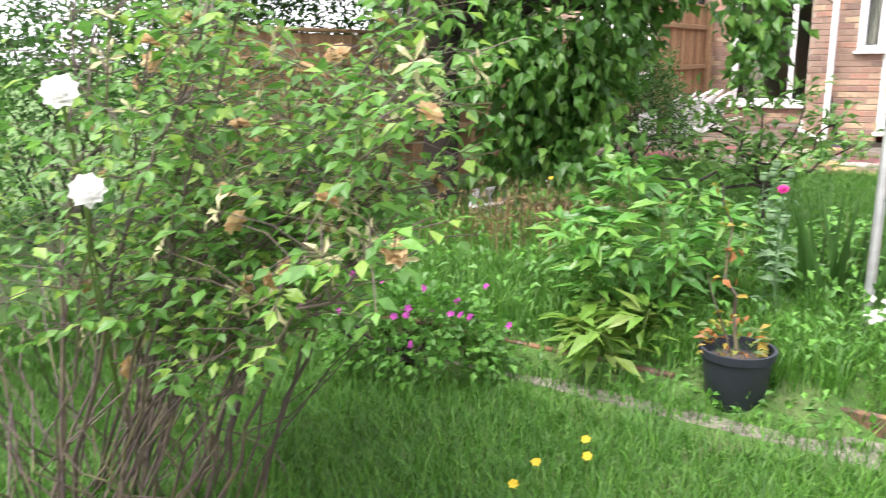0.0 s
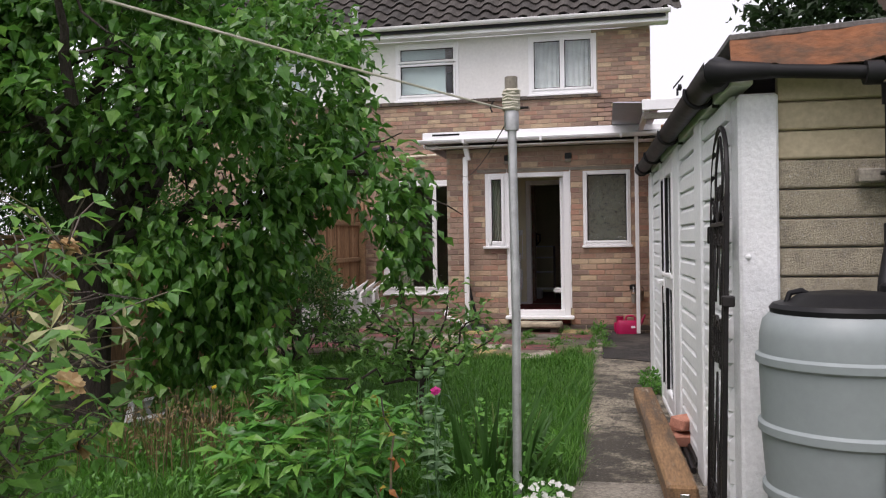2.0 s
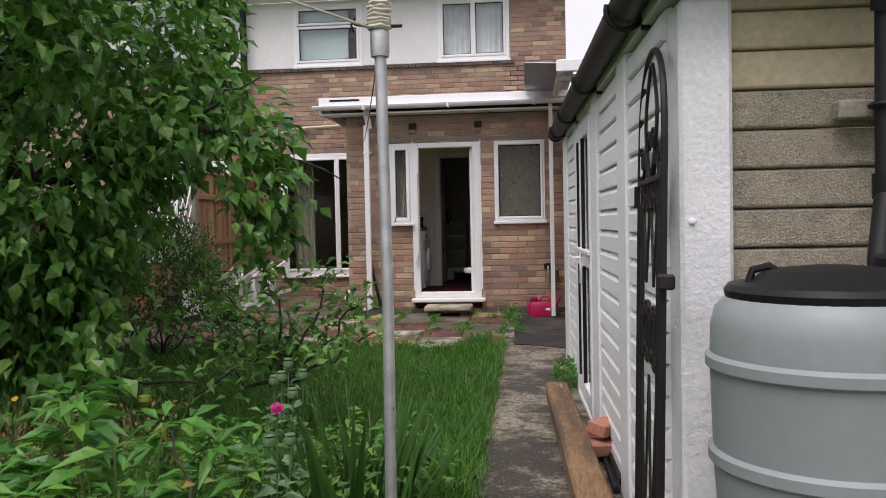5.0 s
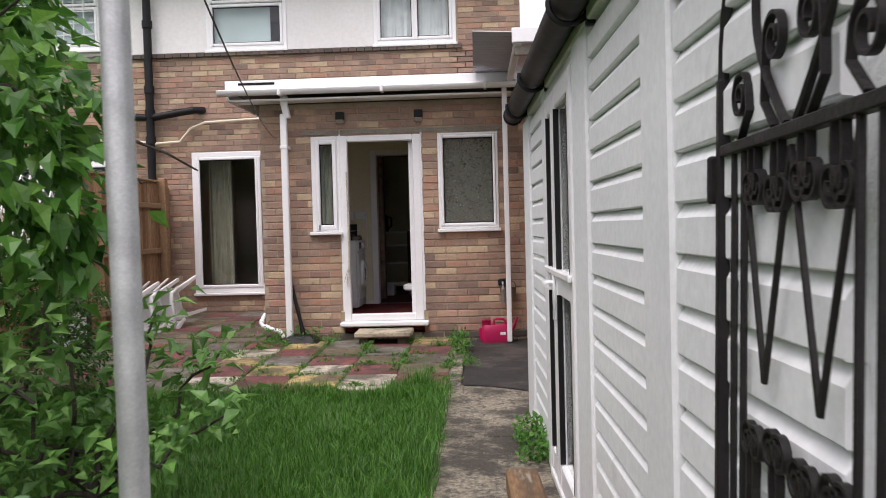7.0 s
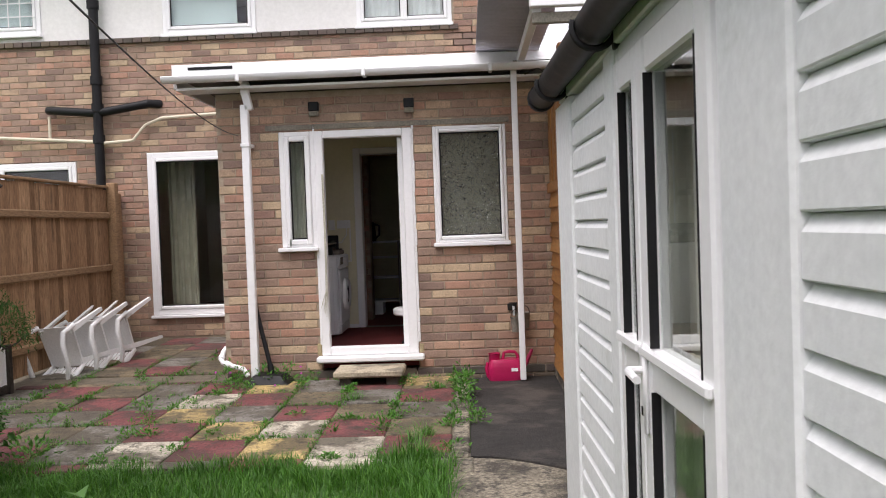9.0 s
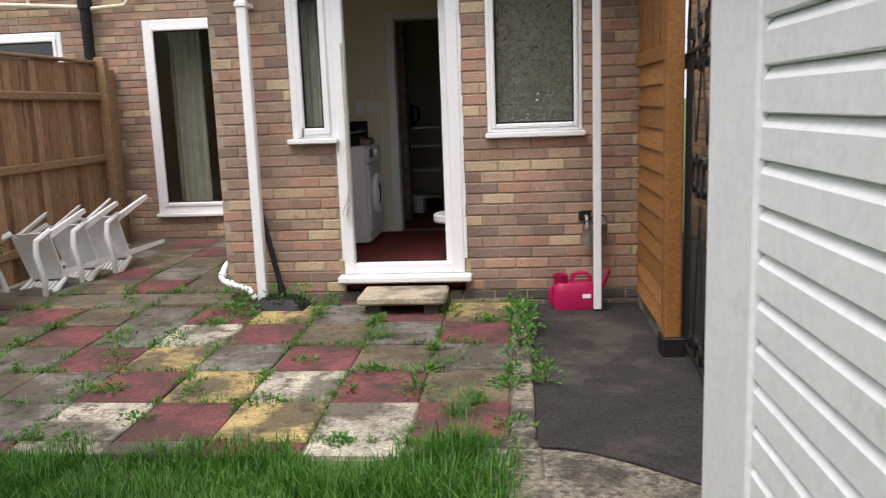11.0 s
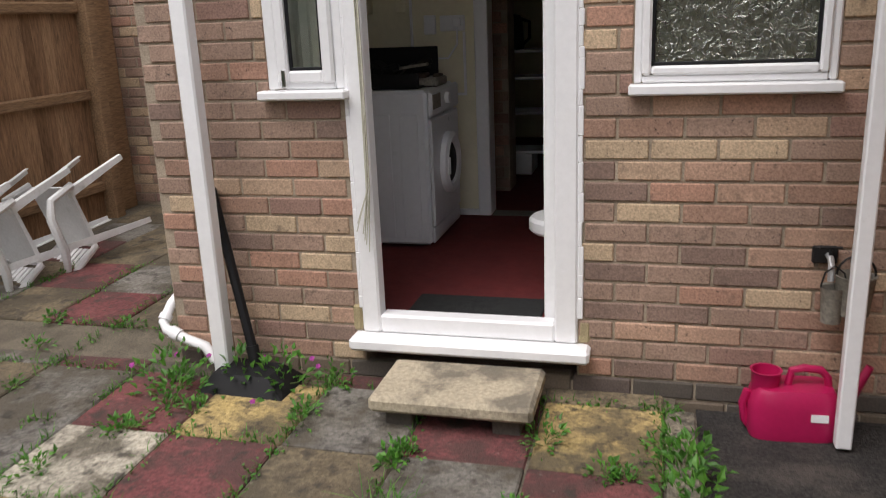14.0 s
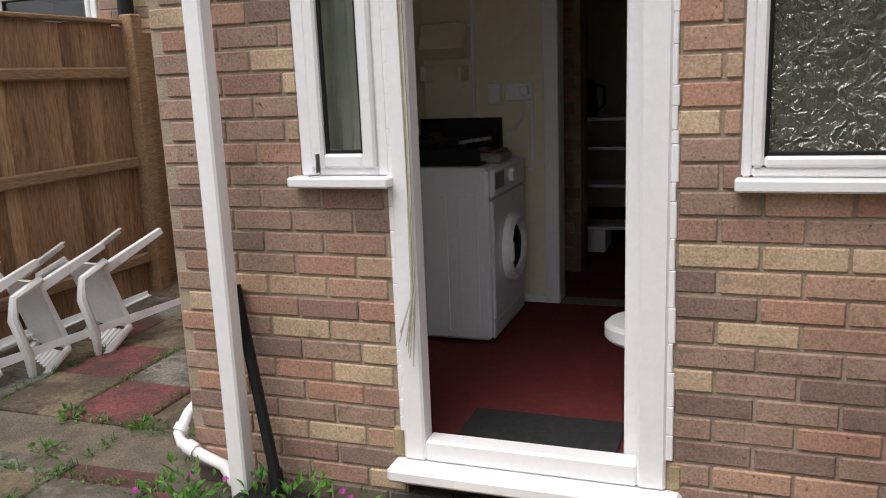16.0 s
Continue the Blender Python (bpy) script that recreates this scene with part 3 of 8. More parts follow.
def door_set():
    """White plastic door frame with a narrow side window, sill below, door leaf swung inwards."""
    d = thing("door_1", "white plastic back door standing open, with a narrow side window", "door", kind="structure")
    y = EXT + 0.01
    fr = Shape().box(D_L + 0.0, D_L + 0.075, y - 0.02, y + 0.06, DSILL, HEAD, 0.008).box(D_R - 0.085, D_R, y - 0.02, y + 0.06, DSILL, HEAD, 0.008)
    fr.box(D_L + 0.075, D_R - 0.085, y - 0.018, y + 0.058, HEAD - 0.065, HEAD, 0.008).box(D_L + 0.075, D_R - 0.085, y - 0.018, y + 0.058, DSILL, DSILL + 0.075, 0.008)
    part("door_frame", fr, M_UPVC, d)
    part("door_sill", Shape().box(D_L - 0.04, D_R + 0.05, EXT - 0.085, EXT + 0.09, DSILL - 0.055, DSILL - 0.002, 0.012), M_UPVC, d)
    part("filler", Shape().box(D_L - 0.045, D_L - 0.004, EXT - 0.004, EXT + 0.02, DSILL, DSILL + 0.11, 0.01).box(D_R + 0.004, D_R + 0.05, EXT - 0.004, EXT + 0.02, DSILL, DSILL + 0.09, 0.01), M_SEALANT, d, "crumbling yellow filler")
    edge = Shape()
    rng = random.Random(3)
    for side, sx in ((D_L - 0.006, -1), (D_R + 0.006, 1)):
        z = DSILL + 0.1
        while z < HEAD:
            h = rng.uniform(0.03, 0.12)
            edge.box(side - 0.006, side + 0.008 + rng.uniform(0, 0.007), EXT - 0.006, EXT + 0.01, z, z + h, 0.003)
            z += h
    part("mastic", edge, M_UPVC, d, "uneven bead of white mastic")
    leaf = part("door_leaf", Shape().box(D_R - 0.135, D_R - 0.085, y + 0.07, y + 0.83, DSILL + 0.02, HEAD - 0.07, 0.006), M_UPVC, d, "door leaf swung back into the room")
    h = Shape().tube([(D_R - 0.135, y + 0.76, 1.42), (D_R - 0.175, y + 0.76, 1.42), (D_R - 0.178, y + 0.66, 1.42)], 0.01, 8)
    part("handle", h, M_CHROME, leaf, smooth=True)
    w = part("side_window", Shape().box(W_L, W_L + 0.045, y - 0.02, y + 0.06, CILL + 0.035, HEAD, 0.006).box(D_L - 0.04, D_L - 0.001, y - 0.018, y + 0.058, CILL + 0.035, HEAD, 0.006)
             .box(W_L + 0.045, D_L - 0.04, y - 0.018, y + 0.058, HEAD - 0.04, HEAD, 0.006).box(W_L + 0.045, D_L - 0.04, y - 0.018, y + 0.058, CILL + 0.035, CILL + 0.07, 0.006), M_UPVC, d)
    framed_pane(w, W_L + 0.045, D_L - 0.04, CILL + 0.06, HEAD - 0.04, y - 0.035, M_GLASS, 0.045, 0.05)
    part("sill", Shape().box(W_L - 0.03, D_L + 0.01, EXT - 0.06, EXT + 0.06, CILL, CILL + 0.034, 0.006), M_UPVC, w)
    st = Shape().box(W_L + 0.075, W_L + 0.09, EXT - 0.05, EXT - 0.045, CILL + 0.04, CILL + 0.11, 0.001).tube([(W_L + 0.05, EXT - 0.055, CILL + 0.04), (W_L + 0.09, EXT - 0.055, CILL + 0.045)], 0.004, 6)
    part("stay", st, M_CHROME, w, "small metal window stay")


door_set()


def window(name, label, x0, x1, z0, z1, face, splits, glass, sill=True, proud=0.02, fw=0.055, sash=0.04):
    """A white plastic window; splits: sashes as (x0, x1, z0, z1) in fractions of the opening."""
    w = thing(name, label, "window", kind="structure")
    y = face + 0.01
    s = Shape().box(x0, x0 + fw, y - proud, y + 0.06, z0, z1, 0.006).box(x1 - fw, x1, y - proud, y + 0.06, z0, z1, 0.006)
    s.box(x0 + fw, x1 - fw, y - proud + 0.002, y + 0.058, z0, z0 + fw, 0.006).box(x0 + fw, x1 - fw, y - proud + 0.002, y + 0.058, z1 - fw, z1, 0.006)
    part("window_frame", s, M_UPVC, w)
    iw, ih = x1 - x0 - 2 * fw, z1 - z0 - 2 * fw
    for a, b, c, d in splits:
        framed_pane(w, x0 + fw + a * iw, x0 + fw + b * iw, z0 + fw + c * ih, z0 + fw + d * ih, y - proud - 0.012, glass, sash, 0.05)
    if sill:
        part("window_sill", Shape().box(x0 - 0.016, x1 + 0.016, face - 0.055, face + 0.05, z0 - 0.038, z0 - 0.002, 0.006), M_UPVC, w)
    return w


window("window_1", "white plastic window with leaf-patterned obscured glass", R_L, R_R, CILL + 0.035, HEAD, EXT, [(0, 1, 0, 1)], M_FROST, fw=0.026, sash=0.03)

# ---- main house ----
UW1, UW2, UZ0, UZ1 = (-3.60, -2.47), (-1.26, -0.12), 3.98, 4.965
PD = (-3.87, -2.22)
NB1, NB2 = (-6.45, -5.09), (-6.6, -4.74)
UPW = 3.93
main_open = [(PD[0], PD[1], 0.58, 2.57), (-1.20, -0.45, 0.2, 2.45), (NB2[0], NB2[1], 0.9, 2.52)]
brick_wall("wall_house_rear", "multi-coloured brick rear wall of a two-storey house", MAIN, -9.0, 0.76, 0.33, UPW, main_open, 0, depth=0.26)
upper = brick_wall("wall_house_upper", "narrow upper brick pier beside the white cladding", MAIN, -0.10, 0.76, UPW + 0.002, 5.02, [(-0.2, -0.09, 0, 0)], 60, depth=0.26)
gable = thing("wall_house_gable", "brick gable wall of the house", "wall", kind="structure")
gs = Shape()
gs.v = [(0.75, MAIN + 0.262, 0.1), (0.75, MAIN + 8, 0.1), (0.75, MAIN + 8, 5.1), (0.75, MAIN + 4.1, 7.9), (0.75, MAIN + 0.262, 5.2), (0.55, MAIN + 0.262, 0.1), (0.55, MAIN + 8, 0.1), (0.55, MAIN + 8, 5.1), (0.55, MAIN + 4.1, 7.9), (0.55, MAIN + 0.262, 5.2)]
gs.f = [(0, 1, 2, 3, 4), (9, 8, 7, 6, 5)] + [(i, (i + 1) % 5, 5 + (i + 1) % 5, 5 + i) for i in range(5)]
part("mortar_bed", gs, M_MORTAR, gable)
clad = thing("wall_cladding", "smooth white panel cladding between the upper windows", "wall", kind="structure")
up_open = [(UW1[0], UW1[1], UZ0, UZ1), (UW2[0], UW2[1], UZ0, UZ1), (NB1[0], NB1[1], 4.05, 4.98)]
body = wall_body(clad, -9.0, -0.103, MAIN + 0.01, MAIN + 0.25, UPW + 0.03, 5.02, up_open, M_RENDER)
body.name = "panel"
lip = Shape()
rng = random.Random(5)
x = -9.0
while x < 0.74:
    lip.box(x, x + 0.105, MAIN - 0.045 + rng.uniform(-0.004, 0.004), MAIN + 0.008, UPW - 0.035, UPW + 0.026, 0.004)
    x += 0.112
    if x > -0.15:
        break
solid("brick_sill_course", lip, M_OLDBRICK, "dark projecting brick course under the cladding", "trim", kind="structure")
window("window_2", "white upper window with a top light and drawn pale blind", *UW1, UZ0, UZ1, MAIN, [(0, 1, 0, 0.66), (0, 1, 0.68, 1)], M_GLASS)
window("window_3", "white upper window of two sashes with net curtains", *UW2, UZ0, UZ1, MAIN, [(0, 0.5, 0, 1), (0.5, 1, 0, 1)], M_GLASS)
nb = window("window_4", "white neighbouring upper window with a lattice of glazing bars", *NB1, 4.05, 4.98, MAIN, [(0, 1, 0, 0.66), (0, 1, 0.68, 1)], M_GLASS)
bars = Shape()
for i in range(1, 8):
    bars.box(NB1[0] + 0.1 + i * 0.145, NB1[0] + 0.112 + i * 0.145, MAIN - 0.03, MAIN - 0.022, 4.12, 4.95)
for z in (4.26, 4.42, 4.58):
    bars.box(NB1[0] + 0.06, NB1[1] - 0.06, MAIN - 0.033, MAIN - 0.025, z, z + 0.012)
part("glazing_bar", bars, M_UPVC, nb)
window("window_5", "white neighbouring ground-floor window behind the fence", *NB2, 0.9, 2.50, MAIN, [(0, 0.5, 0, 1), (0.5, 1, 0, 1)], M_GLASS)
pd = window("door_2", "white sliding patio door with glass panels and pale curtains", *PD, 0.60, 2.57, MAIN, [(0, 0.57, 0, 1), (0.57, 1, 0, 1)], M_GLASS, fw=0.07)


# rooms behind the glass
def room(name, label, x0, x1, y0, y1, z0, z1, wall_material, floor_material):
    r = thing(name, label, "room", kind="structure")
    part("floor", Shape().box(x0, x1, y0, y1, z0 - 0.08, z0), floor_material, r)
    part("back_wall", Shape().box(x0 - 0.1, x1 + 0.1, y1, y1 + 0.1, z0 - 0.08, z1 + 0.08), wall_material, r)
    part("side_wall", Shape().box(x0 - 0.1, x0, y0, y1 - 0.001, z0 - 0.08, z1 + 0.08), wall_material, r)
    part("side_wall", Shape().box(x1, x1 + 0.1, y0, y1 - 0.001, z0 - 0.08, z1 + 0.08), wall_material, r)
    part("room_ceiling", Shape().box(x0, x1, y0, y1, z1, z1 + 0.08), wall_material, r)
    return r


# interior shade is painted in: dark walls, and dark floors in two rooms
room("living_room", "living room behind the patio door, its dimness put into the wall colour", -4.3, -2.0, MAIN + 0.27, MAIN + 3.5, 0.45, 2.75, M_DARKIN, M_CARPET)
room("neighbour_room", "room of the neighbouring house, its dimness put into the colours", -8.0, -4.55, MAIN + 0.27, MAIN + 3.0, 0.5, 2.75, M_DARKIN, M_DARKCLOTH)
room("upper_room", "bedrooms behind the upper windows, their dimness put into the colours", -8.9, 0.5, MAIN + 0.27, MAIN + 2.6, 3.2, 5.0, M_DARKIN, M_DARKCLOTH)


def drape(name, label, x0, x1, y, z0, z1, folds, mat_, amp=0.03):
    s = Shape()
    n = folds * 8
    s.v = [(x0 + (x1 - x0) * i / n, y + amp * math.sin(2 * math.pi * i / 8) * (0.7 + 0.3 * math.sin(i * 1.7)) + o, z) for o in (0, 0.006) for z in (z0, z1) for i in range(n + 1)]
    w = n + 1
    for o in (0, 2 * w):
        s.f += [(o + i, o + i + 1, o + w + i + 1, o + w + i) for i in range(n)]
    s.f += [(i, i + 1, 2 * w + i + 1, 2 * w + i) for i in range(n)] + [(w + i, w + i + 1, 3 * w + i + 1, 3 * w + i) for i in range(n)]
    return solid(name, s, mat_, label, "curtain", smooth=True)


# the patio curtain's cloth is coloured darker to imitate shade behind glass
drape("curtain", "pale curtain hanging beside the patio door, room shade put into its colour", -3.76, -3.42, MAIN + 0.36, 0.6, 2.6, 4, M_CURTAINSHADE)
drape("curtain", "pale green curtain behind the narrow side window", -1.66, -1.33, EXT + 0.17, 1.2, 2.5, 7, M_CURTAIN, 0.018)
M_NET = material("white_net", [(0.70, 0.72, 0.72), (0.76, 0.78, 0.78)], scale=14, rough=0.95, fine=0.15, bump=0.2)
M_BLIND = material("pale_blue_blind", [(0.58, 0.68, 0.68), (0.62, 0.72, 0.72)], scale=3, rough=0.8, fine=0.05, bump=0.05)
drape("window_blind", "pale blue-green blind behind the upper window", UW1[0] + 0.05, UW1[1] - 0.25, MAIN + 0.09, 3.9, 5.0, 2, M_BLIND, 0.004)
drape("net_curtain", "white net curtain behind the upper window", UW2[0] + 0.03, UW2[1] - 0.03, MAIN + 0.10, 3.95, 5.0, 12, M_NET, 0.015)
drape("net_curtain", "white net curtain behind the neighbouring upper window", NB1[0] + 0.03, NB1[1] - 0.03, MAIN + 0.1, 4.03, 5.0, 8, M_BLIND, 0.01)

# ---- main roof: interlocking tiles in courses ----
EAVE_Y, EAVE_Z, PITCH = 13.62, 5.19, radians(36)


def tile_roof(name, label, x0, x1, y, z, pitch, courses, mat_, wide=0.33, gauge=0.34):
    roof = thing(name, label, "roof", kind="structure")
    c, s_ = math.cos(pitch), math.sin(pitch)
    prof = [(0, 0.0), (0.05, 0.045), (0.10, 0.058), (0.15, 0.045), (0.20, 0.0), (0.25, -0.018), (0.303, 0.0)]
    sh = Shape()
    rng = random.Random(11)
    for k in range(courses):
        x = x0
        while x < x1 - 0.05:
            b, jig = len(sh.v), rng.uniform(-0.004, 0.004)
            for d, lift in ((k * gauge - 0.05, 0.045), (k * gauge + gauge + 0.02, 0.004)):
                for drop in (0, -0.016):
                    for px, pz in prof:
                        up = pz + lift + jig + drop
                        sh.v.append((x + px * wide / 0.3, y + d * c - up * s_, z + d * s_ + up * c))
            m = len(prof)
            for i in range(m - 1):
                sh.f += [(b + i, b + i + 1, b + 2 * m + i + 1, b + 2 * m + i), (b + m + i, b + m + i + 1, b + i + 1, b + i)]
            sh.f.append((b, b + m, b + 3 * m, b + 2 * m))
            x += wide
    tagged(part("tile", sh, mat_, roof), kind="stuff")
    part("underlay", Shape().extrude([(y - 0.02, z - 0.04), (y + courses * gauge * c, z + courses * gauge * s_ - 0.04), (y + courses * gauge * c, z + courses * gauge * s_ - 0.12), (y - 0.02, z - 0.12)], "x", x0, x1 + 0.01), M_BLACKPL, roof)
    return roof


roof = tile_roof("roof_main", "dark brown interlocking concrete roof tiles", -9.0, 0.98, EAVE_Y, EAVE_Z, PITCH, 16, M_TILE)
part("verge", Shape().extrude([(EAVE_Y - 0.03, EAVE_Z - 0.06), (EAVE_Y + 4.2, EAVE_Z - 0.06 + 4.2 * math.tan(PITCH)), (EAVE_Y + 4.2, EAVE_Z + 0.0 + 4.2 * math.tan(PITCH)), (EAVE_Y - 0.03, EAVE_Z + 0.0)], "x", 0.99, 1.03), M_UPVC, roof, "pale verge strip")
ev = thing("eaves", "white eaves boards with a white half-round gutter", "eaves", kind="structure")
part("fascia", Shape().box(-9, 1.04, EAVE_Y + 0.02, EAVE_Y + 0.05, 5.01, 5.20, 0.004), M_UPVC, ev)
part("soffit", Shape().box(-9, 1.04, EAVE_Y + 0.052, MAIN - 0.004, 5.022, 5.045), M_UPVC, ev)
g = Shape()
arc = [(EAVE_Y - 0.045 + 0.06 * math.cos(a), 5.185 + 0.06 * math.sin(a)) for a in [math.pi + math.pi * i / 8 for i in range(9)]]
g.extrude(arc + [(p[0] * 0.9 + 0.1 * (EAVE_Y - 0.045), p[1] + 0.006) for p in arc[::-1]], "x", -9, 1.07)
part("gutter", g, M_UPVC, ev, smooth=True)
sky_l = thing("skylight", "white-framed roof window set in the tiles", "skylight", pose(-5.75, EAVE_Y + 2.5 * math.cos(PITCH), EAVE_Z + 2.5 * math.sin(PITCH), math.degrees(PITCH), 0, 0), kind="structure")
part("window_frame", Shape().box(-0.4, 0.4, -0.02, 0.06, 0.02, 0.10, 0.01).box(-0.4, 0.4, 1.0, 1.08, 0.02, 0.10, 0.01).box(-0.4, -0.33, 0.06, 1.0, 0.02, 0.10, 0.01).box(0.33, 0.4, 0.06, 1.0, 0.02, 0.10, 0.01), M_GREYWOOD, sky_l)
part("pane", Shape().box(-0.34, 0.34, 0.05, 1.01, 0.06, 0.07), M_UPVC, sky_l, "glass pane with a white blind")
ch = thing("flue_vent", "grey metal flue standing at the eaves", "vent", pose(-4.25, EAVE_Y + 0.1, EAVE_Z + 0.08))
part("pipe", Shape().lathe([(0.05, 0), (0.05, 0.3), (0.075, 0.3), (0.075, 0.36), (0.0, 0.38)], 16), M_GALV, ch)

# ---- flat roof of the extension ----
fr = thing("roof_extension", "flat extension roof with white boards, stained at one end", "roof", kind="structure")
part("felt", Shape().box(-2.45, 0.9, 11.06, MAIN - 0.05, 2.90, 3.0, 0.01), M_FELT, fr)
part("fascia", Shape().box(-2.47, 0.9, 11.02, 11.05, 2.885, 3.0, 0.004), M_UPVC, fr, "white fascia with a black stain")
part("soffit", Shape().box(-2.45, 0.95, 11.052, EXT - 0.004, 2.79, 2.81), M_UPVC, fr)
part("side_fascia", Shape().box(-2.47, -2.44, 11.052, MAIN - 0.06, 2.8, 2.99, 0.004), M_UPVC, fr)
arc = [(10.965 + 0.052 * math.cos(a), 2.885 + 0.052 * math.sin(a)) for a in [math.pi + math.pi * i / 8 for i in range(9)]]
g = Shape().extrude(arc + [(p[0] * 0.88 + 0.12 * 10.965, p[1] + 0.006) for p in arc[::-1]], "x", -2.53, 0.9)
gut = part("gutter", g, M_UPVC, fr, smooth=True)
br = Shape()
for x in (-1.9, -0.85, 0.2):
    br.box(x, x + 0.03, 10.905, 11.02, 2.825, 2.895, 0.005)
part("gutter_bracket", br, M_UPVC, gut)
part("stain", Shape().box(-2.33, -1.95, 11.0165, 11.0185, 2.95, 2.975, 0.0), M_BLACKPL, fr, "black mould on the white board")

# downpipe of square section, out from the gutter and down to the paving
dp = thing("downpipe", "square white plastic downpipe standing before the brick corner", "downpipe")
px, py = -1.885, 11.14
part("swan_neck", Shape().box(px - 0.035, px + 0.035, py - 0.035, py + 0.035, 2.74, 2.86, 0.008), M_UPVC, dp)
m = Matrix.Translation((px + 0.015, py - 0.0, 2.70)) @ Matrix.Rotation(radians(-12), 4, "Y")
part("bend", Shape().box(-0.033, 0.033, -0.033, 0.033, -0.09, 0.09, 0.008, m), M_UPVC, dp)
part("shaft", Shape().box(px - 0.01 - 0.033, px - 0.01 + 0.033 + 0.0, py - 0.033, py + 0.033, 0.27, 2.66, 0.007), M_UPVC, dp)
part("clip", Shape().box(px - 0.05, px + 0.03, py - 0.04, py + 0.13, 2.3, 2.33, 0.003), M_UPVC, dp)


wp = thing("waste_pipe", "white plastic waste pipe bending down to the paving", "pipe")
part("pipe", Shape().tube([(-2.205, 11.34, 0.545), (-2.217, 11.30, 0.52), (-2.225, 11.24, 0.46), (-2.205, 11.225, 0.435), (-2.11, 11.215, 0.40), (-2.02, 11.21, 0.375), (-1.98, 11.21, 0.31)], 0.022, 10), M_UPVC, wp, smooth=True)
part("collar", Shape().tube([(-2.221, 11.265, 0.484), (-2.224, 11.245, 0.466)], 0.029, 10), M_UPVC, wp, smooth=True)
part("collar", Shape().tube([(-2.18, 11.222, 0.426), (-2.14, 11.218, 0.411)], 0.029, 10), M_UPVC, wp, smooth=True)


def lamp(x):
    o = thing("wall_lamp", "small black square wall light with a pale lower half", "wall light", pose(x, EXT - 0.002, 2.60), group="lights over the back door")
    part("housing", Shape().box(-0.045, 0.045, -0.05, 0.0, 0.0, 0.08, 0.006), M_BLACKPL, o)
    part("lens", Shape().box(-0.04, 0.04, -0.055, -0.01, -0.045, -0.001, 0.006), M_GREYWOOD, o)


lamp(-1.32)
lamp(-0.49)
alarm = solid("wire_anchor", Shape().box(-2.24, -2.20, EXT + 0.9, EXT + 0.98, 2.52, 2.58, 0.004), M_BLACKPL, "small black bracket on the brick wall", "bracket")

# soil stack and cream waste runs on the rear wall
ss = thing("soil_pipe", "black cast soil stack with side branches", "pipe")
sx = -4.40
part("riser", Shape().tube([(sx, MAIN - 0.1, 0.3), (sx, MAIN - 0.1, 5.15)], 0.055, 14), M_BLACKPL, ss, smooth=True)
for z in (2.75, 3.12, 3.45, 4.35):
    part("collar", Shape().tube([(sx, MAIN - 0.1, z - 0.05), (sx, MAIN - 0.1, z + 0.05)], 0.07, 14), M_BLACKPL, ss, smooth=True)
part("branch", Shape().tube([(sx - 0.62, MAIN - 0.05, 3.12), (sx - 0.55, MAIN - 0.1, 3.11), (sx, MAIN - 0.1, 3.06), (sx + 0.62, MAIN - 0.1, 3.15), (sx + 0.72, MAIN + 0.02, 3.16)], 0.05, 12), M_BLACKPL, ss, smooth=True)
wr = thing("waste_run", "cream plastic waste pipes along the brick wall", "pipe")
part("pipe", Shape().tube([(-2.35, MAIN - 0.05, 3.03), (-3.65, MAIN - 0.05, 2.98), (-3.85, MAIN - 0.06, 2.9), (-4.0, MAIN - 0.08, 2.72), (sx + 0.06, MAIN - 0.1, 2.7)], 0.02, 8), M_CREAMPIPE, wr, smooth=True)
part("pipe", Shape().tube([(sx - 0.06, MAIN - 0.1, 2.72), (-5.85, MAIN - 0.05, 2.83), (-5.85, MAIN - 0.05, 3.55), (-5.78, MAIN + 0.02, 3.58)], 0.022, 8), M_CREAMPIPE, wr, smooth=True)
part("pipe", Shape().tube([(-2.62, MAIN - 0.05, 3.02), (-2.62, MAIN - 0.05, 3.4)], 0.018, 8), M_CREAMPIPE, wr, smooth=True)
part("pipe", Shape().tube([(-5.02, MAIN - 0.05, 2.78), (-5.02, MAIN - 0.05, 3.05)], 0.018, 8), M_CREAMPIPE, wr, smooth=True)

# ---- utility room behind the back door ----
ut = thing("utility_room", "small utility room with pale yellow walls and red carpet", "room", kind="structure")
part("floor", Shape().box(-1.99, 0.9, EXT + 0.06, 14.21, 0.34, 0.46), M_CARPET, ut, "dark red carpet")
IN = 13.24
part("back_wall", Shape().box(-1.99, -1.24, IN, IN + 0.12, 0.45, 2.8), M_WALLIN, ut)
part("back_wall", Shape().box(-0.42, 0.9, IN, IN + 0.12, 0.45, 2.8), M_WALLIN, ut)
part("back_wall", Shape().box(-1.241, -0.419, IN, IN + 0.12, 2.42, 2.8), M_WALLIN, ut)
part("side_wall", Shape().box(-1.96, -1.94, EXT + 0.25, IN - 0.001, 0.43, 2.8), M_WALLIN, ut)
part("side_wall", Shape().box(0.9, 0.98, EXT + 0.25, 14.2, 0.1, 2.8), M_WALLIN, ut)
part("room_ceiling", Shape().box(-1.99, 0.98, EXT + 0.05, 13.94, 2.74, 2.785), M_WALLIN, ut)
part("skirting", Shape().box(-1.94, -1.24, IN - 0.015, IN - 0.001, 0.461, 0.50, 0.003), M_UPVC, ut)
part("door_lining", Shape().box(-1.27, -1.19, IN - 0.02, IN + 0.14, 0.461, 2.46, 0.006).box(-0.46, -0.38, IN - 0.02, IN + 0.14, 0.461, 2.46, 0.006).box(-1.189, -0.461, IN - 0.02, IN + 0.14, 2.39, 2.46, 0.006), M_UPVC, ut)
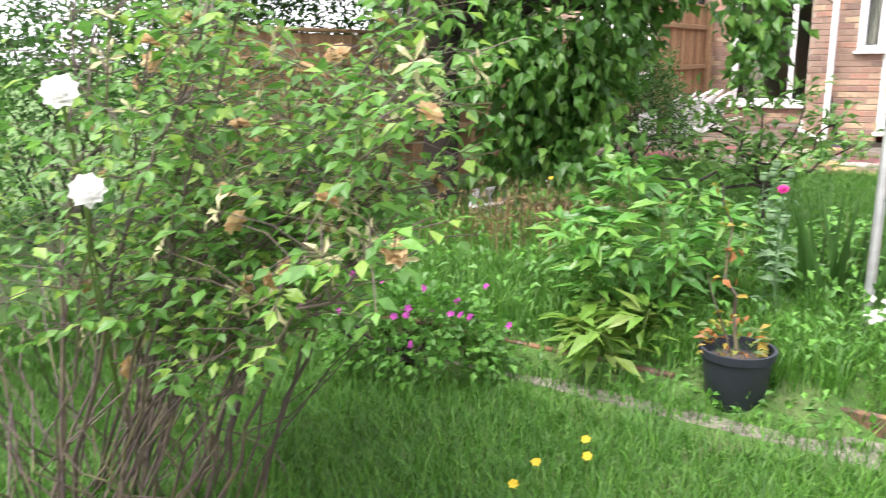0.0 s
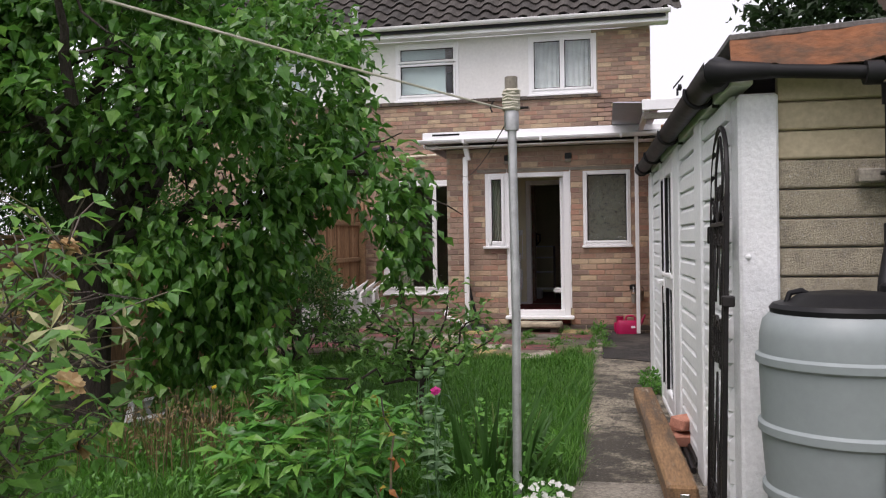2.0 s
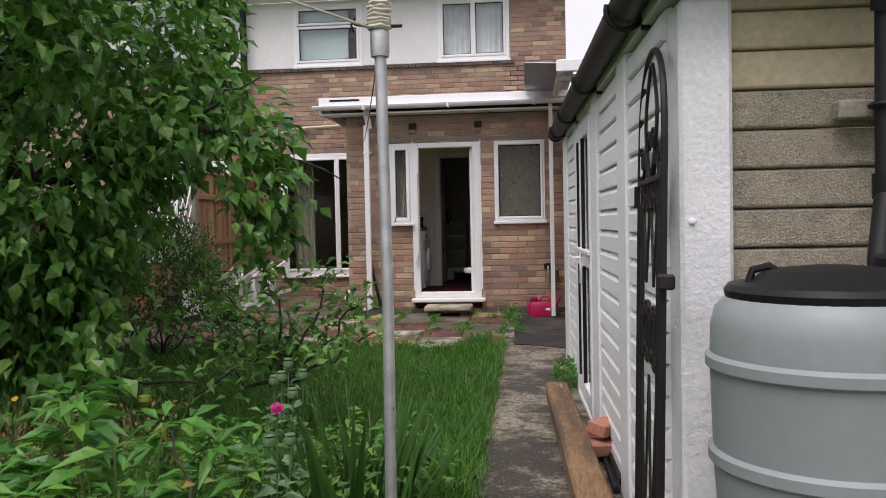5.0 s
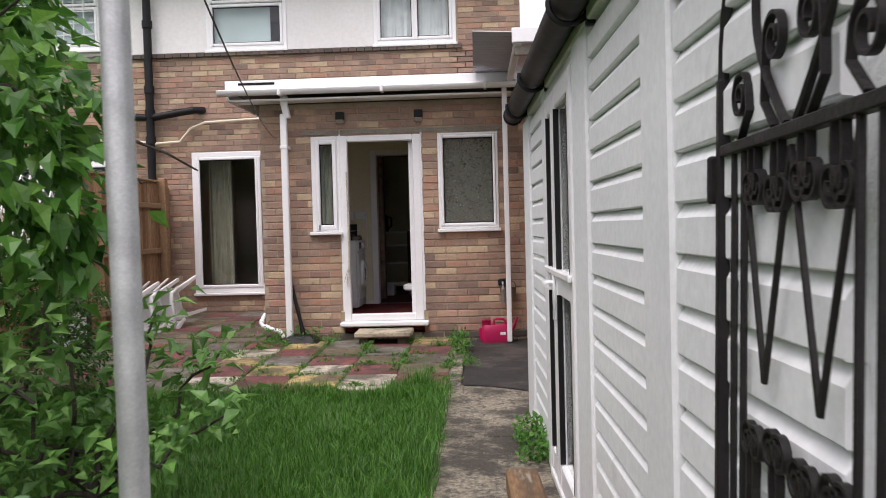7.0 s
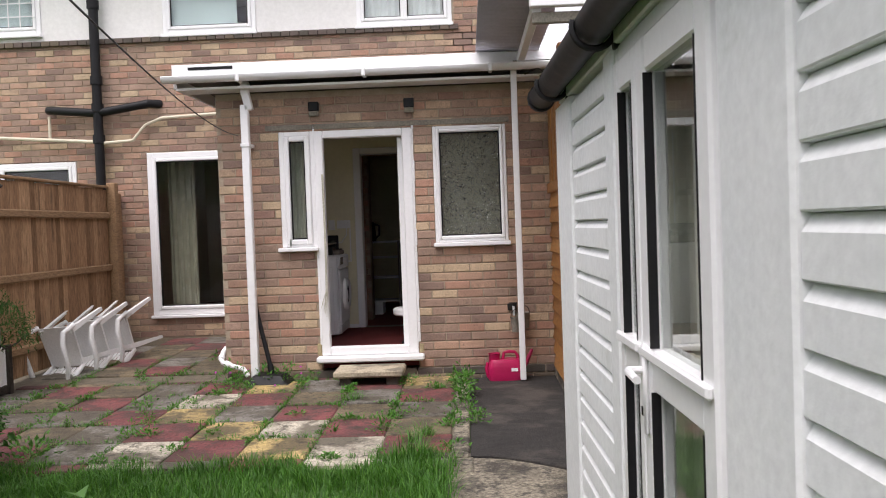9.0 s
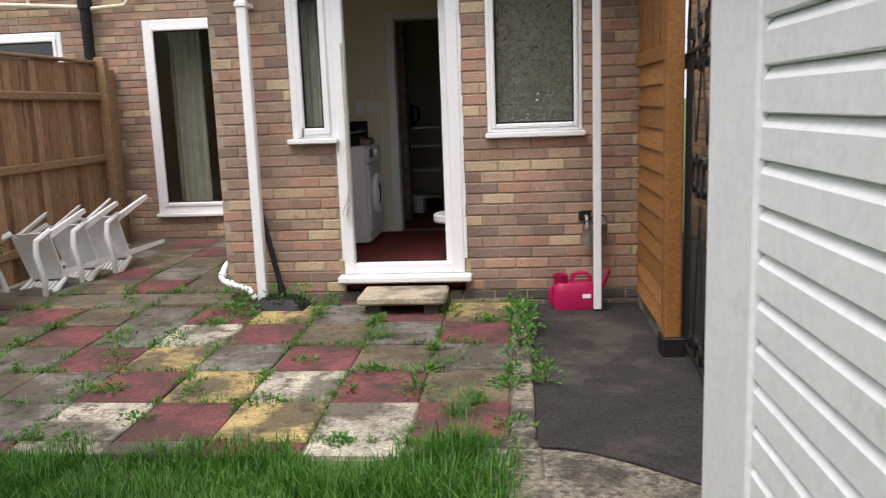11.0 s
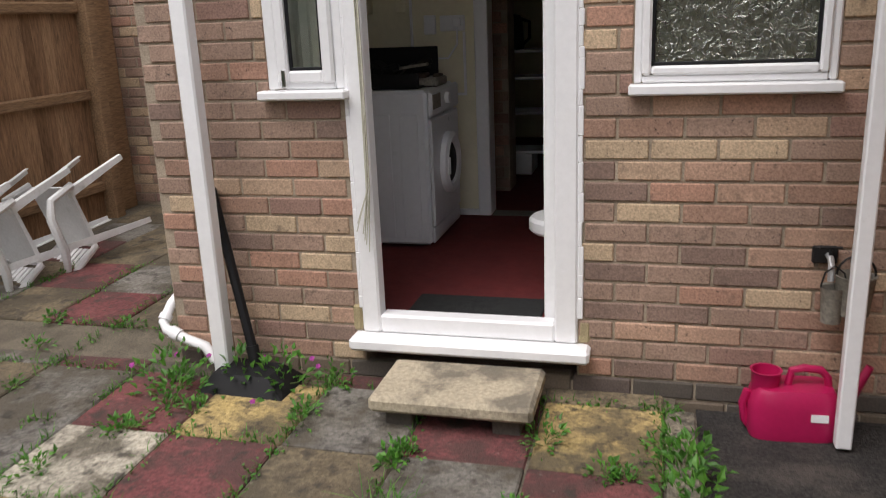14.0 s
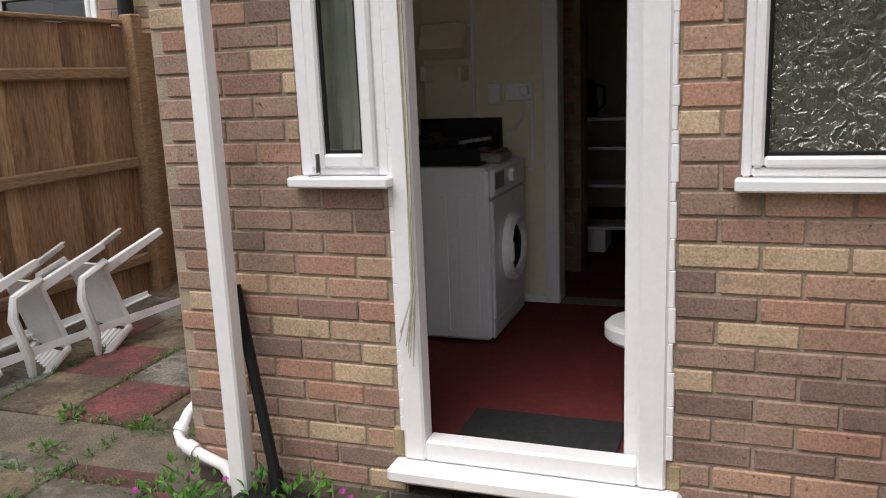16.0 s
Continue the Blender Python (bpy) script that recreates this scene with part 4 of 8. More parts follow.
part("threshold", Shape().box(-1.19, -0.46, IN - 0.01, IN + 0.13, 0.461, 0.45, 0.004), M_GREYWOOD, ut)
room("kitchen", "unlit kitchen beyond the utility room", -1.95, 0.6, MAIN + 0.27, MAIN + 2.6, 0.45, 2.75, M_WALLIN, M_CARPET)


def washing_machine():
    w = thing("washing_machine", "white front-loading washing machine on the red carpet", "washing machine", pose(-1.352, 12.45, 0.462))
    part("cabinet", Shape().box(-0.53, -0.012, 0, 0.6, 0.02, 0.84, 0.015), M_APPL, w)
    part("side_rib", Shape().box(-0.50, -0.38, -0.006, 0.002, 0.06, 0.72, 0.004).box(-0.33, -0.21, -0.006, 0.002, 0.06, 0.72, 0.004).box(-0.16, -0.06, -0.006, 0.002, 0.06, 0.72, 0.004), M_APPL, w)
    part("front_panel", Shape().box(-0.01, 0.012, 0.005, 0.595, 0.12, 0.69, 0.01), M_APPL, w)
    part("kick_plate", Shape().box(-0.01, 0.006, 0.01, 0.59, 0.03, 0.115, 0.006), M_APPL, w)
    part("control_panel", Shape().box(-0.01, 0.018, 0.003, 0.597, 0.70, 0.835, 0.012), M_APPL, w)
    part("drawer", Shape().box(0.018, 0.024, 0.02, 0.17, 0.74, 0.815, 0.006), M_GREYWOOD, w, "grey detergent drawer")
    part("dial", Shape().lathe([(0.032, 0), (0.030, 0.022), (0.0, 0.024)], 18, m=Matrix.Translation((0.018, 0.30, 0.775)) @ Matrix.Rotation(radians(90), 4, "Y")), M_UPVC, w, smooth=True)
    ring = [(0.115, 0.0), (0.17, 0.0), (0.168, 0.03), (0.145, 0.045), (0.118, 0.035), (0.112, 0.012)]
    door = part("door", Shape().lathe(ring, 32, m=Matrix.Translation((0.012, 0.31, 0.42)) @ Matrix.Rotation(radians(90), 4, "Y")), M_UPVC, w, "round porthole door", smooth=True)
    part("porthole_glass", Shape().lathe([(0.125, 0.012), (0.09, 0.03), (0.04, 0.038), (0.0, 0.04)], 28, m=Matrix.Translation((0.012, 0.31, 0.42)) @ Matrix.Rotation(radians(90), 4, "Y")), M_BLACKPL, door, "dark glass", smooth=True)
    part("handle", Shape().box(0.05, 0.064, 0.155, 0.185, 0.37, 0.47, 0.008), M_UPVC, door)


washing_machine()
solid("doormat", Shape().box(-1.215, -0.65, 11.43, 11.715, 0.4605, 0.473, 0.004), M_DARKCLOTH, "dark grey ribbed doormat just inside the door", "doormat")
st = thing("stool", "white-topped stool with a dark pedestal behind the door frame", "stool", pose(-0.6, 11.9, 0.461))
part("seat", Shape().lathe([(0.0, 0.27), (0.14, 0.27), (0.155, 0.285), (0.155, 0.325), (0.14, 0.34), (0.0, 0.342)], 24), M_UPVC, st, smooth=True)
part("pedestal", Shape().lathe([(0.09, 0), (0.08, 0.02), (0.03, 0.05), (0.025, 0.275)], 16), M_BLACKPL, st, smooth=True)
heap = thing("tool_tray", "open dark tray of tools and cloths on the washing machine", "tray", pose(-1.62, 12.73, 1.303))
part("tray", Shape().box(-0.24, 0.2, -0.2, 0.22, 0.0, 0.012, 0.004).box(-0.24, 0.2, -0.2, -0.185, 0.01, 0.08, 0.004).box(-0.24, 0.2, 0.2, 0.22, 0.01, 0.2, 0.004).box(-0.24, -0.22, -0.185, 0.2, 0.01, 0.12, 0.004), M_BLACKPL, heap)
rng = random.Random(21)
for i in range(14):
    m = Matrix.Translation((rng.uniform(-0.18, 0.14), rng.uniform(-0.15, 0.15), 0.03 + 0.08 * rng.random())) @ Euler((rng.uniform(-0.5, 0.5), rng.uniform(-0.5, 0.5), rng.uniform(0, 3))).to_matrix().to_4x4()
    part("tool", Shape().box(-0.07, 0.07, -0.03, 0.03, -0.015, 0.02, 0.008, m), M_BLACKPL, heap)
part("slat", Shape().box(-0.22, 0.24, -0.12, -0.08, 0.085, 0.1, 0.003, Matrix.Rotation(radians(-7), 4, "Y")), M_GREYWOOD, heap)
tb = thing("tool_case", "small brown tool case with bits of metal on the washing machine", "tool case", pose(-1.42, 12.74, 1.303))
part("case", Shape().box(-0.09, 0.07, -0.1, 0.12, 0, 0.045, 0.008), M_GREYWOOD, tb)
part("contents", Shape().box(-0.06, 0.0, -0.05, 0.02, 0.045, 0.07, 0.006).box(0.02, 0.06, 0.0, 0.08, 0.045, 0.06, 0.004), M_REDTILE, tb)
sw = thing("power_socket", "white double socket with a plugged-in controller and cable", "socket", pose(-1.40, IN, 1.62))
part("plate", Shape().box(-0.075, 0.075, -0.018, 0, -0.045, 0.045, 0.004), M_UPVC, sw)
part("plug", Shape().box(0.01, 0.055, -0.05, -0.018, -0.02, 0.03, 0.006), M_UPVC, sw)
part("controller", Shape().box(-0.17, -0.10, -0.03, 0, -0.06, 0.05, 0.005), M_UPVC, sw)
part("cable", Shape().tube([(0.035, -0.04, -0.02), (0.03, -0.03, -0.12), (-0.03, -0.015, -0.2), (-0.13, -0.012, -0.2), (-0.18, -0.01, -0.19)], 0.006, 6), M_UPVC, sw, smooth=True)
part("conduit", Shape().box(-0.26, -0.245, -0.012, 0, -0.42, 0.9, 0.002).box(-0.244, 0.075, -0.012, 0, -0.42, -0.405, 0.002).box(0.06, 0.075, -0.012, 0, -0.404, -0.05, 0.002), M_UPVC, sw)
bk = thing("wall_bracket_shelf", "pale folded shelf bracket on the utility room wall", "shelf", pose(-1.80, IN, 1.75))
part("panel", Shape().box(-0.13, 0.13, -0.16, -0.01, 0.05, 0.2, 0.01, Matrix.Rotation(radians(-25), 4, "X")), M_WALLIN, bk)
part("bracket", Shape().box(-0.12, -0.09, -0.12, 0, -0.06, 0.02, 0.005), M_WALLIN, bk)
part("bracket", Shape().box(0.09, 0.12, -0.12, 0, -0.06, 0.02, 0.005), M_WALLIN, bk)
sh = thing("shelf_unit", "pale open shelf unit in the dark kitchen", "shelf unit", pose(-1.27, 14.76, 0.452))
part("side", Shape().box(-0.22, -0.20, -0.15, 0.15, 0, 0.94, 0.004), M_UPVC, sh)
part("plinth", Shape().box(-0.19, 0.13, -0.17, 0.15, 0.0, 0.159, 0.004), M_UPVC, sh)
part("side", Shape().box(0.34, 0.36, -0.15, 0.15, 0, 0.94, 0.004), M_GREYWOOD, sh)
for z in (0.16, 0.46, 0.72, 0.92):
    part("shelf", Shape().box(-0.2, 0.34, -0.15, 0.15, z, z + 0.022, 0.004), M_UPVC, sh)
kt = thing("kettle", "black kettle on the shelf unit", "kettle", pose(-1.29, 14.74, 1.395))
part("body", Shape().lathe([(0.075, 0), (0.08, 0.02), (0.065, 0.22), (0.05, 0.25), (0.0, 0.26)], 18), M_BLACKPL, kt, smooth=True)
part("handle", Shape().tube([(0.06, 0, 0.22), (0.12, 0, 0.2), (0.12, 0, 0.08), (0.075, 0, 0.04)], 0.012, 8), M_BLACKPL, kt, smooth=True)
cord = thing("cord", "pale pull cord tassel hanging at the door frame", "cord")
tas = Shape()
rng = random.Random(2)
for i in range(9):
    x, y = D_L + 0.065 + rng.uniform(-0.008, 0.008), EXT - 0.02 - rng.uniform(0, 0.012)
    pts = [(x, y, 2.05), (x + 0.004, y, 1.5), (x + rng.uniform(-0.01, 0.01), y, 1.05), (x - rng.uniform(0.0, 0.05), y - 0.01, 0.86 + rng.uniform(-0.06, 0.06))]
    tas.tube(pts, 0.0022, 4)
tagged(part("strand", tas, M_ROPE, cord), kind="stuff")

# ---- shed: white boarded side, cream end, set slightly askew to the house ----
SHED = pose(0.54, 3.46, 0.0, 0, 0, 1.25)


def boards(parent, y0, y1, z0, z1, pitch, mat_, x_face=0.0, axis="y"):
    """Overlapping boards, each one tilted out at its lower edge, one object each."""
    n = int(round((z1 - z0) / pitch))
    rng = random.Random(int(y0 * 100) + 7)
    for k in range(n):
        z = z0 + k * pitch
        s = Shape()
        prof = [(0.0, 0.0), (-0.019, 0.002), (-0.021, 0.005), (-0.02, pitch * 0.72), (-0.004, pitch - 0.005), (0.0, pitch - 0.001), (0.02, pitch - 0.001), (0.02, 0.0)]
        if axis == "y":
            s.extrude([(x_face + px, z + pz) for px, pz in prof], "y", y0 + rng.uniform(0, 0.004), y1 - rng.uniform(0, 0.004))
        else:
            s.extrude([(x_face + px, z + pz) for px, pz in prof], "x", y0 + rng.uniform(0, 0.004), y1 - rng.uniform(0, 0.004))
        part("board", s, mat_, parent)


def shed():
    w = thing("shed_wall_side", "white painted overlapping boards between posts on a concrete garage shed", "wall", SHED, kind="structure")
    for y0, y1 in ((0.155, 0.88), (1.13, 1.94), (3.36, 4.12)):
        boards(w, y0, y1, 0.235, 2.08, 0.1025, M_PAINT)
    for y0, y1 in ((0.88, 1.13), (1.94, 2.26), (3.23, 3.36), (4.12, 4.53)):
        part("post", Shape().box(-0.032, 0.06, y0, y1, 0.15, 2.09, 0.008), M_PAINT, w)
    part("post", Shape().box(-0.0, 0.155, -0.02, 0.152, 0.1, 2.06, 0.012), M_ROUGHPAINT, w, "rough white painted corner post")
    bolts = Shape()
    for z in (1.405,):
        bolts.lathe([(0.012, 0), (0.012, 0.004), (0.006, 0.010), (0, 0.012)], 10, m=Matrix.Translation((0.032, -0.02, z)) @ Matrix.Rotation(radians(90), 4, "X"))
    part("bolt", bolts, M_ROUGHPAINT, w)
    part("eaves_board", Shape().box(-0.03, 0.06, -0.02, 4.42, 2.092, 2.17, 0.006), M_PAINT, w)
    part("plinth", Shape().box(-0.05, 0.05, 0.16, 4.40, 0.05, 0.20, 0.01), M_CONC, w)
    # end wall
    e = thing("shed_wall_end", "cream painted panel wall with worn aggregate lower panels", "wall", SHED, kind="structure")
    for k in range(17):
        z = 0.15 + k * 0.1175
        mt = M_PEBBLE if 0.9 < z < 1.68 else M_CREAM
        s = Shape().extrude([(0.03, z), (0.019, z + 0.004), (0.016, z + 0.010), (0.018, z + 0.106), (0.03, z + 0.113), (0.06, z + 0.113), (0.06, z)], "x", 0.16, 3.3)
        part("panel", s, mt, e)
    part("post", Shape().box(3.3, 3.45, 0.0, 0.15, 0.1, 2.3, 0.01), M_ROUGHPAINT, e)
    b = thing("shed_wall_back", "plain far and back walls of the shed", "wall", SHED, kind="structure")
    part("panel", Shape().box(0.06, 3.4, 4.34, 4.40, 0.1, 2.1), M_PAINT, b)
    part("panel", Shape().box(3.36, 3.42, 0.16, 4.33, 0.1, 2.3), M_PAINT, b)
    part("floor", Shape().box(0.07, 3.35, 0.07, 4.33, 0.1, 0.2), M_CONC, b)
    # roof: sheet, peeling fascia, old ridge tiles stacked on it
    r = thing("shed_roof", "low shed roof with a rotten peeling orange fascia board", "roof", SHED, kind="structure")
    tilt = Matrix.Translation((-0.04, 0, 2.20)) @ Matrix.Rotation(radians(-3.2), 4, "Y")
    part("sheet", Shape().box(0.0, 3.6, -0.10, 4.45, 0.055, 0.08, 0.004, tilt), M_FELT, r)
    f = Shape()
    rng = random.Random(12)
    n = 46
    for i in range(n + 1):
        x = 3.6 * i / n
        lo = -0.075 + rng.uniform(-0.008, 0.008) + (0.02 if i < 3 else 0)
        hi = 0.05 + rng.uniform(-0.01, 0.006)
        for y in (-0.125, -0.10):
            f.v += [tuple(tilt @ Vector((x, y + rng.uniform(-0.002, 0.002), lo))), tuple(tilt @ Vector((x, y, hi)))]
    for i in range(n):
        a, c = i * 4, i * 4 + 4
        f.f += [(a, c, c + 1, a + 1), (a + 2, a + 3, c + 3, c + 2), (a, a + 2, c + 2, c), (a + 1, c + 1, c + 3, a + 3)]
    f.f += [(0, 1, 3, 2), (4 * n, 4 * n + 2, 4 * n + 3, 4 * n + 1)]
    part("fascia", f, M_FASCIA, r, "peeling orange fascia board, rotten at the end")
    for k in range(7):
        cap = Shape()
        rr = random.Random(k)
        pts = [(0.75 + 0.03 * k + 2.4 * i / 8, 0.2 + k * 0.14, 0.11 + 0.06 * k + 0.01 * rr.random()) for i in range(9)]
        cap.tube([tuple(tilt @ Vector(p)) for p in pts], 0.045, 8)
        part("roof_roll", cap, M_REDTILE, r, "weathered round roof roll")
    bar = Shape()
    for i in range(5):
        bar.box(-0.05, 0.12, -0.03, 0.03, -0.05, 0.06, 0.015, tilt @ Matrix.Translation((0.72 + 0.11 * i, 0.0 + 0.02 * i, 0.12 + 0.075 * i)) @ Matrix.Rotation(radians(-32), 4, "Y"))
    part("barge_board", bar, M_GREYWOOD, r, "rotten notched grey barge board")
    part("eaves_packing", Shape().box(0.0, 0.06, -0.09, 4.42, 2.171, 2.24, 0.004), M_GREYWOOD, r)
    # black gutters and downpipe
    g = thing("shed_gutter", "black plastic gutter round the shed's eaves with brackets", "gutter", SHED, kind="structure")
    a = [(-0.085 + 0.06 * math.cos(t), 2.16 + 0.06 * math.sin(t)) for t in [math.pi * 0.95 + math.pi * 1.1 * i / 10 for i in range(11)]]
    prof = a + [(-0.085 + (px + 0.085) * 0.92, pz + 0.004) for px, pz in a[::-1]]
    run = Shape().extrude(prof, "y", -0.11, 4.62)
    part("gutter_run", run, M_BLACKPL, g, smooth=True)
    part("gutter_end", Shape().tube([(-0.085, 4.60, 2.155), (-0.085, 4.63, 2.155)], 0.066, 16), M_BLACKPL, g, smooth=True)
    part("corner", Shape().tube([(-0.085, 0.02, 2.135), (-0.085, -0.10, 2.135), (-0.05, -0.13, 2.13), (0.1, -0.13, 2.125)], [0.066, 0.06, 0.042, 0.03], 14), M_BLACKPL, g, smooth=True)
    for y in (0.45, 1.9, 3.2, 4.2):
        k = Shape().tube([(-0.085 + 0.067 * math.cos(t), y, 2.15 + 0.067 * math.sin(t)) for t in [math.pi * 0.9 + math.pi * 1.2 * i / 12 for i in range(13)]], 0.010, 6)
        k.box(-0.03, 0.0, y - 0.02, y + 0.02, 2.08, 2.16, 0.004)
        part("bracket", k, M_BLACKPL, g, smooth=True)
    part("gutter_run", Shape().tube([(0.09, -0.13, 2.125), (0.70, -0.13, 2.085)], 0.027, 14), M_BLACKPL, g, "gutter across the cream end", smooth=True)
    part("gutter_run", Shape().tube([(0.70, -0.13, 2.085), (2.9, -0.13, 2.10)], 0.036, 14), M_GALV, g, "pale grey gutter length", smooth=True)
    part("collar", Shape().tube([(0.44, -0.13, 2.10), (0.50, -0.13, 2.098)], 0.046, 14).tube([(0.68, -0.13, 2.086), (0.74, -0.13, 2.084)], 0.046, 14), M_BLACKPL, g, smooth=True)
    d = thing("shed_downpipe", "black round downpipe bending into the water butt lid", "downpipe", SHED)
    part("hopper", Shape().tube([(0.548, -0.13, 2.06), (0.548, -0.11, 1.98)], 0.05, 14, 0.042), M_BLACKPL, d, smooth=True)
    part("pipe", Shape().tube([(0.548, -0.11, 2.0), (0.548, -0.11, 1.50), (0.54, -0.12, 1.46), (0.48, -0.22, 1.31), (0.47, -0.24, 1.245)], 0.032, 14), M_BLACKPL, d, smooth=True)
    part("collar", Shape().tube([(0.548, -0.11, 1.53), (0.548, -0.11, 1.46)], 0.040, 14), M_BLACKPL, d, smooth=True)
    part("clip", Shape().tube([(0.548 + 0.043 * math.cos(t), -0.11 + 0.043 * math.sin(t), 1.72) for t in [2 * math.pi * i / 14 for i in range(15)]], 0.008, 6), M_BLACKPL, d, smooth=True)
    part("batten", Shape().box(0.44, 0.67, -0.06, 0.0, 1.69, 1.745, 0.006), M_GREYWOOD, d, "short weathered batten")


shed()


def shed_doors():
    d = thing("door_3", "white plastic shed door with a narrow glazed side light", "door", SHED, kind="structure")
    fr = Shape().box(-0.02, 0.05, 2.262, 2.30, 0.2, 2.09, 0.006).box(-0.02, 0.05, 3.19, 3.228, 0.2, 2.09, 0.006).box(-0.018, 0.048, 2.301, 3.189, 2.04, 2.09, 0.006).box(-0.04, 0.05, 2.301, 3.189, 0.2, 0.245, 0.006)
    part("door_frame", fr, M_UPVC, d)
    for name, y0, y1, edge in (("door_leaf", 2.303, 2.903, 0.085), ("side_light", 2.907, 3.187, 0.055)):
        s = Shape()
        s.box(-0.035, 0.03, y0, y0 + edge, 0.25, 2.035, 0.008).box(-0.035, 0.03, y1 - edge, y1, 0.25, 2.035, 0.008)
        for z0, z1 in ((0.25, 0.36), (1.12, 1.23), (1.94, 2.035)):
            s.box(-0.033, 0.028, y0 + edge, y1 - edge, z0, z1, 0.008)
        lf = part(name, s, M_UPVC, d)
        part("transom_sill", Shape().box(-0.052, -0.034, y0 + 0.01, y1 - 0.01, 1.205, 1.235, 0.006), M_UPVC, lf)
        for z0, z1 in ((0.35, 1.13), (1.22, 1.95)):
            p = part("pane", Shape().box(-0.008, -0.002, y0 + edge - 0.005, y1 - edge + 0.005, z0, z1), M_GLASS, lf)
            p.visible_shadow = False
            part("gasket", Shape().box(-0.036, -0.012, y0 + edge - 0.001, y0 + edge + 0.004, z0 + 0.012, z1 - 0.012).box(-0.036, -0.012, y1 - edge - 0.004, y1 - edge + 0.001, z0 + 0.012, z1 - 0.012), M_BLACKPL, lf, "black rubber gasket")
        if name == "door_leaf":
            hy = y1 - 0.045
            part("handle", Shape().box(-0.05, -0.035, hy - 0.016, hy + 0.016, 1.0, 1.24, 0.006).tube([(-0.05, hy, 1.17), (-0.085, hy, 1.17), (-0.09, hy - 0.02, 1.17), (-0.088, hy - 0.11, 1.165)], 0.011, 8), M_UPVC, lf, "white lever handle", smooth=True)
            part("keyhole", Shape().box(-0.053, -0.049, hy - 0.006, hy + 0.006, 1.05, 1.075, 0.002), M_IRON, lf)
    drp = Shape()
    n = 150
    drp.v = [(0.12 + 0.02 * math.sin(i * 0.8), 2.31 + 1.7 * i / n, z) for z in (0.35, 2.0) for i in range(n + 1)]
    drp.f = [(i, i + 1, n + 2 + i, n + 1 + i) for i in range(n)]
    ob = solid("curtain", drp, M_CURTAIN, "dim pleated curtain behind the shed's glass doors", "curtain", smooth=True)
    ob.modifiers.new("thickness", "SOLIDIFY").thickness = 0.004
    ob.matrix_world = SHED


shed_doors()


def ribbon(s, pts, deep=0.006, thin=0.0025):
    """A flat iron strip bent along pts in the gate's y-z plane."""
    b, n = len(s.v), len(pts)
    for i in range(n):
        p, q = pts[max(i - 1, 0)], pts[min(i + 1, n - 1)]
        ty, tz = q[1] - p[1], q[2] - p[2]
        k = math.hypot(ty, tz) or 1.0
        ny, nz = -tz / k * thin, ty / k * thin
        x, y, z = pts[i]
        s.v += [(x - deep, y + ny, z + nz), (x + deep, y + ny, z + nz), (x + deep, y - ny, z - nz), (x - deep, y - ny, z - nz)]
    for i in range(n - 1):
        s.f += [(b + i * 4 + k, b + i * 4 + (k + 1) % 4, b + i * 4 + 4 + (k + 1) % 4, b + i * 4 + 4 + k) for k in range(4)]
    s.f += [(b + 3, b + 2, b + 1, b), (b + n * 4 - 4, b + n * 4 - 3, b + n * 4 - 2, b + n * 4 - 1)]


def scroll(s, c, r, turns, start, handed, n=30):
    """A spiral of flat iron round c in the gate's plane; returns its outer end."""
    pts = []
    for i in range(n + 1):
        k = i / n
        a = start + handed * turns * 2 * math.pi * k
        q = r * (1 - 0.74 * k)
        pts.append((0, c[0] + q * math.cos(a), c[1] + q * math.sin(a)))
    ribbon(s, pts)
    return pts[0]


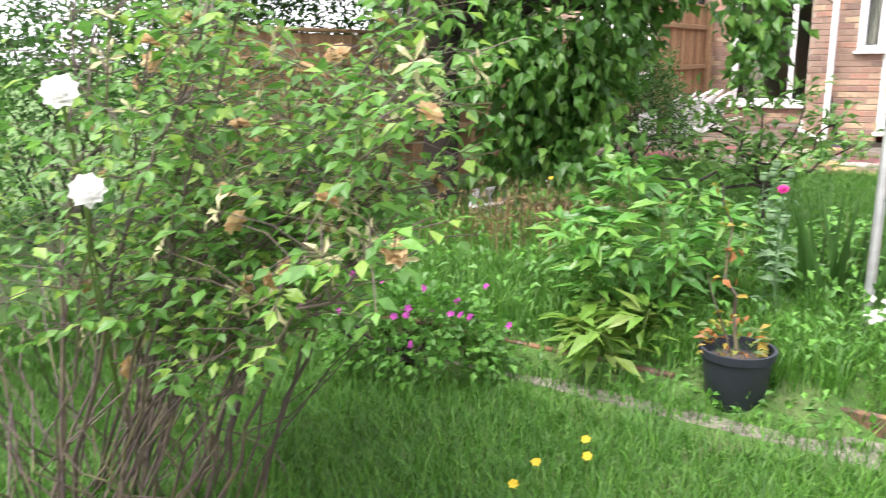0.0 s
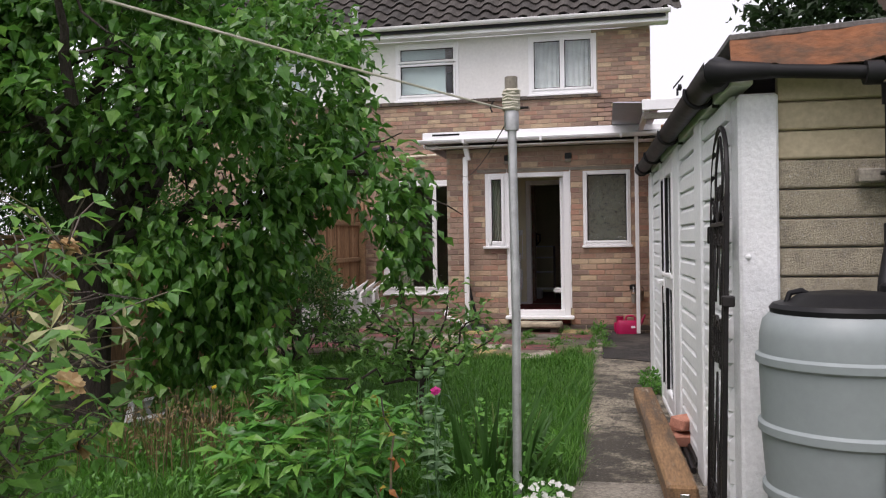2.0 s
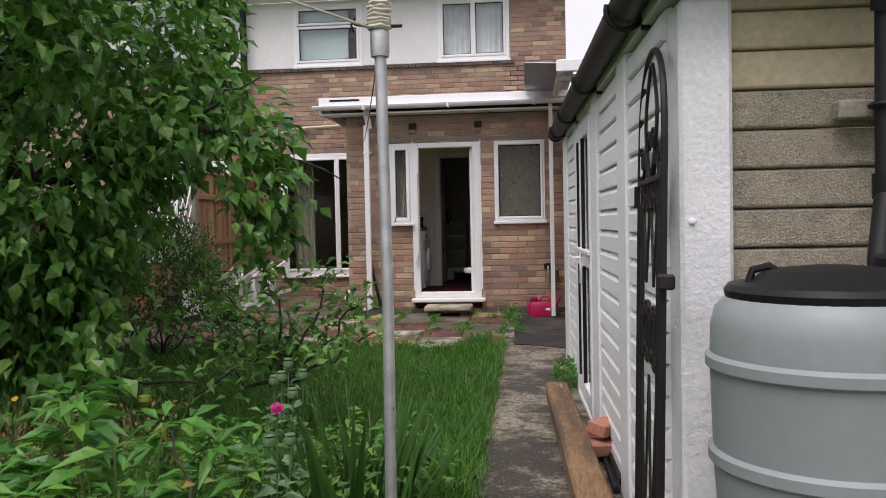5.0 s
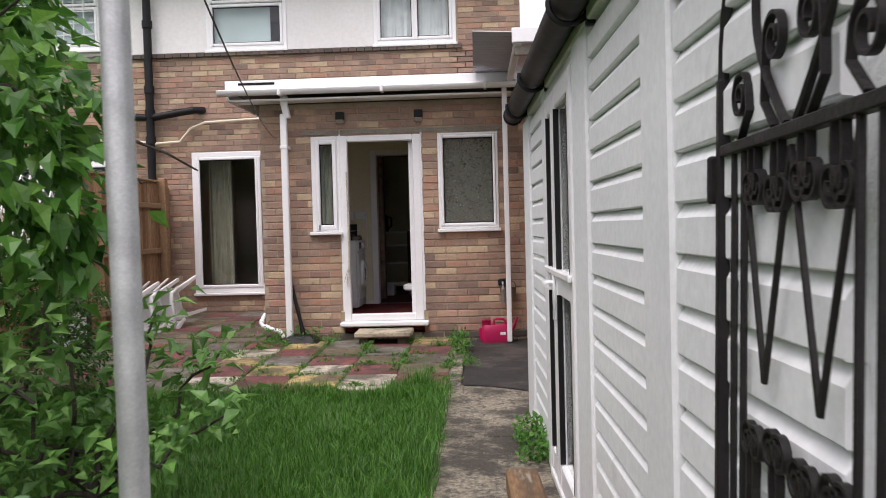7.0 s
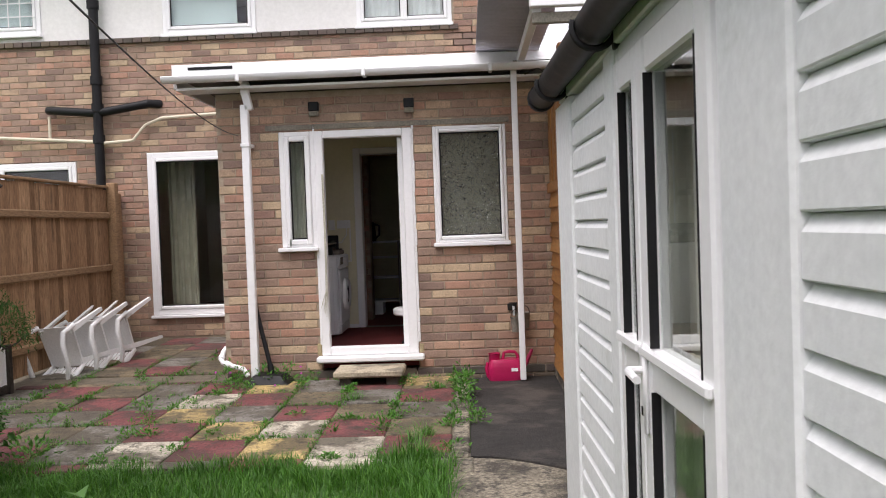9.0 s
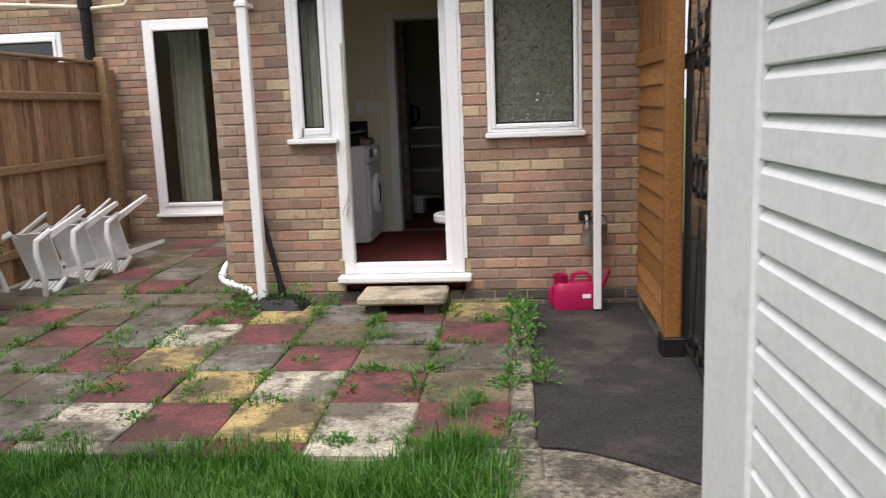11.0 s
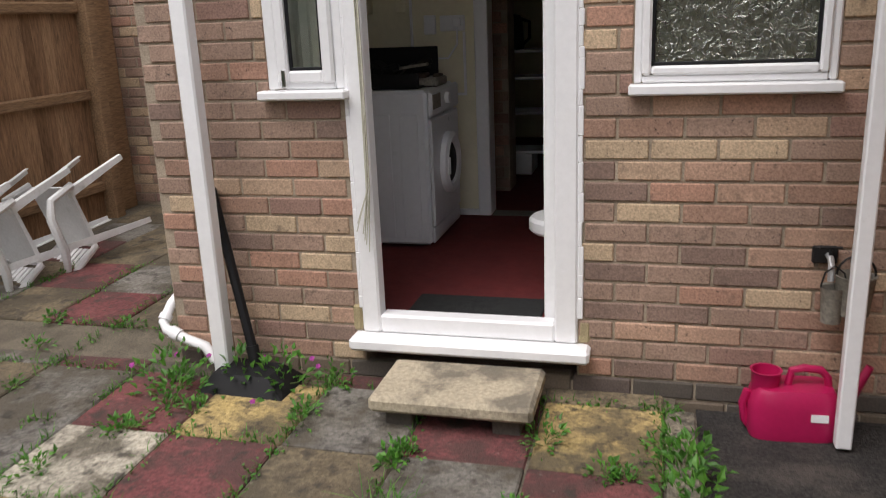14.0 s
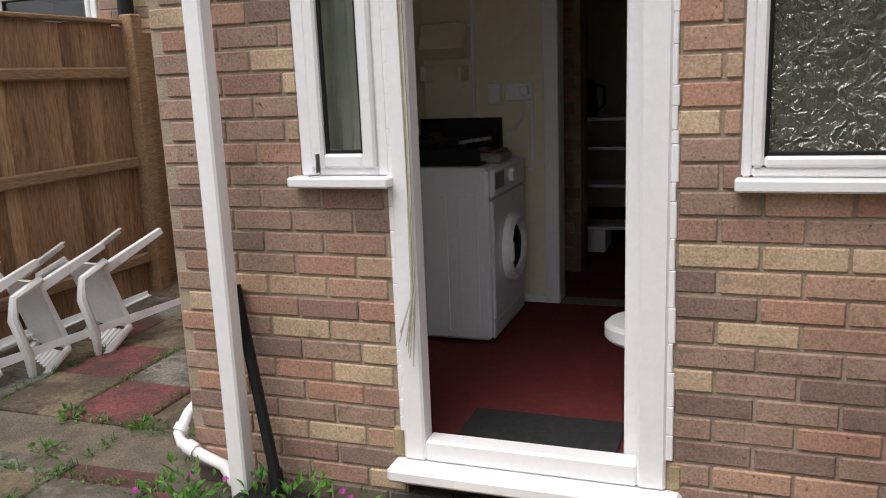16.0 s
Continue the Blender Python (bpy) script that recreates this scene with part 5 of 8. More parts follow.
def iron_gate(name, label, at, width, tall):
    """An arched wrought-iron gate in its own y-z plane: stiles, rails, bars, V bars and rows of scrolls."""
    g = thing(name, label, "gate", at)
    hb = tall * 0.76
    for y in (0.0, width):
        part("stile", Shape().box(-0.010, 0.010, y - 0.010, y + 0.010, 0, hb + 0.12, 0.003), M_IRON, g)
    ins = 0.07
    for y in (ins, width - ins):
        part("bar", Shape().tube([(0, y, 0.05), (0, y, hb)], 0.0055, 6), M_IRON, g)
    for y in (ins * 1.75, width - ins * 1.75):
        part("bar", Shape().tube([(0, y, 0.05), (0, y, hb)], 0.0055, 6), M_IRON, g)
    for z in (0.06, hb * 0.62 - 0.17, hb * 0.62 + 0.17, hb):
        if z in (0.06, hb):
            part("rail", Shape().box(-0.010, 0.010, 0.014, width - 0.014, z - 0.009, z + 0.009, 0.002), M_IRON, g)
    arch = [(0, width * (0.5 - 0.5 * math.cos(math.pi * i / 20)), hb + 0.10 + (tall - hb - 0.10) * (math.sin(math.pi * i / 20) ** 0.8)) for i in range(21)]
    part("arch", Shape().tube(arch, 0.010, 6), M_IRON, g, smooth=True)
    x0, x1, mid = ins * 1.75, width - ins * 1.75, width / 2
    q = (x1 - x0) / 4
    for k in range(2):
        lo, hi = (0.08, hb * 0.62 - 0.14) if k == 0 else (hb * 0.62 + 0.14, hb - 0.02)
        for a, b in ((x0, x0 + q), (x0 + 2 * q, x0 + q), (x0 + 2 * q, x0 + 3 * q), (x1, x0 + 3 * q)):
            part("v_bar", Shape().tube([(0, a, hi), (0, b, lo + 0.02)], 0.005, 5), M_IRON, g)
    rad = min(0.034, q * 0.3)
    for z, up in ((hb - 0.075, -1), (hb * 0.62 + 0.075, 1), (hb * 0.62 - 0.075, -1), (0.15, 1)):
        for i in range(4):
            c = x0 + q * (i + 0.5)
            for sgn in (-1, 1):
                s = Shape()
                cc = (c + sgn * rad * 0.62, z - up * 0.012 * (i % 2))
                end = scroll(s, cc, rad, 1.55, 0.0 if sgn < 0 else math.pi, -sgn * up)
                ribbon(s, [end, (0, end[1] - sgn * 0.004, end[2] - up * 0.04), (0, c - sgn * 0.012, z - up * 0.075)])
                part("scroll", s, M_IRON, g, smooth=True)
    for i in range(4):
        s = Shape()
        out = i in (0, 3)
        c = (width * (0.16, 0.40, 0.60, 0.84)[i], hb + (0.075 if out else 0.13))
        end = scroll(s, c, 0.04, 1.6, math.pi if i in (1, 3) else 0.0, 1 if i in (0, 2) else -1)
        ribbon(s, [end, (0, end[1] + (0.004 if i in (0, 2) else -0.004), hb + 0.05), (0, c[0], hb + 0.012)])
        part("scroll", s, M_IRON, g, smooth=True)
    for sgn in (-1, 1):
        pts = [(0, mid + sgn * (0.02 + 0.13 * math.sin(math.pi * i / 14)), hb + 0.01 + (tall - hb - 0.05) * i / 14) for i in range(15)]
        part("leaf_bar", Shape().tube(pts, 0.0065, 5), M_IRON, g, smooth=True)
    part("latch", Shape().box(-0.02, 0.02, width + 0.012, width + 0.03, hb - 0.085, hb - 0.005, 0.004), M_IRON, g)
    part("hinge", Shape().box(-0.02, 0.03, -0.04, -0.012, hb * 0.75, hb * 0.75 + 0.045, 0.006), M_IRON, g)
    return g


iron_gate("iron_gate", "black wrought-iron arched gate leaning on the white shed wall", pose(0.458, 3.39, 0.22, 0, 1.2, -2.0), 0.65, 1.74)
iron_gate("iron_gate", "black wrought-iron gate folded back beside the orange boards", pose(0.74, 9.25, 0.24, 0, 0, -3), 0.85, 2.1)


def side_panel():
    p = thing("fence_side_panel", "orange-stained overlapping board panel on a concrete gravel board", "fence panel")
    x = 0.70
    part("gravel_board", Shape().box(x, x + 0.05, 10.12, EXT - 0.01, 0.2, 0.30, 0.008), M_CONC, p)
    rng = random.Random(8)
    for k in range(12):
        z = 0.305 + k * 0.125
        s = Shape().extrude([(x + 0.03, z), (x - 0.004, z + 0.004), (x - 0.008, z + 0.012), (x + 0.014, z + 0.135), (x + 0.03, z + 0.135)], "y", 10.18, EXT - 0.02 + rng.uniform(-0.005, 0.005))
        part("board", s, M_GATEWOOD, p)
    for k in range(8):
        y = 10.2 + k * 0.135
        part("board", Shape().box(x + 0.0 + 0.006 * (k % 2), x + 0.025 + 0.006 * (k % 2), y, y + 0.128, 1.90, 2.85, 0.004), M_GATEWOOD, p, "upright orange board")
    part("rail", Shape().box(x - 0.02, x + 0.03, 10.18, EXT - 0.02, 1.81, 1.895, 0.006), M_GATEWOOD, p)
    part("post", Shape().box(x - 0.03, x + 0.06, 10.06, 10.175, 0.22, 2.85, 0.008), M_GATEWOOD, p)
    part("post_shoe", Shape().box(x - 0.045, x + 0.075, 10.03, 10.19, 0.22, 0.33, 0.006), M_IRON, p, "rusty red metal post shoe")


side_panel()
wc = solid("drain_cover", Shape().box(0.55, 0.95, 9.05, 9.5, 0.215, 0.2305, 0.006), M_TARMAC, "sunken dark drain cover in the tarmac", "drain cover")


def canopy():
    c = thing("canopy", "lean-to canopy of cloudy corrugated plastic on white timbers", "canopy", kind="structure")
    s = Shape()
    n, y0, y1 = 120, 9.35, 12.4
    s.v = [(x, y0 + (y1 - y0) * i / n, 3.0 + 0.012 * math.sin(i * 2 * math.pi / 4) + (0.5 - x) * 0.05) for x in (0.10, 0.62) for i in range(n + 1)]
    s.f = [(i, i + 1, n + 2 + i, n + 1 + i) for i in range(n)]
    sheet = part("sheet", s, M_CORR, c, smooth=True)
    sheet.modifiers.new("thickness", "SOLIDIFY").thickness = 0.003
    part("post", Shape().box(0.385, 0.435, 11.03, 11.08, 0.24, 2.86, 0.005), M_UPVC, c)
    part("rafter", Shape().box(0.44, 0.50, 9.42, 12.35, 2.90, 2.965, 0.005), M_UPVC, c)
    part("beam", Shape().box(0.42, 1.75, 9.34, 9.40, 2.92, 3.04, 0.006), M_UPVC, c)
    part("beam", Shape().box(0.44, 1.75, 9.405, 9.45, 2.83, 2.90, 0.006), M_GREYWOOD, c)
    part("upright", Shape().box(0.70, 0.75, 9.42, 9.46, 2.3, 2.83, 0.005), M_GREYWOOD, c)
    part("beam", Shape().box(0.40, 1.7, 11.02, 11.08, 2.865, 2.925, 0.005), M_GREYWOOD, c)
    part("hook", Shape().tube([(0.5, 11.0, 2.8), (0.6, 10.95, 2.84), (0.66, 10.95, 2.8), (0.62, 10.95, 2.77)], 0.006, 6), M_IRON, c)
    l = thing("security_lamp", "black adjustable floodlight on the canopy beam", "light", pose(0.80, 9.33, 3.06))
    part("bracket", Shape().tube([(0, 0, 0), (0, 0, 0.08)], 0.012, 8), M_BLACKPL, l)
    part("head", Shape().lathe([(0.0, 0), (0.035, 0.01), (0.035, 0.04), (0.0, 0.05)], 14, m=Matrix.Translation((0, 0, 0.09)) @ Matrix.Rotation(radians(90), 4, "Y")), M_BLACKPL, l, smooth=True)
    part("panel", Shape().box(-0.06, 0.1, -0.05, 0.05, 0.0, 0.012, 0.003, Matrix.Translation((0, 0, 0.13)) @ Matrix.Rotation(radians(-50), 4, "Y")), M_BLACKPL, l)


canopy()

# ---- fence on the far side ----
FX = -4.2


def closeboard(name, label, y0, y1, top, rails, n_seed):
    f = thing(name, label, "fence")
    rng = random.Random(n_seed)
    y = y0
    while y < y1:
        h = top + rng.uniform(-0.008, 0.008)
        ob = part("board", Shape().extrude([(FX - 0.032, y), (FX - 0.026, y - 0.006), (FX - 0.003, y + 0.097), (FX - 0.018, y + 0.104)], "z", 0.3, h), M_FENCE, f)
        y += 0.093
    for z in rails:
        part("rail", Shape().box(FX - 0.004, FX + 0.045, y0, y1, z - 0.038, z + 0.038, 0.012), M_RAIL, f)
    part("capping", Shape().box(FX - 0.045, FX + 0.03, y0, y1, top + 0.008, top + 0.036, 0.006), M_RAIL, f)
    return f


fa = closeboard("fence", "weathered brown closeboard fence panel with rails beside the patio", 11.12, 13.52, 2.13, (1.82, 1.22, 0.55), 4)
part("post", Shape().box(FX + 0.0, FX + 0.1, 13.525, 13.63, 0.2, 2.2, 0.008), M_RAIL, fa)
part("post", Shape().box(FX - 0.08, FX - 0.0, 13.64, 13.93, 0.2, 2.1, 0.008), M_RAIL, fa)
part("post", Shape().box(FX + 0.0, FX + 0.1, 11.0, 11.11, 0.2, 1.98, 0.01), M_GREYWOOD, fa, "grey-green weathered concrete post")
fb = closeboard("fence", "low weathered closeboard fence behind the tree", 3.2, 10.98, 1.55, (1.35, 0.75), 9)


def trellis():
    t = thing("trellis", "white diamond trellis fixed above the low fence", "trellis")
    y0, y1, z0, z1 = 9.3, 10.98, 1.05, 2.03
    k = 0
    for sgn in (1, -1):
        y = y0 - (z1 - z0)
        while y < y1 + (z1 - z0):
            pts = []
            for i in range(13):
                a = i / 12
                yy = y + (z1 - z0) * (a if sgn > 0 else 1 - a) * 0.6
                if y0 <= yy <= y1:
                    pts.append((FX + 0.06 + 0.006 * sgn, yy, z0 + (z1 - z0) * a))
            if len(pts) > 1:
                part("slat", Shape().tube([pts[0], pts[-1]], 0.008, 4), M_UPVC, t)
            y += 0.15
    part("frame", Shape().box(FX + 0.05, FX + 0.07, y0, y1, z0 - 0.02, z0, 0.003), M_UPVC, t)
    return t


trellis()


def planter():
    p = thing("raised_planter", "low white corrugated planter on a dark wooden frame", "planter")
    part("panel", Shape().extrude([(-4.0 + 0.006 * math.sin(i * 1.3), 10.2 + i * 0.02) for i in range(40)] + [(-4.06, 11.0), (-4.06, 10.2)], "z", 0.34, 0.66), M_CHAIR, p)
    part("end_panel", Shape().box(-4.14, -4.0, 10.985, 11.01, 0.34, 0.66, 0.004), M_CHAIR, p)
    part("rail", Shape().box(-4.03, -3.985, 10.15, 11.04, 0.27, 0.34, 0.008), M_BARK, p)
    for y in (10.17, 10.98):
        part("leg", Shape().box(-4.03, -3.97, y, y + 0.06, 0.2, 0.68, 0.006), M_BARK, p)
    part("soil", Shape().box(-4.15, -4.01, 10.2, 10.98, 0.3, 0.62), M_SOIL, p)


planter()

# ---- stack of tipped-over resin chairs ----
def resin_chair(at):
    c = thing("garden_chair", "white resin garden chair tipped over in a stack", "chair", at, group="stack of tipped chairs")
    seat = Shape()
    n = 8
    for o in (0.0, -0.018):
        for j in range(n + 1):
            for i in range(n + 1):
                u, v = i / n - 0.5, j / n - 0.5
                seat.v.append((u * 0.44 * (1 - 0.1 * v), v * 0.42, 0.42 - 0.02 * math.cos(math.pi * u) * math.cos(math.pi * v) + o))
    w = n + 1
    for o in (0, w * w):
        seat.f += [(o + j * w + i, o + j * w + i + 1, o + (j + 1) * w + i + 1, o + (j + 1) * w + i) for j in range(n) for i in range(n)]
    rim = [i for i in range(n)] + [n + j * w for j in range(n)] + [w * w - 1 - i for i in range(n)] + [(n - j) * w for j in range(n)]
    seat.f += [(rim[k], rim[(k + 1) % len(rim)], rim[(k + 1) % len(rim)] + w * w, rim[k] + w * w) for k in range(len(rim))]
    part("seat", seat, M_CHAIR, c, smooth=True)
    ribs = Shape()
    for i in range(-3, 4):
        ribs.box(i * 0.055 - 0.003, i * 0.055 + 0.003, -0.19, 0.19, 0.372, 0.395)
    part("seat_rib", ribs, M_CHAIR, c)
    for sx in (-1, 1):
        for sy in (-1, 1):
            s = Shape()
            x, y = sx * 0.2, sy * 0.19
            top, bot = (x, y, 0.43), (x + sx * 0.05, y + sy * 0.06, 0.0)
            for k in range(9):
                a = k / 8
                cx, cy, cz = [top[i] + (bot[i] - top[i]) * a for i in range(3)]
                wd = 0.055 - 0.02 * a
                for dx, dy in ((0, 0), (-sx * wd, 0), (-sx * wd, -sy * 0.006), (-sx * 0.006, -sy * 0.006), (-sx * 0.006, -sy * wd), (0, -sy * wd)):
                    s.v.append((cx + dx, cy + dy, cz))
            for k in range(8):
                for i in range(6):
                    s.f.append((k * 6 + i, k * 6 + (i + 1) % 6, k * 6 + 6 + (i + 1) % 6, k * 6 + 6 + i))
            s.f += [tuple(range(6)), tuple(range(48, 54))]
            part("leg", s, M_CHAIR, c)
    for sx in (-1, 1):
        part("armrest", Shape().tube([(sx * 0.24, -0.22, 0.40), (sx * 0.27, -0.2, 0.58), (sx * 0.27, -0.1, 0.63), (sx * 0.26, 0.12, 0.64), (sx * 0.22, 0.25, 0.66)], [0.026, 0.024, 0.028, 0.028, 0.02], 8), M_CHAIR, c, smooth=True)
    back = part("backrest", Shape().tube([(-0.2, 0.21, 0.41), (-0.23, 0.29, 0.66), (-0.17, 0.34, 0.82), (0.0, 0.36, 0.86), (0.17, 0.34, 0.82), (0.23, 0.29, 0.66), (0.2, 0.21, 0.41)], 0.022, 8), M_CHAIR, c, smooth=True)
    for i in range(-3, 4):
        part("back_slat", Shape().box(-0.018, 0.018, -0.006, 0.006, 0, 0.40 - abs(i) * 0.012, 0.004, Matrix.Translation((i * 0.052, 0.225, 0.43)) @ Matrix.Rotation(radians(-18), 4, "X")), M_CHAIR, back)
    return c


down = Vector((0.30, 0.90, 0.26)).normalized()
xax = Vector((-0.92, 0.35, -0.08))
xax = (xax - down * xax.dot(down)).normalized()
turn = Matrix((xax, (-down).cross(xax), -down)).transposed().to_4x4() @ Matrix.Scale(0.95, 4)
first = resin_chair(Matrix.Translation((-3.62, 12.9, 0.67)) @ turn)
for k in (1, 2):
    copy_thing(first, Matrix.Translation((-3.62 - 0.10 * k, 12.9 - 0.36 * k, 0.67 - 0.015 * k)) @ Matrix((xax, (-down).cross(xax), -down)).transposed().to_4x4())

# ---- small things by the house ----
sp = thing("stone_step", "cracked sandstone step slab on brick supports before the door", "step")
part("slab", Shape().box(-1.175, -0.59, 10.845, 11.19, 0.33, 0.39, 0.014), M_STEP, sp, "lichen-stained pale step slab")
part("support", Shape().box(-1.13, -1.03, 10.9, 11.16, 0.24, 0.329, 0.006), M_OLDBRICK, sp)
part("support", Shape().box(-0.74, -0.64, 10.9, 11.16, 0.24, 0.329, 0.006), M_OLDBRICK, sp)


def broom():
    b = thing("broom", "black plastic broom standing against the brick wall", "broom")
    part("handle", Shape().tube([(-1.93, 11.255, 1.04), (-1.755, 11.14, 0.36)], 0.02, 8), M_BLACKPL, b, smooth=True)
    h = Shape()
    h.v = [(-1.95, 11.0, 0.262), (-1.58, 10.99, 0.262), (-1.56, 11.22, 0.262), (-1.93, 11.25, 0.262), (-1.90, 11.05, 0.335), (-1.66, 11.04, 0.335), (-1.64, 11.15, 0.35), (-1.88, 11.18, 0.35)]
    h.f = [(3, 2, 1, 0), (4, 5, 6, 7), (0, 1, 5, 4), (1, 2, 6, 5), (2, 3, 7, 6), (3, 0, 4, 7)]
    part("head", h, M_BLACKPL, b)
    part("socket", Shape().tube([(-1.77, 11.15, 0.42), (-1.75, 11.135, 0.33)], 0.026, 10), M_BLACKPL, b, smooth=True)


broom()


def watering_can():
    c = thing("watering_can", "magenta-red plastic watering can on the tarmac", "watering can", pose(0.265, 11.165, 0.227, 0, 0, 4) @ Matrix.Scale(0.93, 4))
    prof = [(0.155 * math.copysign(abs(math.cos(a)) ** 0.45, math.cos(a)), 0.09 * math.copysign(abs(math.sin(a)) ** 0.45, math.sin(a))) for a in [2 * math.pi * i / 28 for i in range(28)]]
    s = Shape()
    rows = [(0.0, 1.0), (0.02, 1.03), (0.12, 1.03), (0.17, 0.94), (0.19, 0.84)]
    for z, k in rows:
        s.v += [(x * k, y * k, z) for x, y in prof]
    n = len(prof)
    for j in range(len(rows) - 1):
        s.f += [(j * n + i, j * n + (i + 1) % n, (j + 1) * n + (i + 1) % n, (j + 1) * n + i) for i in range(n)]
    s.f += [tuple(range(n))[::-1], tuple(range((len(rows) - 1) * n, len(rows) * n))]
    part("body", s, M_RED, c, smooth=True)
    part("filler_neck", Shape().lathe([(0.05, 0.15), (0.052, 0.235), (0.058, 0.245), (0.05, 0.245), (0.045, 0.18)], 18, at=(-0.10, 0, 0)), M_RED, c, smooth=True)
    part("handle", Shape().tube([(-0.02, 0, 0.19), (-0.01, 0, 0.245), (0.03, 0, 0.255), (0.09, 0, 0.25), (0.115, 0, 0.22), (0.12, 0, 0.17)], 0.015, 8), M_RED, c, smooth=True)
    part("side_grip", Shape().tube([(-0.16, 0, 0.16), (-0.175, 0, 0.11), (-0.165, 0, 0.04), (-0.15, 0, 0.02)], 0.016, 8), M_RED, c, smooth=True)
    part("spout", Shape().tube([(0.13, 0, 0.07), (0.2, 0, 0.15), (0.255, 0, 0.27)], [0.032, 0.022, 0.014], 10), M_RED, c, smooth=True)
    part("label", Shape().box(0.045, 0.105, -0.0965, -0.094, 0.085, 0.115, 0.0005, Matrix.Rotation(0, 4, "Y")), M_UPVC, c, "small white sticker")


watering_can()
cup = thing("hanging_cup", "small grey plastic cup hanging below the garden tap", "cup", pose(0.365, EXT - 0.095, 0.63))
part("cup", Shape().lathe([(0.0, 0.0), (0.032, 0.0), (0.04, 0.12), (0.043, 0.125), (0.038, 0.12), (0.03, 0.01)], 18), M_GREYWOOD, cup, smooth=True)
part("loop", Shape().tube([(-0.04, 0, 0.12), (-0.03, 0.0, 0.17), (0.0, 0.0, 0.195), (0.03, 0, 0.17), (0.04, 0, 0.12)], 0.003, 6), M_IRON, cup, smooth=True)
tp = thing("outside_tap", "metal garden tap on the brick wall", "tap", pose(0.355, EXT - 0.003, 0.84))
part("pipe", Shape().tube([(0, 0.02, 0), (0, -0.06, 0), (0, -0.08, -0.02), (0, -0.085, -0.07)], 0.011, 8), M_GALV, tp, smooth=True)
part("lever", Shape().tube([(-0.035, -0.05, 0.035), (0.035, -0.05, 0.035)], 0.006, 6).tube([(0, -0.05, 0), (0, -0.05, 0.035)], 0.006, 6), M_IRON, tp, smooth=True)
part("back_plate", Shape().box(-0.05, 0.03, -0.02, 0.0, -0.03, 0.03, 0.005), M_IRON, tp)
hp = thing("wall_pot", "small hanging metal pot beside the garden tap", "pot", pose(0.43, EXT - 0.09, 0.66))
part("pot", Shape().lathe([(0.05, 0), (0.062, 0.13), (0.066, 0.135), (0.058, 0.135), (0.045, 0.02)], 16), M_GREYWOOD, hp, smooth=True)
part("hoop", Shape().tube([(0.06 * math.cos(t), 0.0, 0.13 + 0.07 * math.sin(t)) for t in [math.pi * i / 10 for i in range(11)]], 0.004, 5).tube([(0, 0.0, 0.13), (0, 0.085, 0.16)], 0.004, 5), M_IRON, hp, smooth=True)

# ---- clothes pole and line ----
def clothes_pole():
    p = thing("clothes_pole", "galvanised steel clothes pole with a wrapped rusty top", "pole", pose(-0.41, 3.80, 0.12))
    part("shaft", Shape().tube([(0.0, 0, 0), (0.008, 0, 1.0), (0.0, 0, 1.98)], 0.021, 16), M_GALV, p, smooth=True)
    part("collar", Shape().lathe([(0.032, 1.88), (0.034, 1.9), (0.034, 1.96), (0.03, 1.98)], 14), M_GALV, p, smooth=True)
    rng = random.Random(6)
    for k in range(7):
        z = 1.98 + 0.014 * k
        part("rope_turn", Shape().tube([((0.03 + rng.uniform(0, 0.008)) * math.cos(a), (0.03 + rng.uniform(0, 0.008)) * math.sin(a), z + rng.uniform(-0.004, 0.004)) for a in [2 * math.pi * i / 10 for i in range(11)]], 0.009, 5), M_ROPE, p, "rope wrapped round the top", smooth=True)
    part("cap", Shape().lathe([(0.028, 2.06), (0.03, 2.07), (0.03, 2.13), (0.0, 2.135)], 14), M_GREYWOOD, p, smooth=True)
    part("cleat", Shape().tube([(-0.09, 0, 2.0), (-0.03, 0, 1.985), (0.03, 0, 1.985), (0.08, 0, 1.985)], 0.006, 6), M_IRON, p, smooth=True)
    part("hook", Shape().tube([(-0.09, 0, 1.97), (-0.1, 0, 1.995), (-0.085, 0, 2.02)], 0.004, 5), M_IRON, p, smooth=True)


clothes_pole()


def sagging(a, b, sag, n=24):
    a, b = Vector(a), Vector(b)
    return [tuple(a.lerp(b, i / n) - Vector((0, 0, sag * 4 * (i / n) * (1 - i / n)))) for i in range(n + 1)]


solid("washing_line", Shape().tube(sagging((-0.435, 3.80, 2.10), (-3.4, -0.87, 2.55), 0.03), 0.0055, 6), M_ROPE, "pale plastic-coated washing line strung from the pole", "washing line", smooth=True)
solid("washing_line", Shape().tube(sagging((-0.41, 3.82, 2.09), (-2.0, EXT - 0.01, 2.42), 0.12), 0.003, 5), M_IRON, "thin dark line running from the pole to the house wall", "washing line", smooth=True)

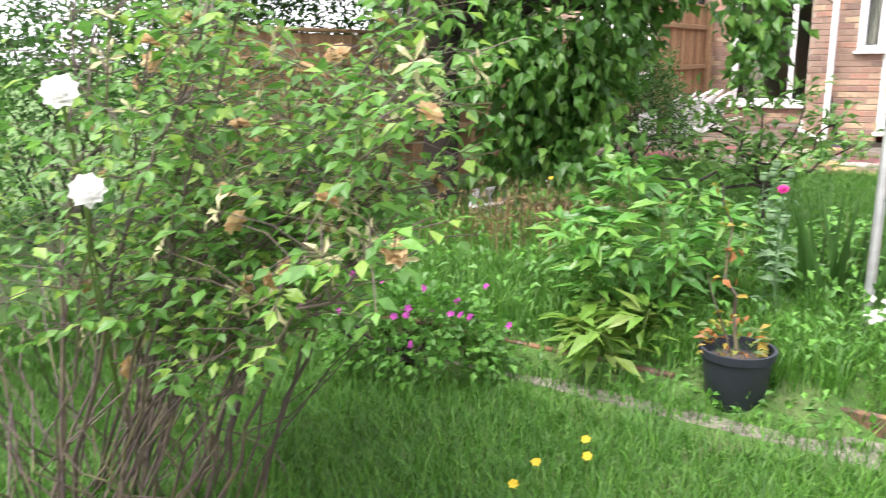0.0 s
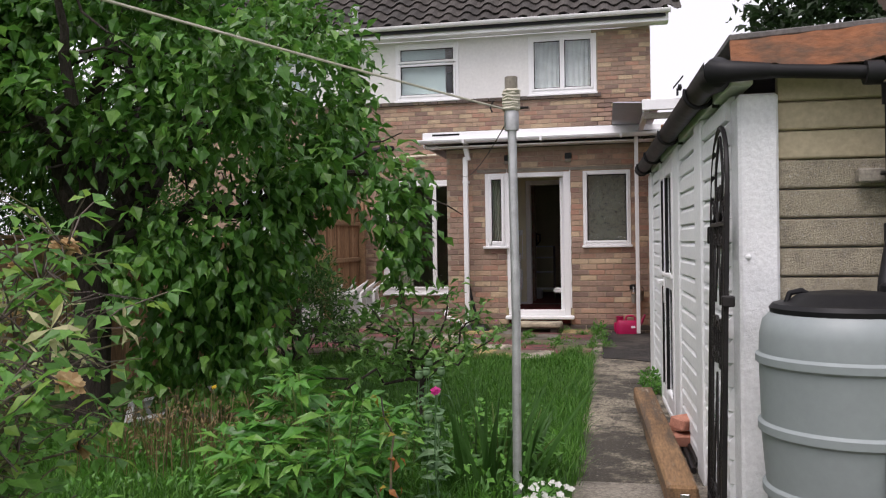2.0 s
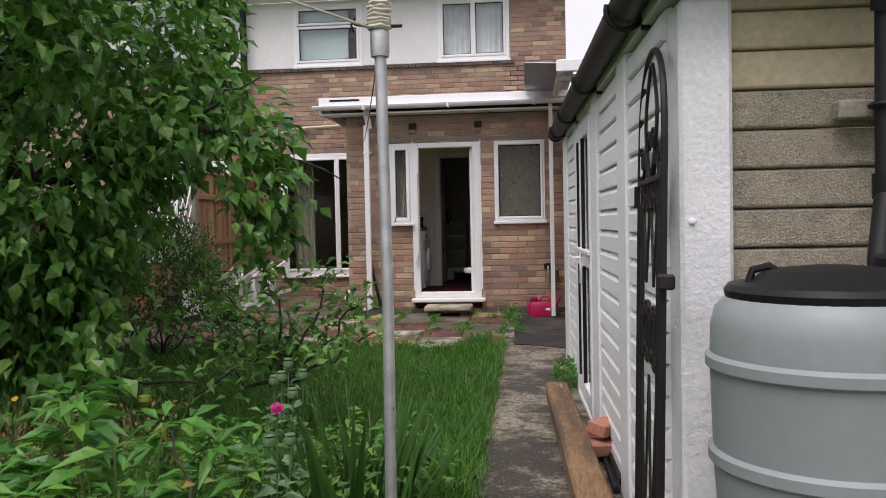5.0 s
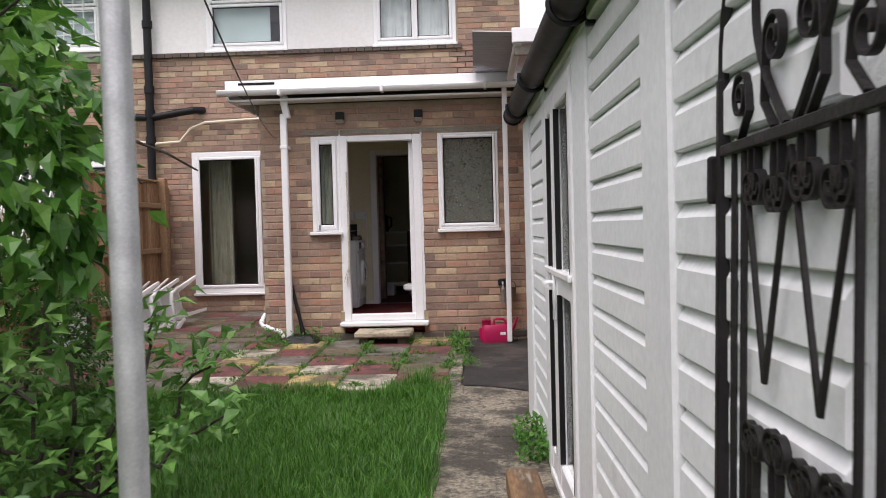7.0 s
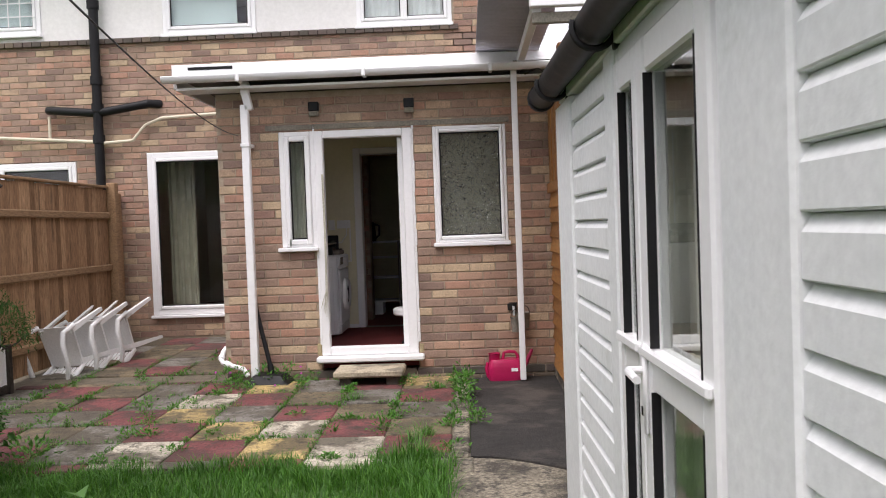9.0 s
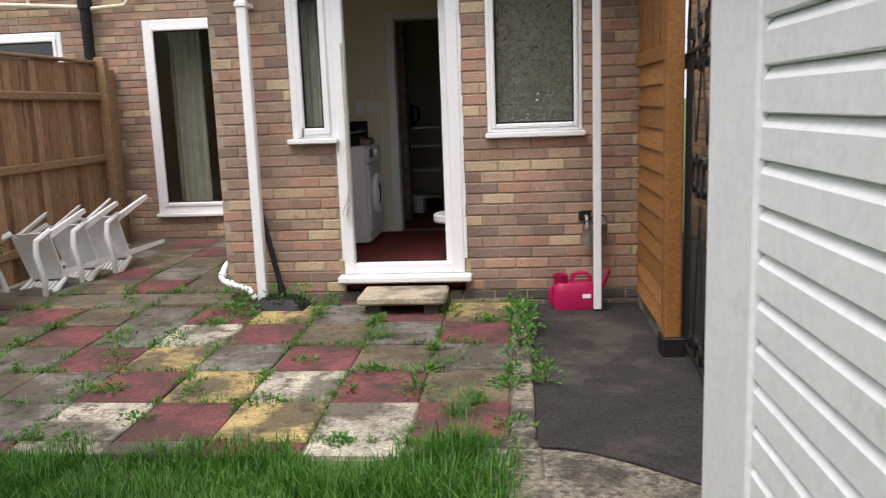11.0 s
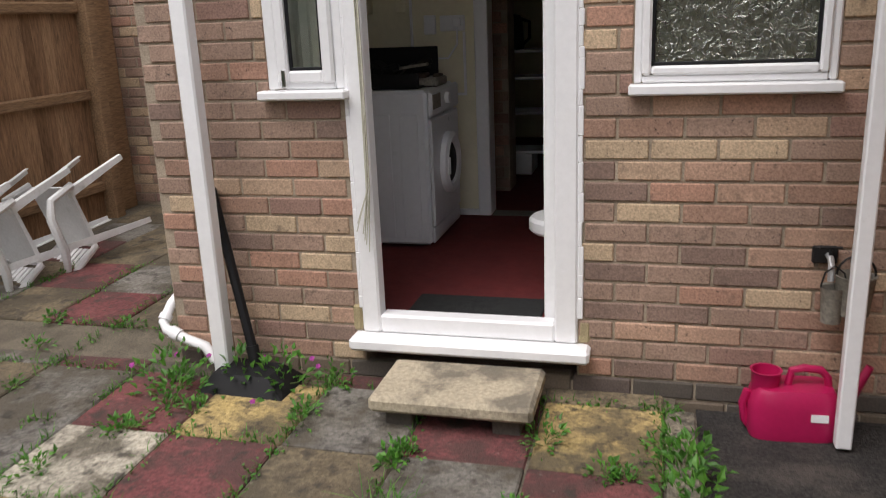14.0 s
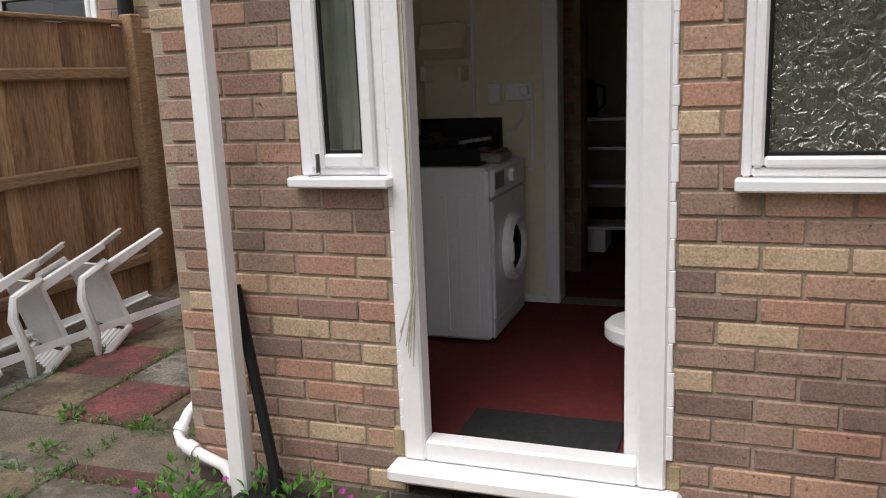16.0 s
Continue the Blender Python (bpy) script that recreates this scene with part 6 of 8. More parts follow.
# ---- water butt and neighbours ----
def water_butt(name, label, at, mat_, lid_mat):
    b = thing(name, label, "water butt", at)
    prof = [(0.235, 0.0), (0.255, 0.02), (0.275, 0.25), (0.290, 0.26), (0.290, 0.285), (0.277, 0.295), (0.292, 0.475), (0.304, 0.485), (0.304, 0.512), (0.292, 0.522), (0.298, 0.72), (0.310, 0.73), (0.310, 0.755), (0.298, 0.765), (0.296, 0.83), (0.285, 0.88), (0.25, 0.915), (0.245, 0.92)]
    part("barrel", Shape().lathe(prof, 48), mat_, b, smooth=True)
    lid = part("lid", Shape().lathe([(0.258, 0.905), (0.262, 0.925), (0.25, 0.94), (0.2, 0.945), (0.16, 0.975), (0.06, 0.985), (0.0, 0.985)], 40), lid_mat, b, smooth=True)
    part("lid_handle", Shape().tube([(-0.2, 0.02, 0.94), (-0.19, 0.02, 0.975), (-0.15, 0.02, 0.985), (-0.12, 0.02, 0.965)], 0.011, 8), lid_mat, lid, smooth=True)
    part("spout_collar", Shape().lathe([(0.055, 0.95), (0.055, 1.0), (0.045, 1.01)], 16, at=(0.17, 0.03, 0)), lid_mat, lid, smooth=True)
    part("tap_panel", Shape().box(0.03, 0.12, -0.305, -0.28, 0.30, 0.48, 0.01), M_DARKGREEN, b, "dark recessed panel for the tap")
    part("stand", Shape().lathe([(0.27, -0.14), (0.27, 0.0), (0.2, 0.0)], 24), M_BLACKPL, b)
    return b


water_butt("water_butt", "grey plastic water butt with a black lid fed by a downpipe", pose(0.855, 3.12, 0.305), M_BUTT, M_BLACKPL)
water_butt("water_butt", "dark green water butt with a black lid by the cream wall", pose(1.62, 3.14, 0.27), M_DARKGREEN, M_BLACKPL)

# ---- timber, bricks and stones along the path ----
bm_ = thing("timber_baulk", "two stacked weathered timber baulks lying beside the path", "timber")
m = Matrix.Translation((0.345, 3.66, 0.22)) @ Matrix.Rotation(radians(1.6), 4, "Z")
part("baulk", Shape().box(-0.055, 0.085, 0.06, 2.5, 0.0, 0.085, 0.01, m), M_SLEEPER, bm_)
part("baulk", Shape().box(-0.085, 0.05, 0.0, 2.42, 0.087, 0.19, 0.012, m), M_SLEEPER, bm_)
part("bolt_plate", Shape().box(-0.03, 0.01, -0.006, 0.0, 0.125, 0.155, 0.004, m).box(0.0, 0.03, 0.054, 0.06, 0.03, 0.065, 0.004, m), M_CHROME, bm_, "shiny bolt end")
for i, (px, py) in enumerate(((0.46, 4.55), (0.49, 4.6))):
    solid("iron_bar", Shape().tube([(px, py, 0.235 + 0.02 * i), (px - 0.01, py + 1.0, 0.235 + 0.02 * i)], 0.016, 8), M_IRON, "rusty dark bar lying beside the timber", "bar", smooth=True)
for i, (px, py, pz, rz, rx) in enumerate(((0.455, 5.05, 0.285, 24, 8), (0.43, 5.25, 0.285, -15, 0), (0.47, 5.1, 0.375, 55, 12))):
    b = thing("loose_brick", "pink clay brick in a small heap by the path", "brick", pose(px, py, pz, rx, 4, rz), group="heap of loose bricks")
    part("brick", Shape().box(-0.105, 0.105, -0.05, 0.05, -0.033, 0.033, 0.007), M_PINKBRICK, b)
solid("broken_brick", Shape().box(-0.09, 0.07, -0.05, 0.05, -0.03, 0.03, 0.012), M_PINKBRICK, "broken pink brick half sunk in the earth", "brick", at=pose(0.60, 2.98, 0.2, 5, 12, 30))
solid("stone", Shape().box(-0.1, 0.1, -0.06, 0.06, -0.03, 0.035, 0.02), M_CONCLIGHT, "flat pale stone at the shed's foot", "stone", at=pose(0.49, 3.05, 0.2, 6, -8, 50))
ed = thing("bed_edging", "old board edging along the front of the flower bed", "edging", kind="structure")
part("edging_board", Shape().box(-3.4, -0.95, 2.92, 2.95, 0.0, 0.165, 0.006), M_SLEEPER, ed)
part("edging_board", Shape().box(-0.93, -0.19, 2.96, 2.99, 0.0, 0.155, 0.006), M_SLEEPER, ed)


def passage_wall():
    """Red brick wall across the side passage, seen through the iron gate."""
    w = thing("wall_passage", "dark red brick wall across the side passage", "wall", kind="structure")
    part("mortar_bed", Shape().box(1.63, 1.8, 8.3, 14.2, 0.1, 2.6), M_MORTAR, w)
    r = Shape()
    for y, z, length, rng in brick_runs(8.3, 14.2, 0.24, 2.6, []):
        r.box(1.622, 1.66, y - length / 2, y + length / 2, z - BRICK_H / 2, z + BRICK_H / 2, 0.004)
    tagged(part("brickwork", r, M_BRICKJ, w), kind="stuff")


passage_wall()

# ---- plants ----
def leaf_arrays(base, aim, up, length, width, fold=0.25, curl=0.15):
    """Many leaves at once: each a folded diamond of four facets. base, aim, up: n x 3; length, width: n."""
    aim = aim / np.linalg.norm(aim, axis=1)[:, None]
    side = np.cross(aim, up)
    side /= np.linalg.norm(side, axis=1)[:, None] + 1e-9
    nor = np.cross(side, aim)
    L, W = length[:, None], width[:, None]
    mid = base + aim * L * 0.45
    left = mid + side * W * 0.5 + nor * W * fold
    right = mid - side * W * 0.5 + nor * W * fold
    tip = base + aim * L - nor * L * curl
    v = np.stack([base, left, tip, right, mid], axis=1).reshape(-1, 3)
    k = np.arange(len(base))[:, None] * 5
    f = np.concatenate([k + np.array([[0, 3, 4]]), k + np.array([[3, 2, 4]]), k + np.array([[2, 1, 4]]), k + np.array([[1, 0, 4]])], axis=1).reshape(-1, 3)
    return v, f


def array_mesh(name, v, f, mat_):
    me = bpy.data.meshes.new(name)
    me.from_pydata(v.tolist(), [], f.tolist())
    me.materials.append(mat_)
    return me


def rand_dirs(rs, n):
    d = rs.normal(size=(n, 3))
    return d / np.linalg.norm(d, axis=1)[:, None]


def leaf_mesh(name, rs, pts, aim, mat_, length, width, spread=0.5, fold=0.25, curl=0.15, lift=(0, 0, 1)):
    n = len(pts)
    aim = aim + rand_dirs(rs, n) * spread
    up = np.tile(np.array(lift, float), (n, 1)) + rand_dirs(rs, n) * 0.6
    ln = length * rs.uniform(0.65, 1.2, n)
    v, f = leaf_arrays(pts, aim, up, ln, ln * width * rs.uniform(0.85, 1.15, n), fold, curl)
    return array_mesh(name, v, f, mat_)


def blades(rs, pts, length, width, lean, mat_, name, droop=0.35):
    """Grass-like blades: a bent strip narrowing to a point."""
    n = len(pts)
    a = rs.uniform(0, 2 * np.pi, n)
    out = np.stack([np.cos(a), np.sin(a), np.zeros(n)], 1)
    side = np.stack([-np.sin(a), np.cos(a), np.zeros(n)], 1)
    L = (length * rs.uniform(0.5, 1.25, n))[:, None]
    k = (lean * rs.uniform(0.2, 1.3, n))[:, None]
    W = width * rs.uniform(0.7, 1.3, n)[:, None]
    upv = np.array([[0, 0, 1.0]])
    mid = pts + upv * L * 0.55 + out * L * k * 0.35
    tip = pts + upv * L * (1 - droop * k * 0.6) + out * L * k
    v = np.stack([pts - side * W / 2, pts + side * W / 2, mid + side * W * 0.42, mid - side * W * 0.42, tip], 1).reshape(-1, 3)
    b = np.arange(n)[:, None] * 5
    tri = np.concatenate([b + np.array([[0, 1, 2]]), b + np.array([[0, 2, 3]]), b + np.array([[3, 2, 4]])], 1).reshape(-1, 3)
    return array_mesh(name, v, tri, mat_)


def limb(s, a, b, r0, r1, rng, wob=0.08, n=8):
    a, b = Vector(a), Vector(b)
    d = (b - a).length
    pts = [a.lerp(b, i / n) + Vector((rng.uniform(-1, 1), rng.uniform(-1, 1), rng.uniform(-1, 1))) * wob * d * math.sin(math.pi * i / n) * 0.6 for i in range(n + 1)]
    s.tube(pts, r0, 8, r1)
    return pts


def fruit_tree():
    t = thing("fruit_tree", "large dark green fruit tree with drooping leafy branches", "tree")
    rng, rs = random.Random(31), np.random.RandomState(31)
    trunk = Shape()
    base = (-3.5, 5.0, 0.12)
    trunk.tube([base, (-3.5, 5.0, 0.4), (-3.47, 5.03, 1.0), (-3.45, 5.05, 1.55)], [0.19, 0.145, 0.125, 0.13], 12)
    part("trunk", trunk, M_BARK, t, smooth=True)
    fork = (-3.45, 5.05, 1.5)
    ends = [(-4.1, 4.6, 3.4), (-3.5, 5.6, 3.9), (-2.5, 5.6, 3.0), (-1.65, 5.7, 2.0), (-3.1, 4.2, 3.0), (-2.7, 6.6, 3.2), (-3.9, 6.4, 3.3), (-2.9, 5.0, 2.3)]
    twigs = Shape()
    for e in ends:
        s = Shape()
        pts = limb(s, fork, e, 0.075, 0.02, rng, 0.12)
        part("limb", s, M_BARK, t, smooth=True)
        for k in range(9):
            p = pts[rng.randint(3, 8)]
            q = Vector(p) + Vector((rng.uniform(-0.8, 0.8), rng.uniform(-0.8, 0.8), rng.uniform(-0.5, 0.5)))
            limb(twigs, p, q, 0.012, 0.004, rng, 0.15, 5)
    tagged(part("twig", twigs, M_BARK, t), kind="stuff")
    # clumps of leaves on an uneven crown
    c, rad = np.array([-3.2, 5.85, 2.45]), np.array([1.66, 1.5, 1.9])
    cl = []
    tries = rand_dirs(rs, 1600)
    for d in tries:
        k = rs.uniform(0.45, 1.0) ** 0.5
        n1 = noise.noise(Vector(d * 1.9)) * 0.28 + noise.noise(Vector(d * 4.5)) * 0.16
        p = c + d * rad * (k + n1)
        if p[2] > 2.3 and p[0] > -1.55 - 0.5 * (p[2] - 2.2) - 0.9 * max(0.0, p[2] - 3.2):
            continue
        if p[0] > (-1.42 if p[2] > 1.9 else -1.62) - 0.47 * (p[1] - 5.35):
            continue
        edge = -2.07 - (p[1] - 5.5) * 0.375
        if p[2] < 1.7 and p[1] > 5.1 and edge - 0.1 < p[0] < edge + 0.6:
            continue
        low = 0.6 + 0.8 * max(0.0, (p[0] + 2.9)) + 0.8 * max(0.0, p[1] - 5.6) + 0.35 * noise.noise(Vector((p[0] * 2, p[1] * 2, 3)))
        if p[2] < low or p[0] < -4.9 or (p[0] < -2.95 and p[2] < 2.1) or noise.noise(Vector(p * 1.5)) < -0.09:
            continue
        cl.append(p)
    for j in range(16):
        cl.append(np.array([-1.40 + rs.normal() * 0.05, 5.40 + rs.normal() * 0.06, 1.32 + rs.rand() * 0.75]))
    for j in range(60):
        cl.append(np.array([-2.72 + rs.normal() * 0.28, 5.15 + rs.normal() * 0.25, 0.4 + rs.rand() * 1.3]))
    for j in range(170):
        cl.append(np.array([-4.9, 4.5, 3.1]) + rand_dirs(rs, 1)[0] * np.array([1.3, 1.1, 1.2]) * rs.uniform(0.4, 1) ** 0.5)
    cl = np.array(cl)
    pts, aims = [], []
    for p in cl:
        n = rs.randint(20, 34)
        off = rs.normal(size=(n, 3)) * np.array([0.095, 0.095, 0.105])
        pts.append(p + off)
        aims.append(np.tile((p - c) / rad * 0.5 + np.array([0, 0, -0.5]), (n, 1)) + off * 2.0)
    pts, aims = np.concatenate(pts), np.concatenate(aims)
    tagged(part("crown", leaf_mesh("crown", rs, pts, aims, M_LEAF, 0.11, 0.64, 0.8, 0.2, 0.16), None, t), kind="stuff")


fruit_tree()


def bushy(name, label, at, radius, n, mat_, leaf, width, seed, category="shrub", stems=10, flat=0.8, stem_mat=None):
    b = thing(name, label, category)
    rng, rs = random.Random(seed), np.random.RandomState(seed)
    s = Shape()
    g = Vector(at)
    for i in range(stems):
        d = Vector((rng.uniform(-1, 1) * radius[0], rng.uniform(-1, 1) * radius[1], rng.uniform(0.6, 1.7) * radius[2]))
        limb(s, g, g + d * 0.85, 0.012, 0.003, rng, 0.12, 5)
    tagged(part("stem", s, stem_mat or M_BARK, b), kind="stuff")
    d = rand_dirs(rs, n)
    d[:, 2] = np.abs(d[:, 2]) * 2 - 1 + 0.3 * rs.rand(n)
    k = rs.uniform(0.3, 1.0, n)[:, None] ** 0.45
    bump = np.array([noise.noise(Vector(q * 2.2)) for q in d])[:, None] * 0.3
    p = np.array(at) + np.array([0, 0, radius[2]]) + d * np.array(radius) * (k + bump)
    p[:, 2] = np.maximum(p[:, 2], at[2] + 0.02)
    tagged(part("foliage", leaf_mesh("foliage", rs, p, d * flat + np.array([0, 0, 0.1]), mat_, leaf, width, 0.7), None, b), kind="stuff")
    return b


bushy("shrub", "dense rounded dark green shrub by the fence", (-3.35, 8.3, 0.2), (0.72, 0.85, 0.62), 6500, M_SHRUB, 0.055, 0.5, 41)
bushy("shrub", "tall dark hedge shrub beyond the fence", (-5.7, 3.2, 0.08), (1.0, 1.9, 2.1), 27000, M_SHRUB, 0.085, 0.45, 44)
bushy("shrub", "tall dark hedge shrub beyond the fence", (-5.3, 0.6, 0.08), (0.9, 1.5, 1.5), 18000, M_SHRUB, 0.075, 0.45, 46)
bushy("shrub", "tall dark hedge shrub beyond the fence", (-5.7, 6.6, 0.08), (1.0, 1.9, 2.0), 24000, M_SHRUB, 0.085, 0.45, 48)
bushy("shrub", "tall dark hedge shrub beyond the fence", (-6.1, 9.2, 0.08), (1.0, 1.7, 1.35), 17000, M_SHRUB, 0.085, 0.45, 49)
bushy("shrub", "dark evergreen shrub against the fence", (-3.6, 2.5, 0.08), (0.55, 1.1, 0.95), 5200, M_SHRUB, 0.05, 0.35, 42)
bushy("shrub", "tall pale-leaved shrub behind the rose", (-3.3, 1.2, 0.08), (0.5, 0.6, 0.85), 2600, M_ROSE, 0.05, 0.45, 43)
bushy("planter_plant", "feathery green plant spilling over the planter", (-4.02, 10.9, 0.62), (0.28, 0.4, 0.22), 1800, M_SHRUB, 0.04, 0.3, 45, "plant", 6)


def star(v, f, c, nrm, r, n, rs, width=0.35):
    """Petals round a point, added to the lists."""
    nrm = Vector(nrm).normalized()
    u = nrm.orthogonal().normalized()
    w = nrm.cross(u)
    a0 = rs.uniform(0, 6)
    for i in range(n):
        a = a0 + 2 * math.pi * i / n
        d = u * math.cos(a) + w * math.sin(a)
        e = u * -math.sin(a) + w * math.cos(a)
        b = len(v)
        q = Vector(c)
        v += [tuple(q), tuple(q + d * r * 0.55 + e * r * width + nrm * r * 0.22), tuple(q + d * r + nrm * r * rs.uniform(-0.1, 0.35)), tuple(q + d * r * 0.55 - e * r * width + nrm * r * 0.22)]
        f.append((b, b + 1, b + 2, b + 3))


def blooms(name, parent, pts, nrm, r, n, mat_, seed, rings=1, width=0.35, label=""):
    rs = random.Random(seed)
    for p, q in zip(pts, nrm):
        s = Shape()
        for k in range(rings):
            star(s.v, s.f, Vector(p) + Vector(q) * 0.006 * k, q, r * (1 - 0.22 * k), n, rs, width)
        part(name, s, mat_, parent, label)


def rose_bush():
    b = thing("rose_bush", "tall leggy rose bush with faded brown blooms", "rose bush")
    rng, rs = random.Random(51), np.random.RandomState(51)
    roots = [(-2.05, 1.25, 0.07), (-1.85, 1.15, 0.07), (-2.2, 1.45, 0.07), (-1.75, 1.35, 0.07), (-1.95, 1.05, 0.07)]
    tips, lv, la, dead = [], [], [], []
    fine = Shape()
    for i in range(46):
        r = Vector(roots[i % 5]) + Vector((rng.uniform(-0.1, 0.1), rng.uniform(-0.1, 0.1), 0))
        a = rng.uniform(-0.35, 2.0)
        reach, high = rng.uniform(0.35, 1.3), rng.uniform(1.15, 1.75)
        e = r + Vector((math.cos(a) * reach, math.sin(a) * reach * 0.7, high - 0.35 * reach))
        while e.x > -0.68 * e.y and reach > 0.1:
            reach *= 0.85
            e = r + Vector((math.cos(a) * reach, math.sin(a) * reach * 0.7, high - 0.35 * reach))
        top = r.lerp(e, 0.55) + Vector((0, 0, 0.22 * reach + 0.05))
        pts = []
        for k in range(13):
            u = k / 12
            p = r * (1 - u) ** 2 + top * 2 * u * (1 - u) + e * u * u
            pts.append(p + Vector((rng.uniform(-1, 1), rng.uniform(-1, 1), rng.uniform(-1, 1))) * 0.018)
        cane = Shape().tube(pts, rng.uniform(0.0035, 0.0075), 7, 0.0025)
        part("cane", cane, M_CANE, b, smooth=True)
        for k in range(5, 13):
            for q in range(5):
                side = Vector((rng.uniform(-1, 1), rng.uniform(-1, 1), rng.uniform(-0.3, 0.8)))
                o = pts[k] + side * 0.16
                fine.tube([pts[k], pts[k].lerp(o, 0.5) + Vector((0, 0, 0.02)), o], 0.0022, 4, 0.0012)
                dirn = (o - pts[k]).normalized()
                if o.z < 0.55 and rng.random() < 0.75:
                    continue
                if rng.random() < 0.8:
                    for j in range(5):
                        lv.append(o - dirn * 0.045 * (j // 2))
                        sd = dirn.cross(Vector((0, 0, 1)))
                        la.append(dirn * (1.0 if j == 0 else 0.35) + sd * (0 if j == 0 else (1 if j % 2 else -1)) + Vector((0, 0, -0.45)))
                else:
                    dead.append((o, dirn))
        tips.append((pts[-1], (pts[-1] - pts[-2]).normalized()))
    for i in range(60):
        r = Vector(roots[i % 5]) + Vector((rng.uniform(-0.3, 0.25), rng.uniform(-0.25, 0.3), 0))
        e = r + Vector((rng.uniform(-0.5, 0.5), rng.uniform(-0.4, 0.4), rng.uniform(0.35, 0.9)))
        limb(fine, r, e, 0.004, 0.0015, rng, 0.15, 5)
    tagged(part("twig", fine, M_CANE, b), kind="stuff")
    P, A = np.array([tuple(p) for p in lv]), np.array([tuple(p) for p in la])
    tagged(part("foliage", leaf_mesh("foliage", rs, P, A, M_ROSE, 0.046, 0.56, 0.25, 0.12, 0.12), None, b), kind="stuff")
    f1 = [(p, d + Vector((0, 0, 0.4))) for p, d in tips] + [(p, d) for p, d in dead[:70]]
    half = f1[::2] + dead[70:110]
    blooms("calyx", b, [p for p, d in half], [d for p, d in half], 0.05, 5, M_CALYX, 3, 1, 0.13, "pale star-shaped spent bloom")
    half = f1[1::2]
    blooms("faded_bloom", b, [p for p, d in half], [d for p, d in half], 0.032, 7, M_FADED, 4, 3, 0.45, "shrivelled brown rose bloom")
    w = [(-1.42, 0.84, 1.30), (-1.40, 0.86, 1.12)]
    st = Shape()
    for p in w:
        st.tube([(-1.9, 1.2, 0.4), (-1.65, 1.0, p[2] - 0.2), p], 0.004, 5)
    part("flower_stem", st, M_STEM, b)
    blooms("white_rose", b, w, [(0.7, -0.6, 0.4)] * 2, 0.036, 9, M_WHITEFL, 5, 4, 0.5, "open white rose bloom")


rose_bush()


def whorled(name, label, at, radius, height, stems, leaves, size, width, mat_, seed, category="plant"):
    """Upright stems with long leaflets spread in tiers, as a peony has."""
    b = thing(name, label, category)
    rng, rs = random.Random(seed), np.random.RandomState(seed)
    lv, la, s = [], [], Shape()
    for i in range(stems):
        a, k = rng.uniform(0, 6.28), math.sqrt(rng.random())
        foot = Vector(at) + Vector((math.cos(a) * radius * k * 0.45, math.sin(a) * radius * k * 0.45, 0))
        top = Vector(at) + Vector((math.cos(a) * radius * k, math.sin(a) * radius * k, height * (1.05 - 0.45 * k * k) * rng.uniform(0.75, 1.1)))
        s.tube([foot, foot.lerp(top, 0.5) + Vector((0, 0, 0.05)), top], 0.005, 5, 0.003)
        for t in (0.45, 0.7, 0.88, 1.0):
            p = foot.lerp(top, t)
            for j in range(leaves):
                q = rng.uniform(0, 6.28)
                d = Vector((math.cos(q), math.sin(q), rng.uniform(-0.25, 0.45)))
                lv.append(p + d * 0.03)
                la.append(d)
    tagged(part("stem", s, M_STEM, b), kind="stuff")
    P, A = np.array([tuple(p) for p in lv]), np.array([tuple(p) for p in la])
    tagged(part("foliage", leaf_mesh("foliage", rs, P, A, mat_, size, width, 0.25, 0.14, 0.22), None, b), kind="stuff")
    return b


whorled("peony", "leafy green peony clump past flowering in the bed", (-1.25, 3.45, 0.17), 0.44, 0.68, 34, 6, 0.135, 0.30, M_PEONY, 61)
whorled("peony", "low yellow-green peony shoot at the bed's edge", (-1.17, 3.02, 0.14), 0.26, 0.24, 9, 6, 0.16, 0.30, leafy("young_peony_leaf", [(0.13, 0.27, 0.035), (0.16, 0.30, 0.045), (0.20, 0.30, 0.06)]), 62)
whorled("weedy_plant", "tangled leafy bed plants behind the peony", (-1.05, 4.25, 0.18), 0.48, 0.42, 20, 5, 0.075, 0.40, M_WEED, 63)
whorled("weedy_plant", "leafy perennial in the flower bed", (-1.95, 4.3, 0.18), 0.4, 0.36, 14, 5, 0.09, 0.25, M_PEONY, 64)
whorled("weedy_plant", "leafy perennial beside the clothes pole", (-0.55, 4.35, 0.18), 0.35, 0.42, 16, 5, 0.07, 0.35, M_WEED, 65)


def geranium():
    b = bushy("geranium", "hardy geranium with small magenta flowers", (-1.98, 2.62, 0.09), (0.46, 0.32, 0.17), 1500, M_WEED, 0.045, 0.75, 71, "plant", 14)
    rng = random.Random(72)
    pts = [(-1.98 + rng.uniform(-0.5, 0.5), 2.55 + rng.uniform(-0.35, 0.25), 0.26 + rng.uniform(0.0, 0.25)) for i in range(30)]
    blooms("flower", b, pts, [(rng.uniform(-0.3, 0.6), -0.8, rng.uniform(0.2, 0.9)) for p in pts], 0.017, 5, M_PINKFL, 73, 1, 0.42, "small magenta flower")
    s = Shape()
    for p in pts:
        s.tube([(p[0] * 0.8 - 0.4, 2.62, 0.1), (p[0], p[1] + 0.03, p[2] - 0.05), p], 0.0015, 4)
    tagged(part("flower_stem", s, M_STEM, b), kind="stuff")


geranium()


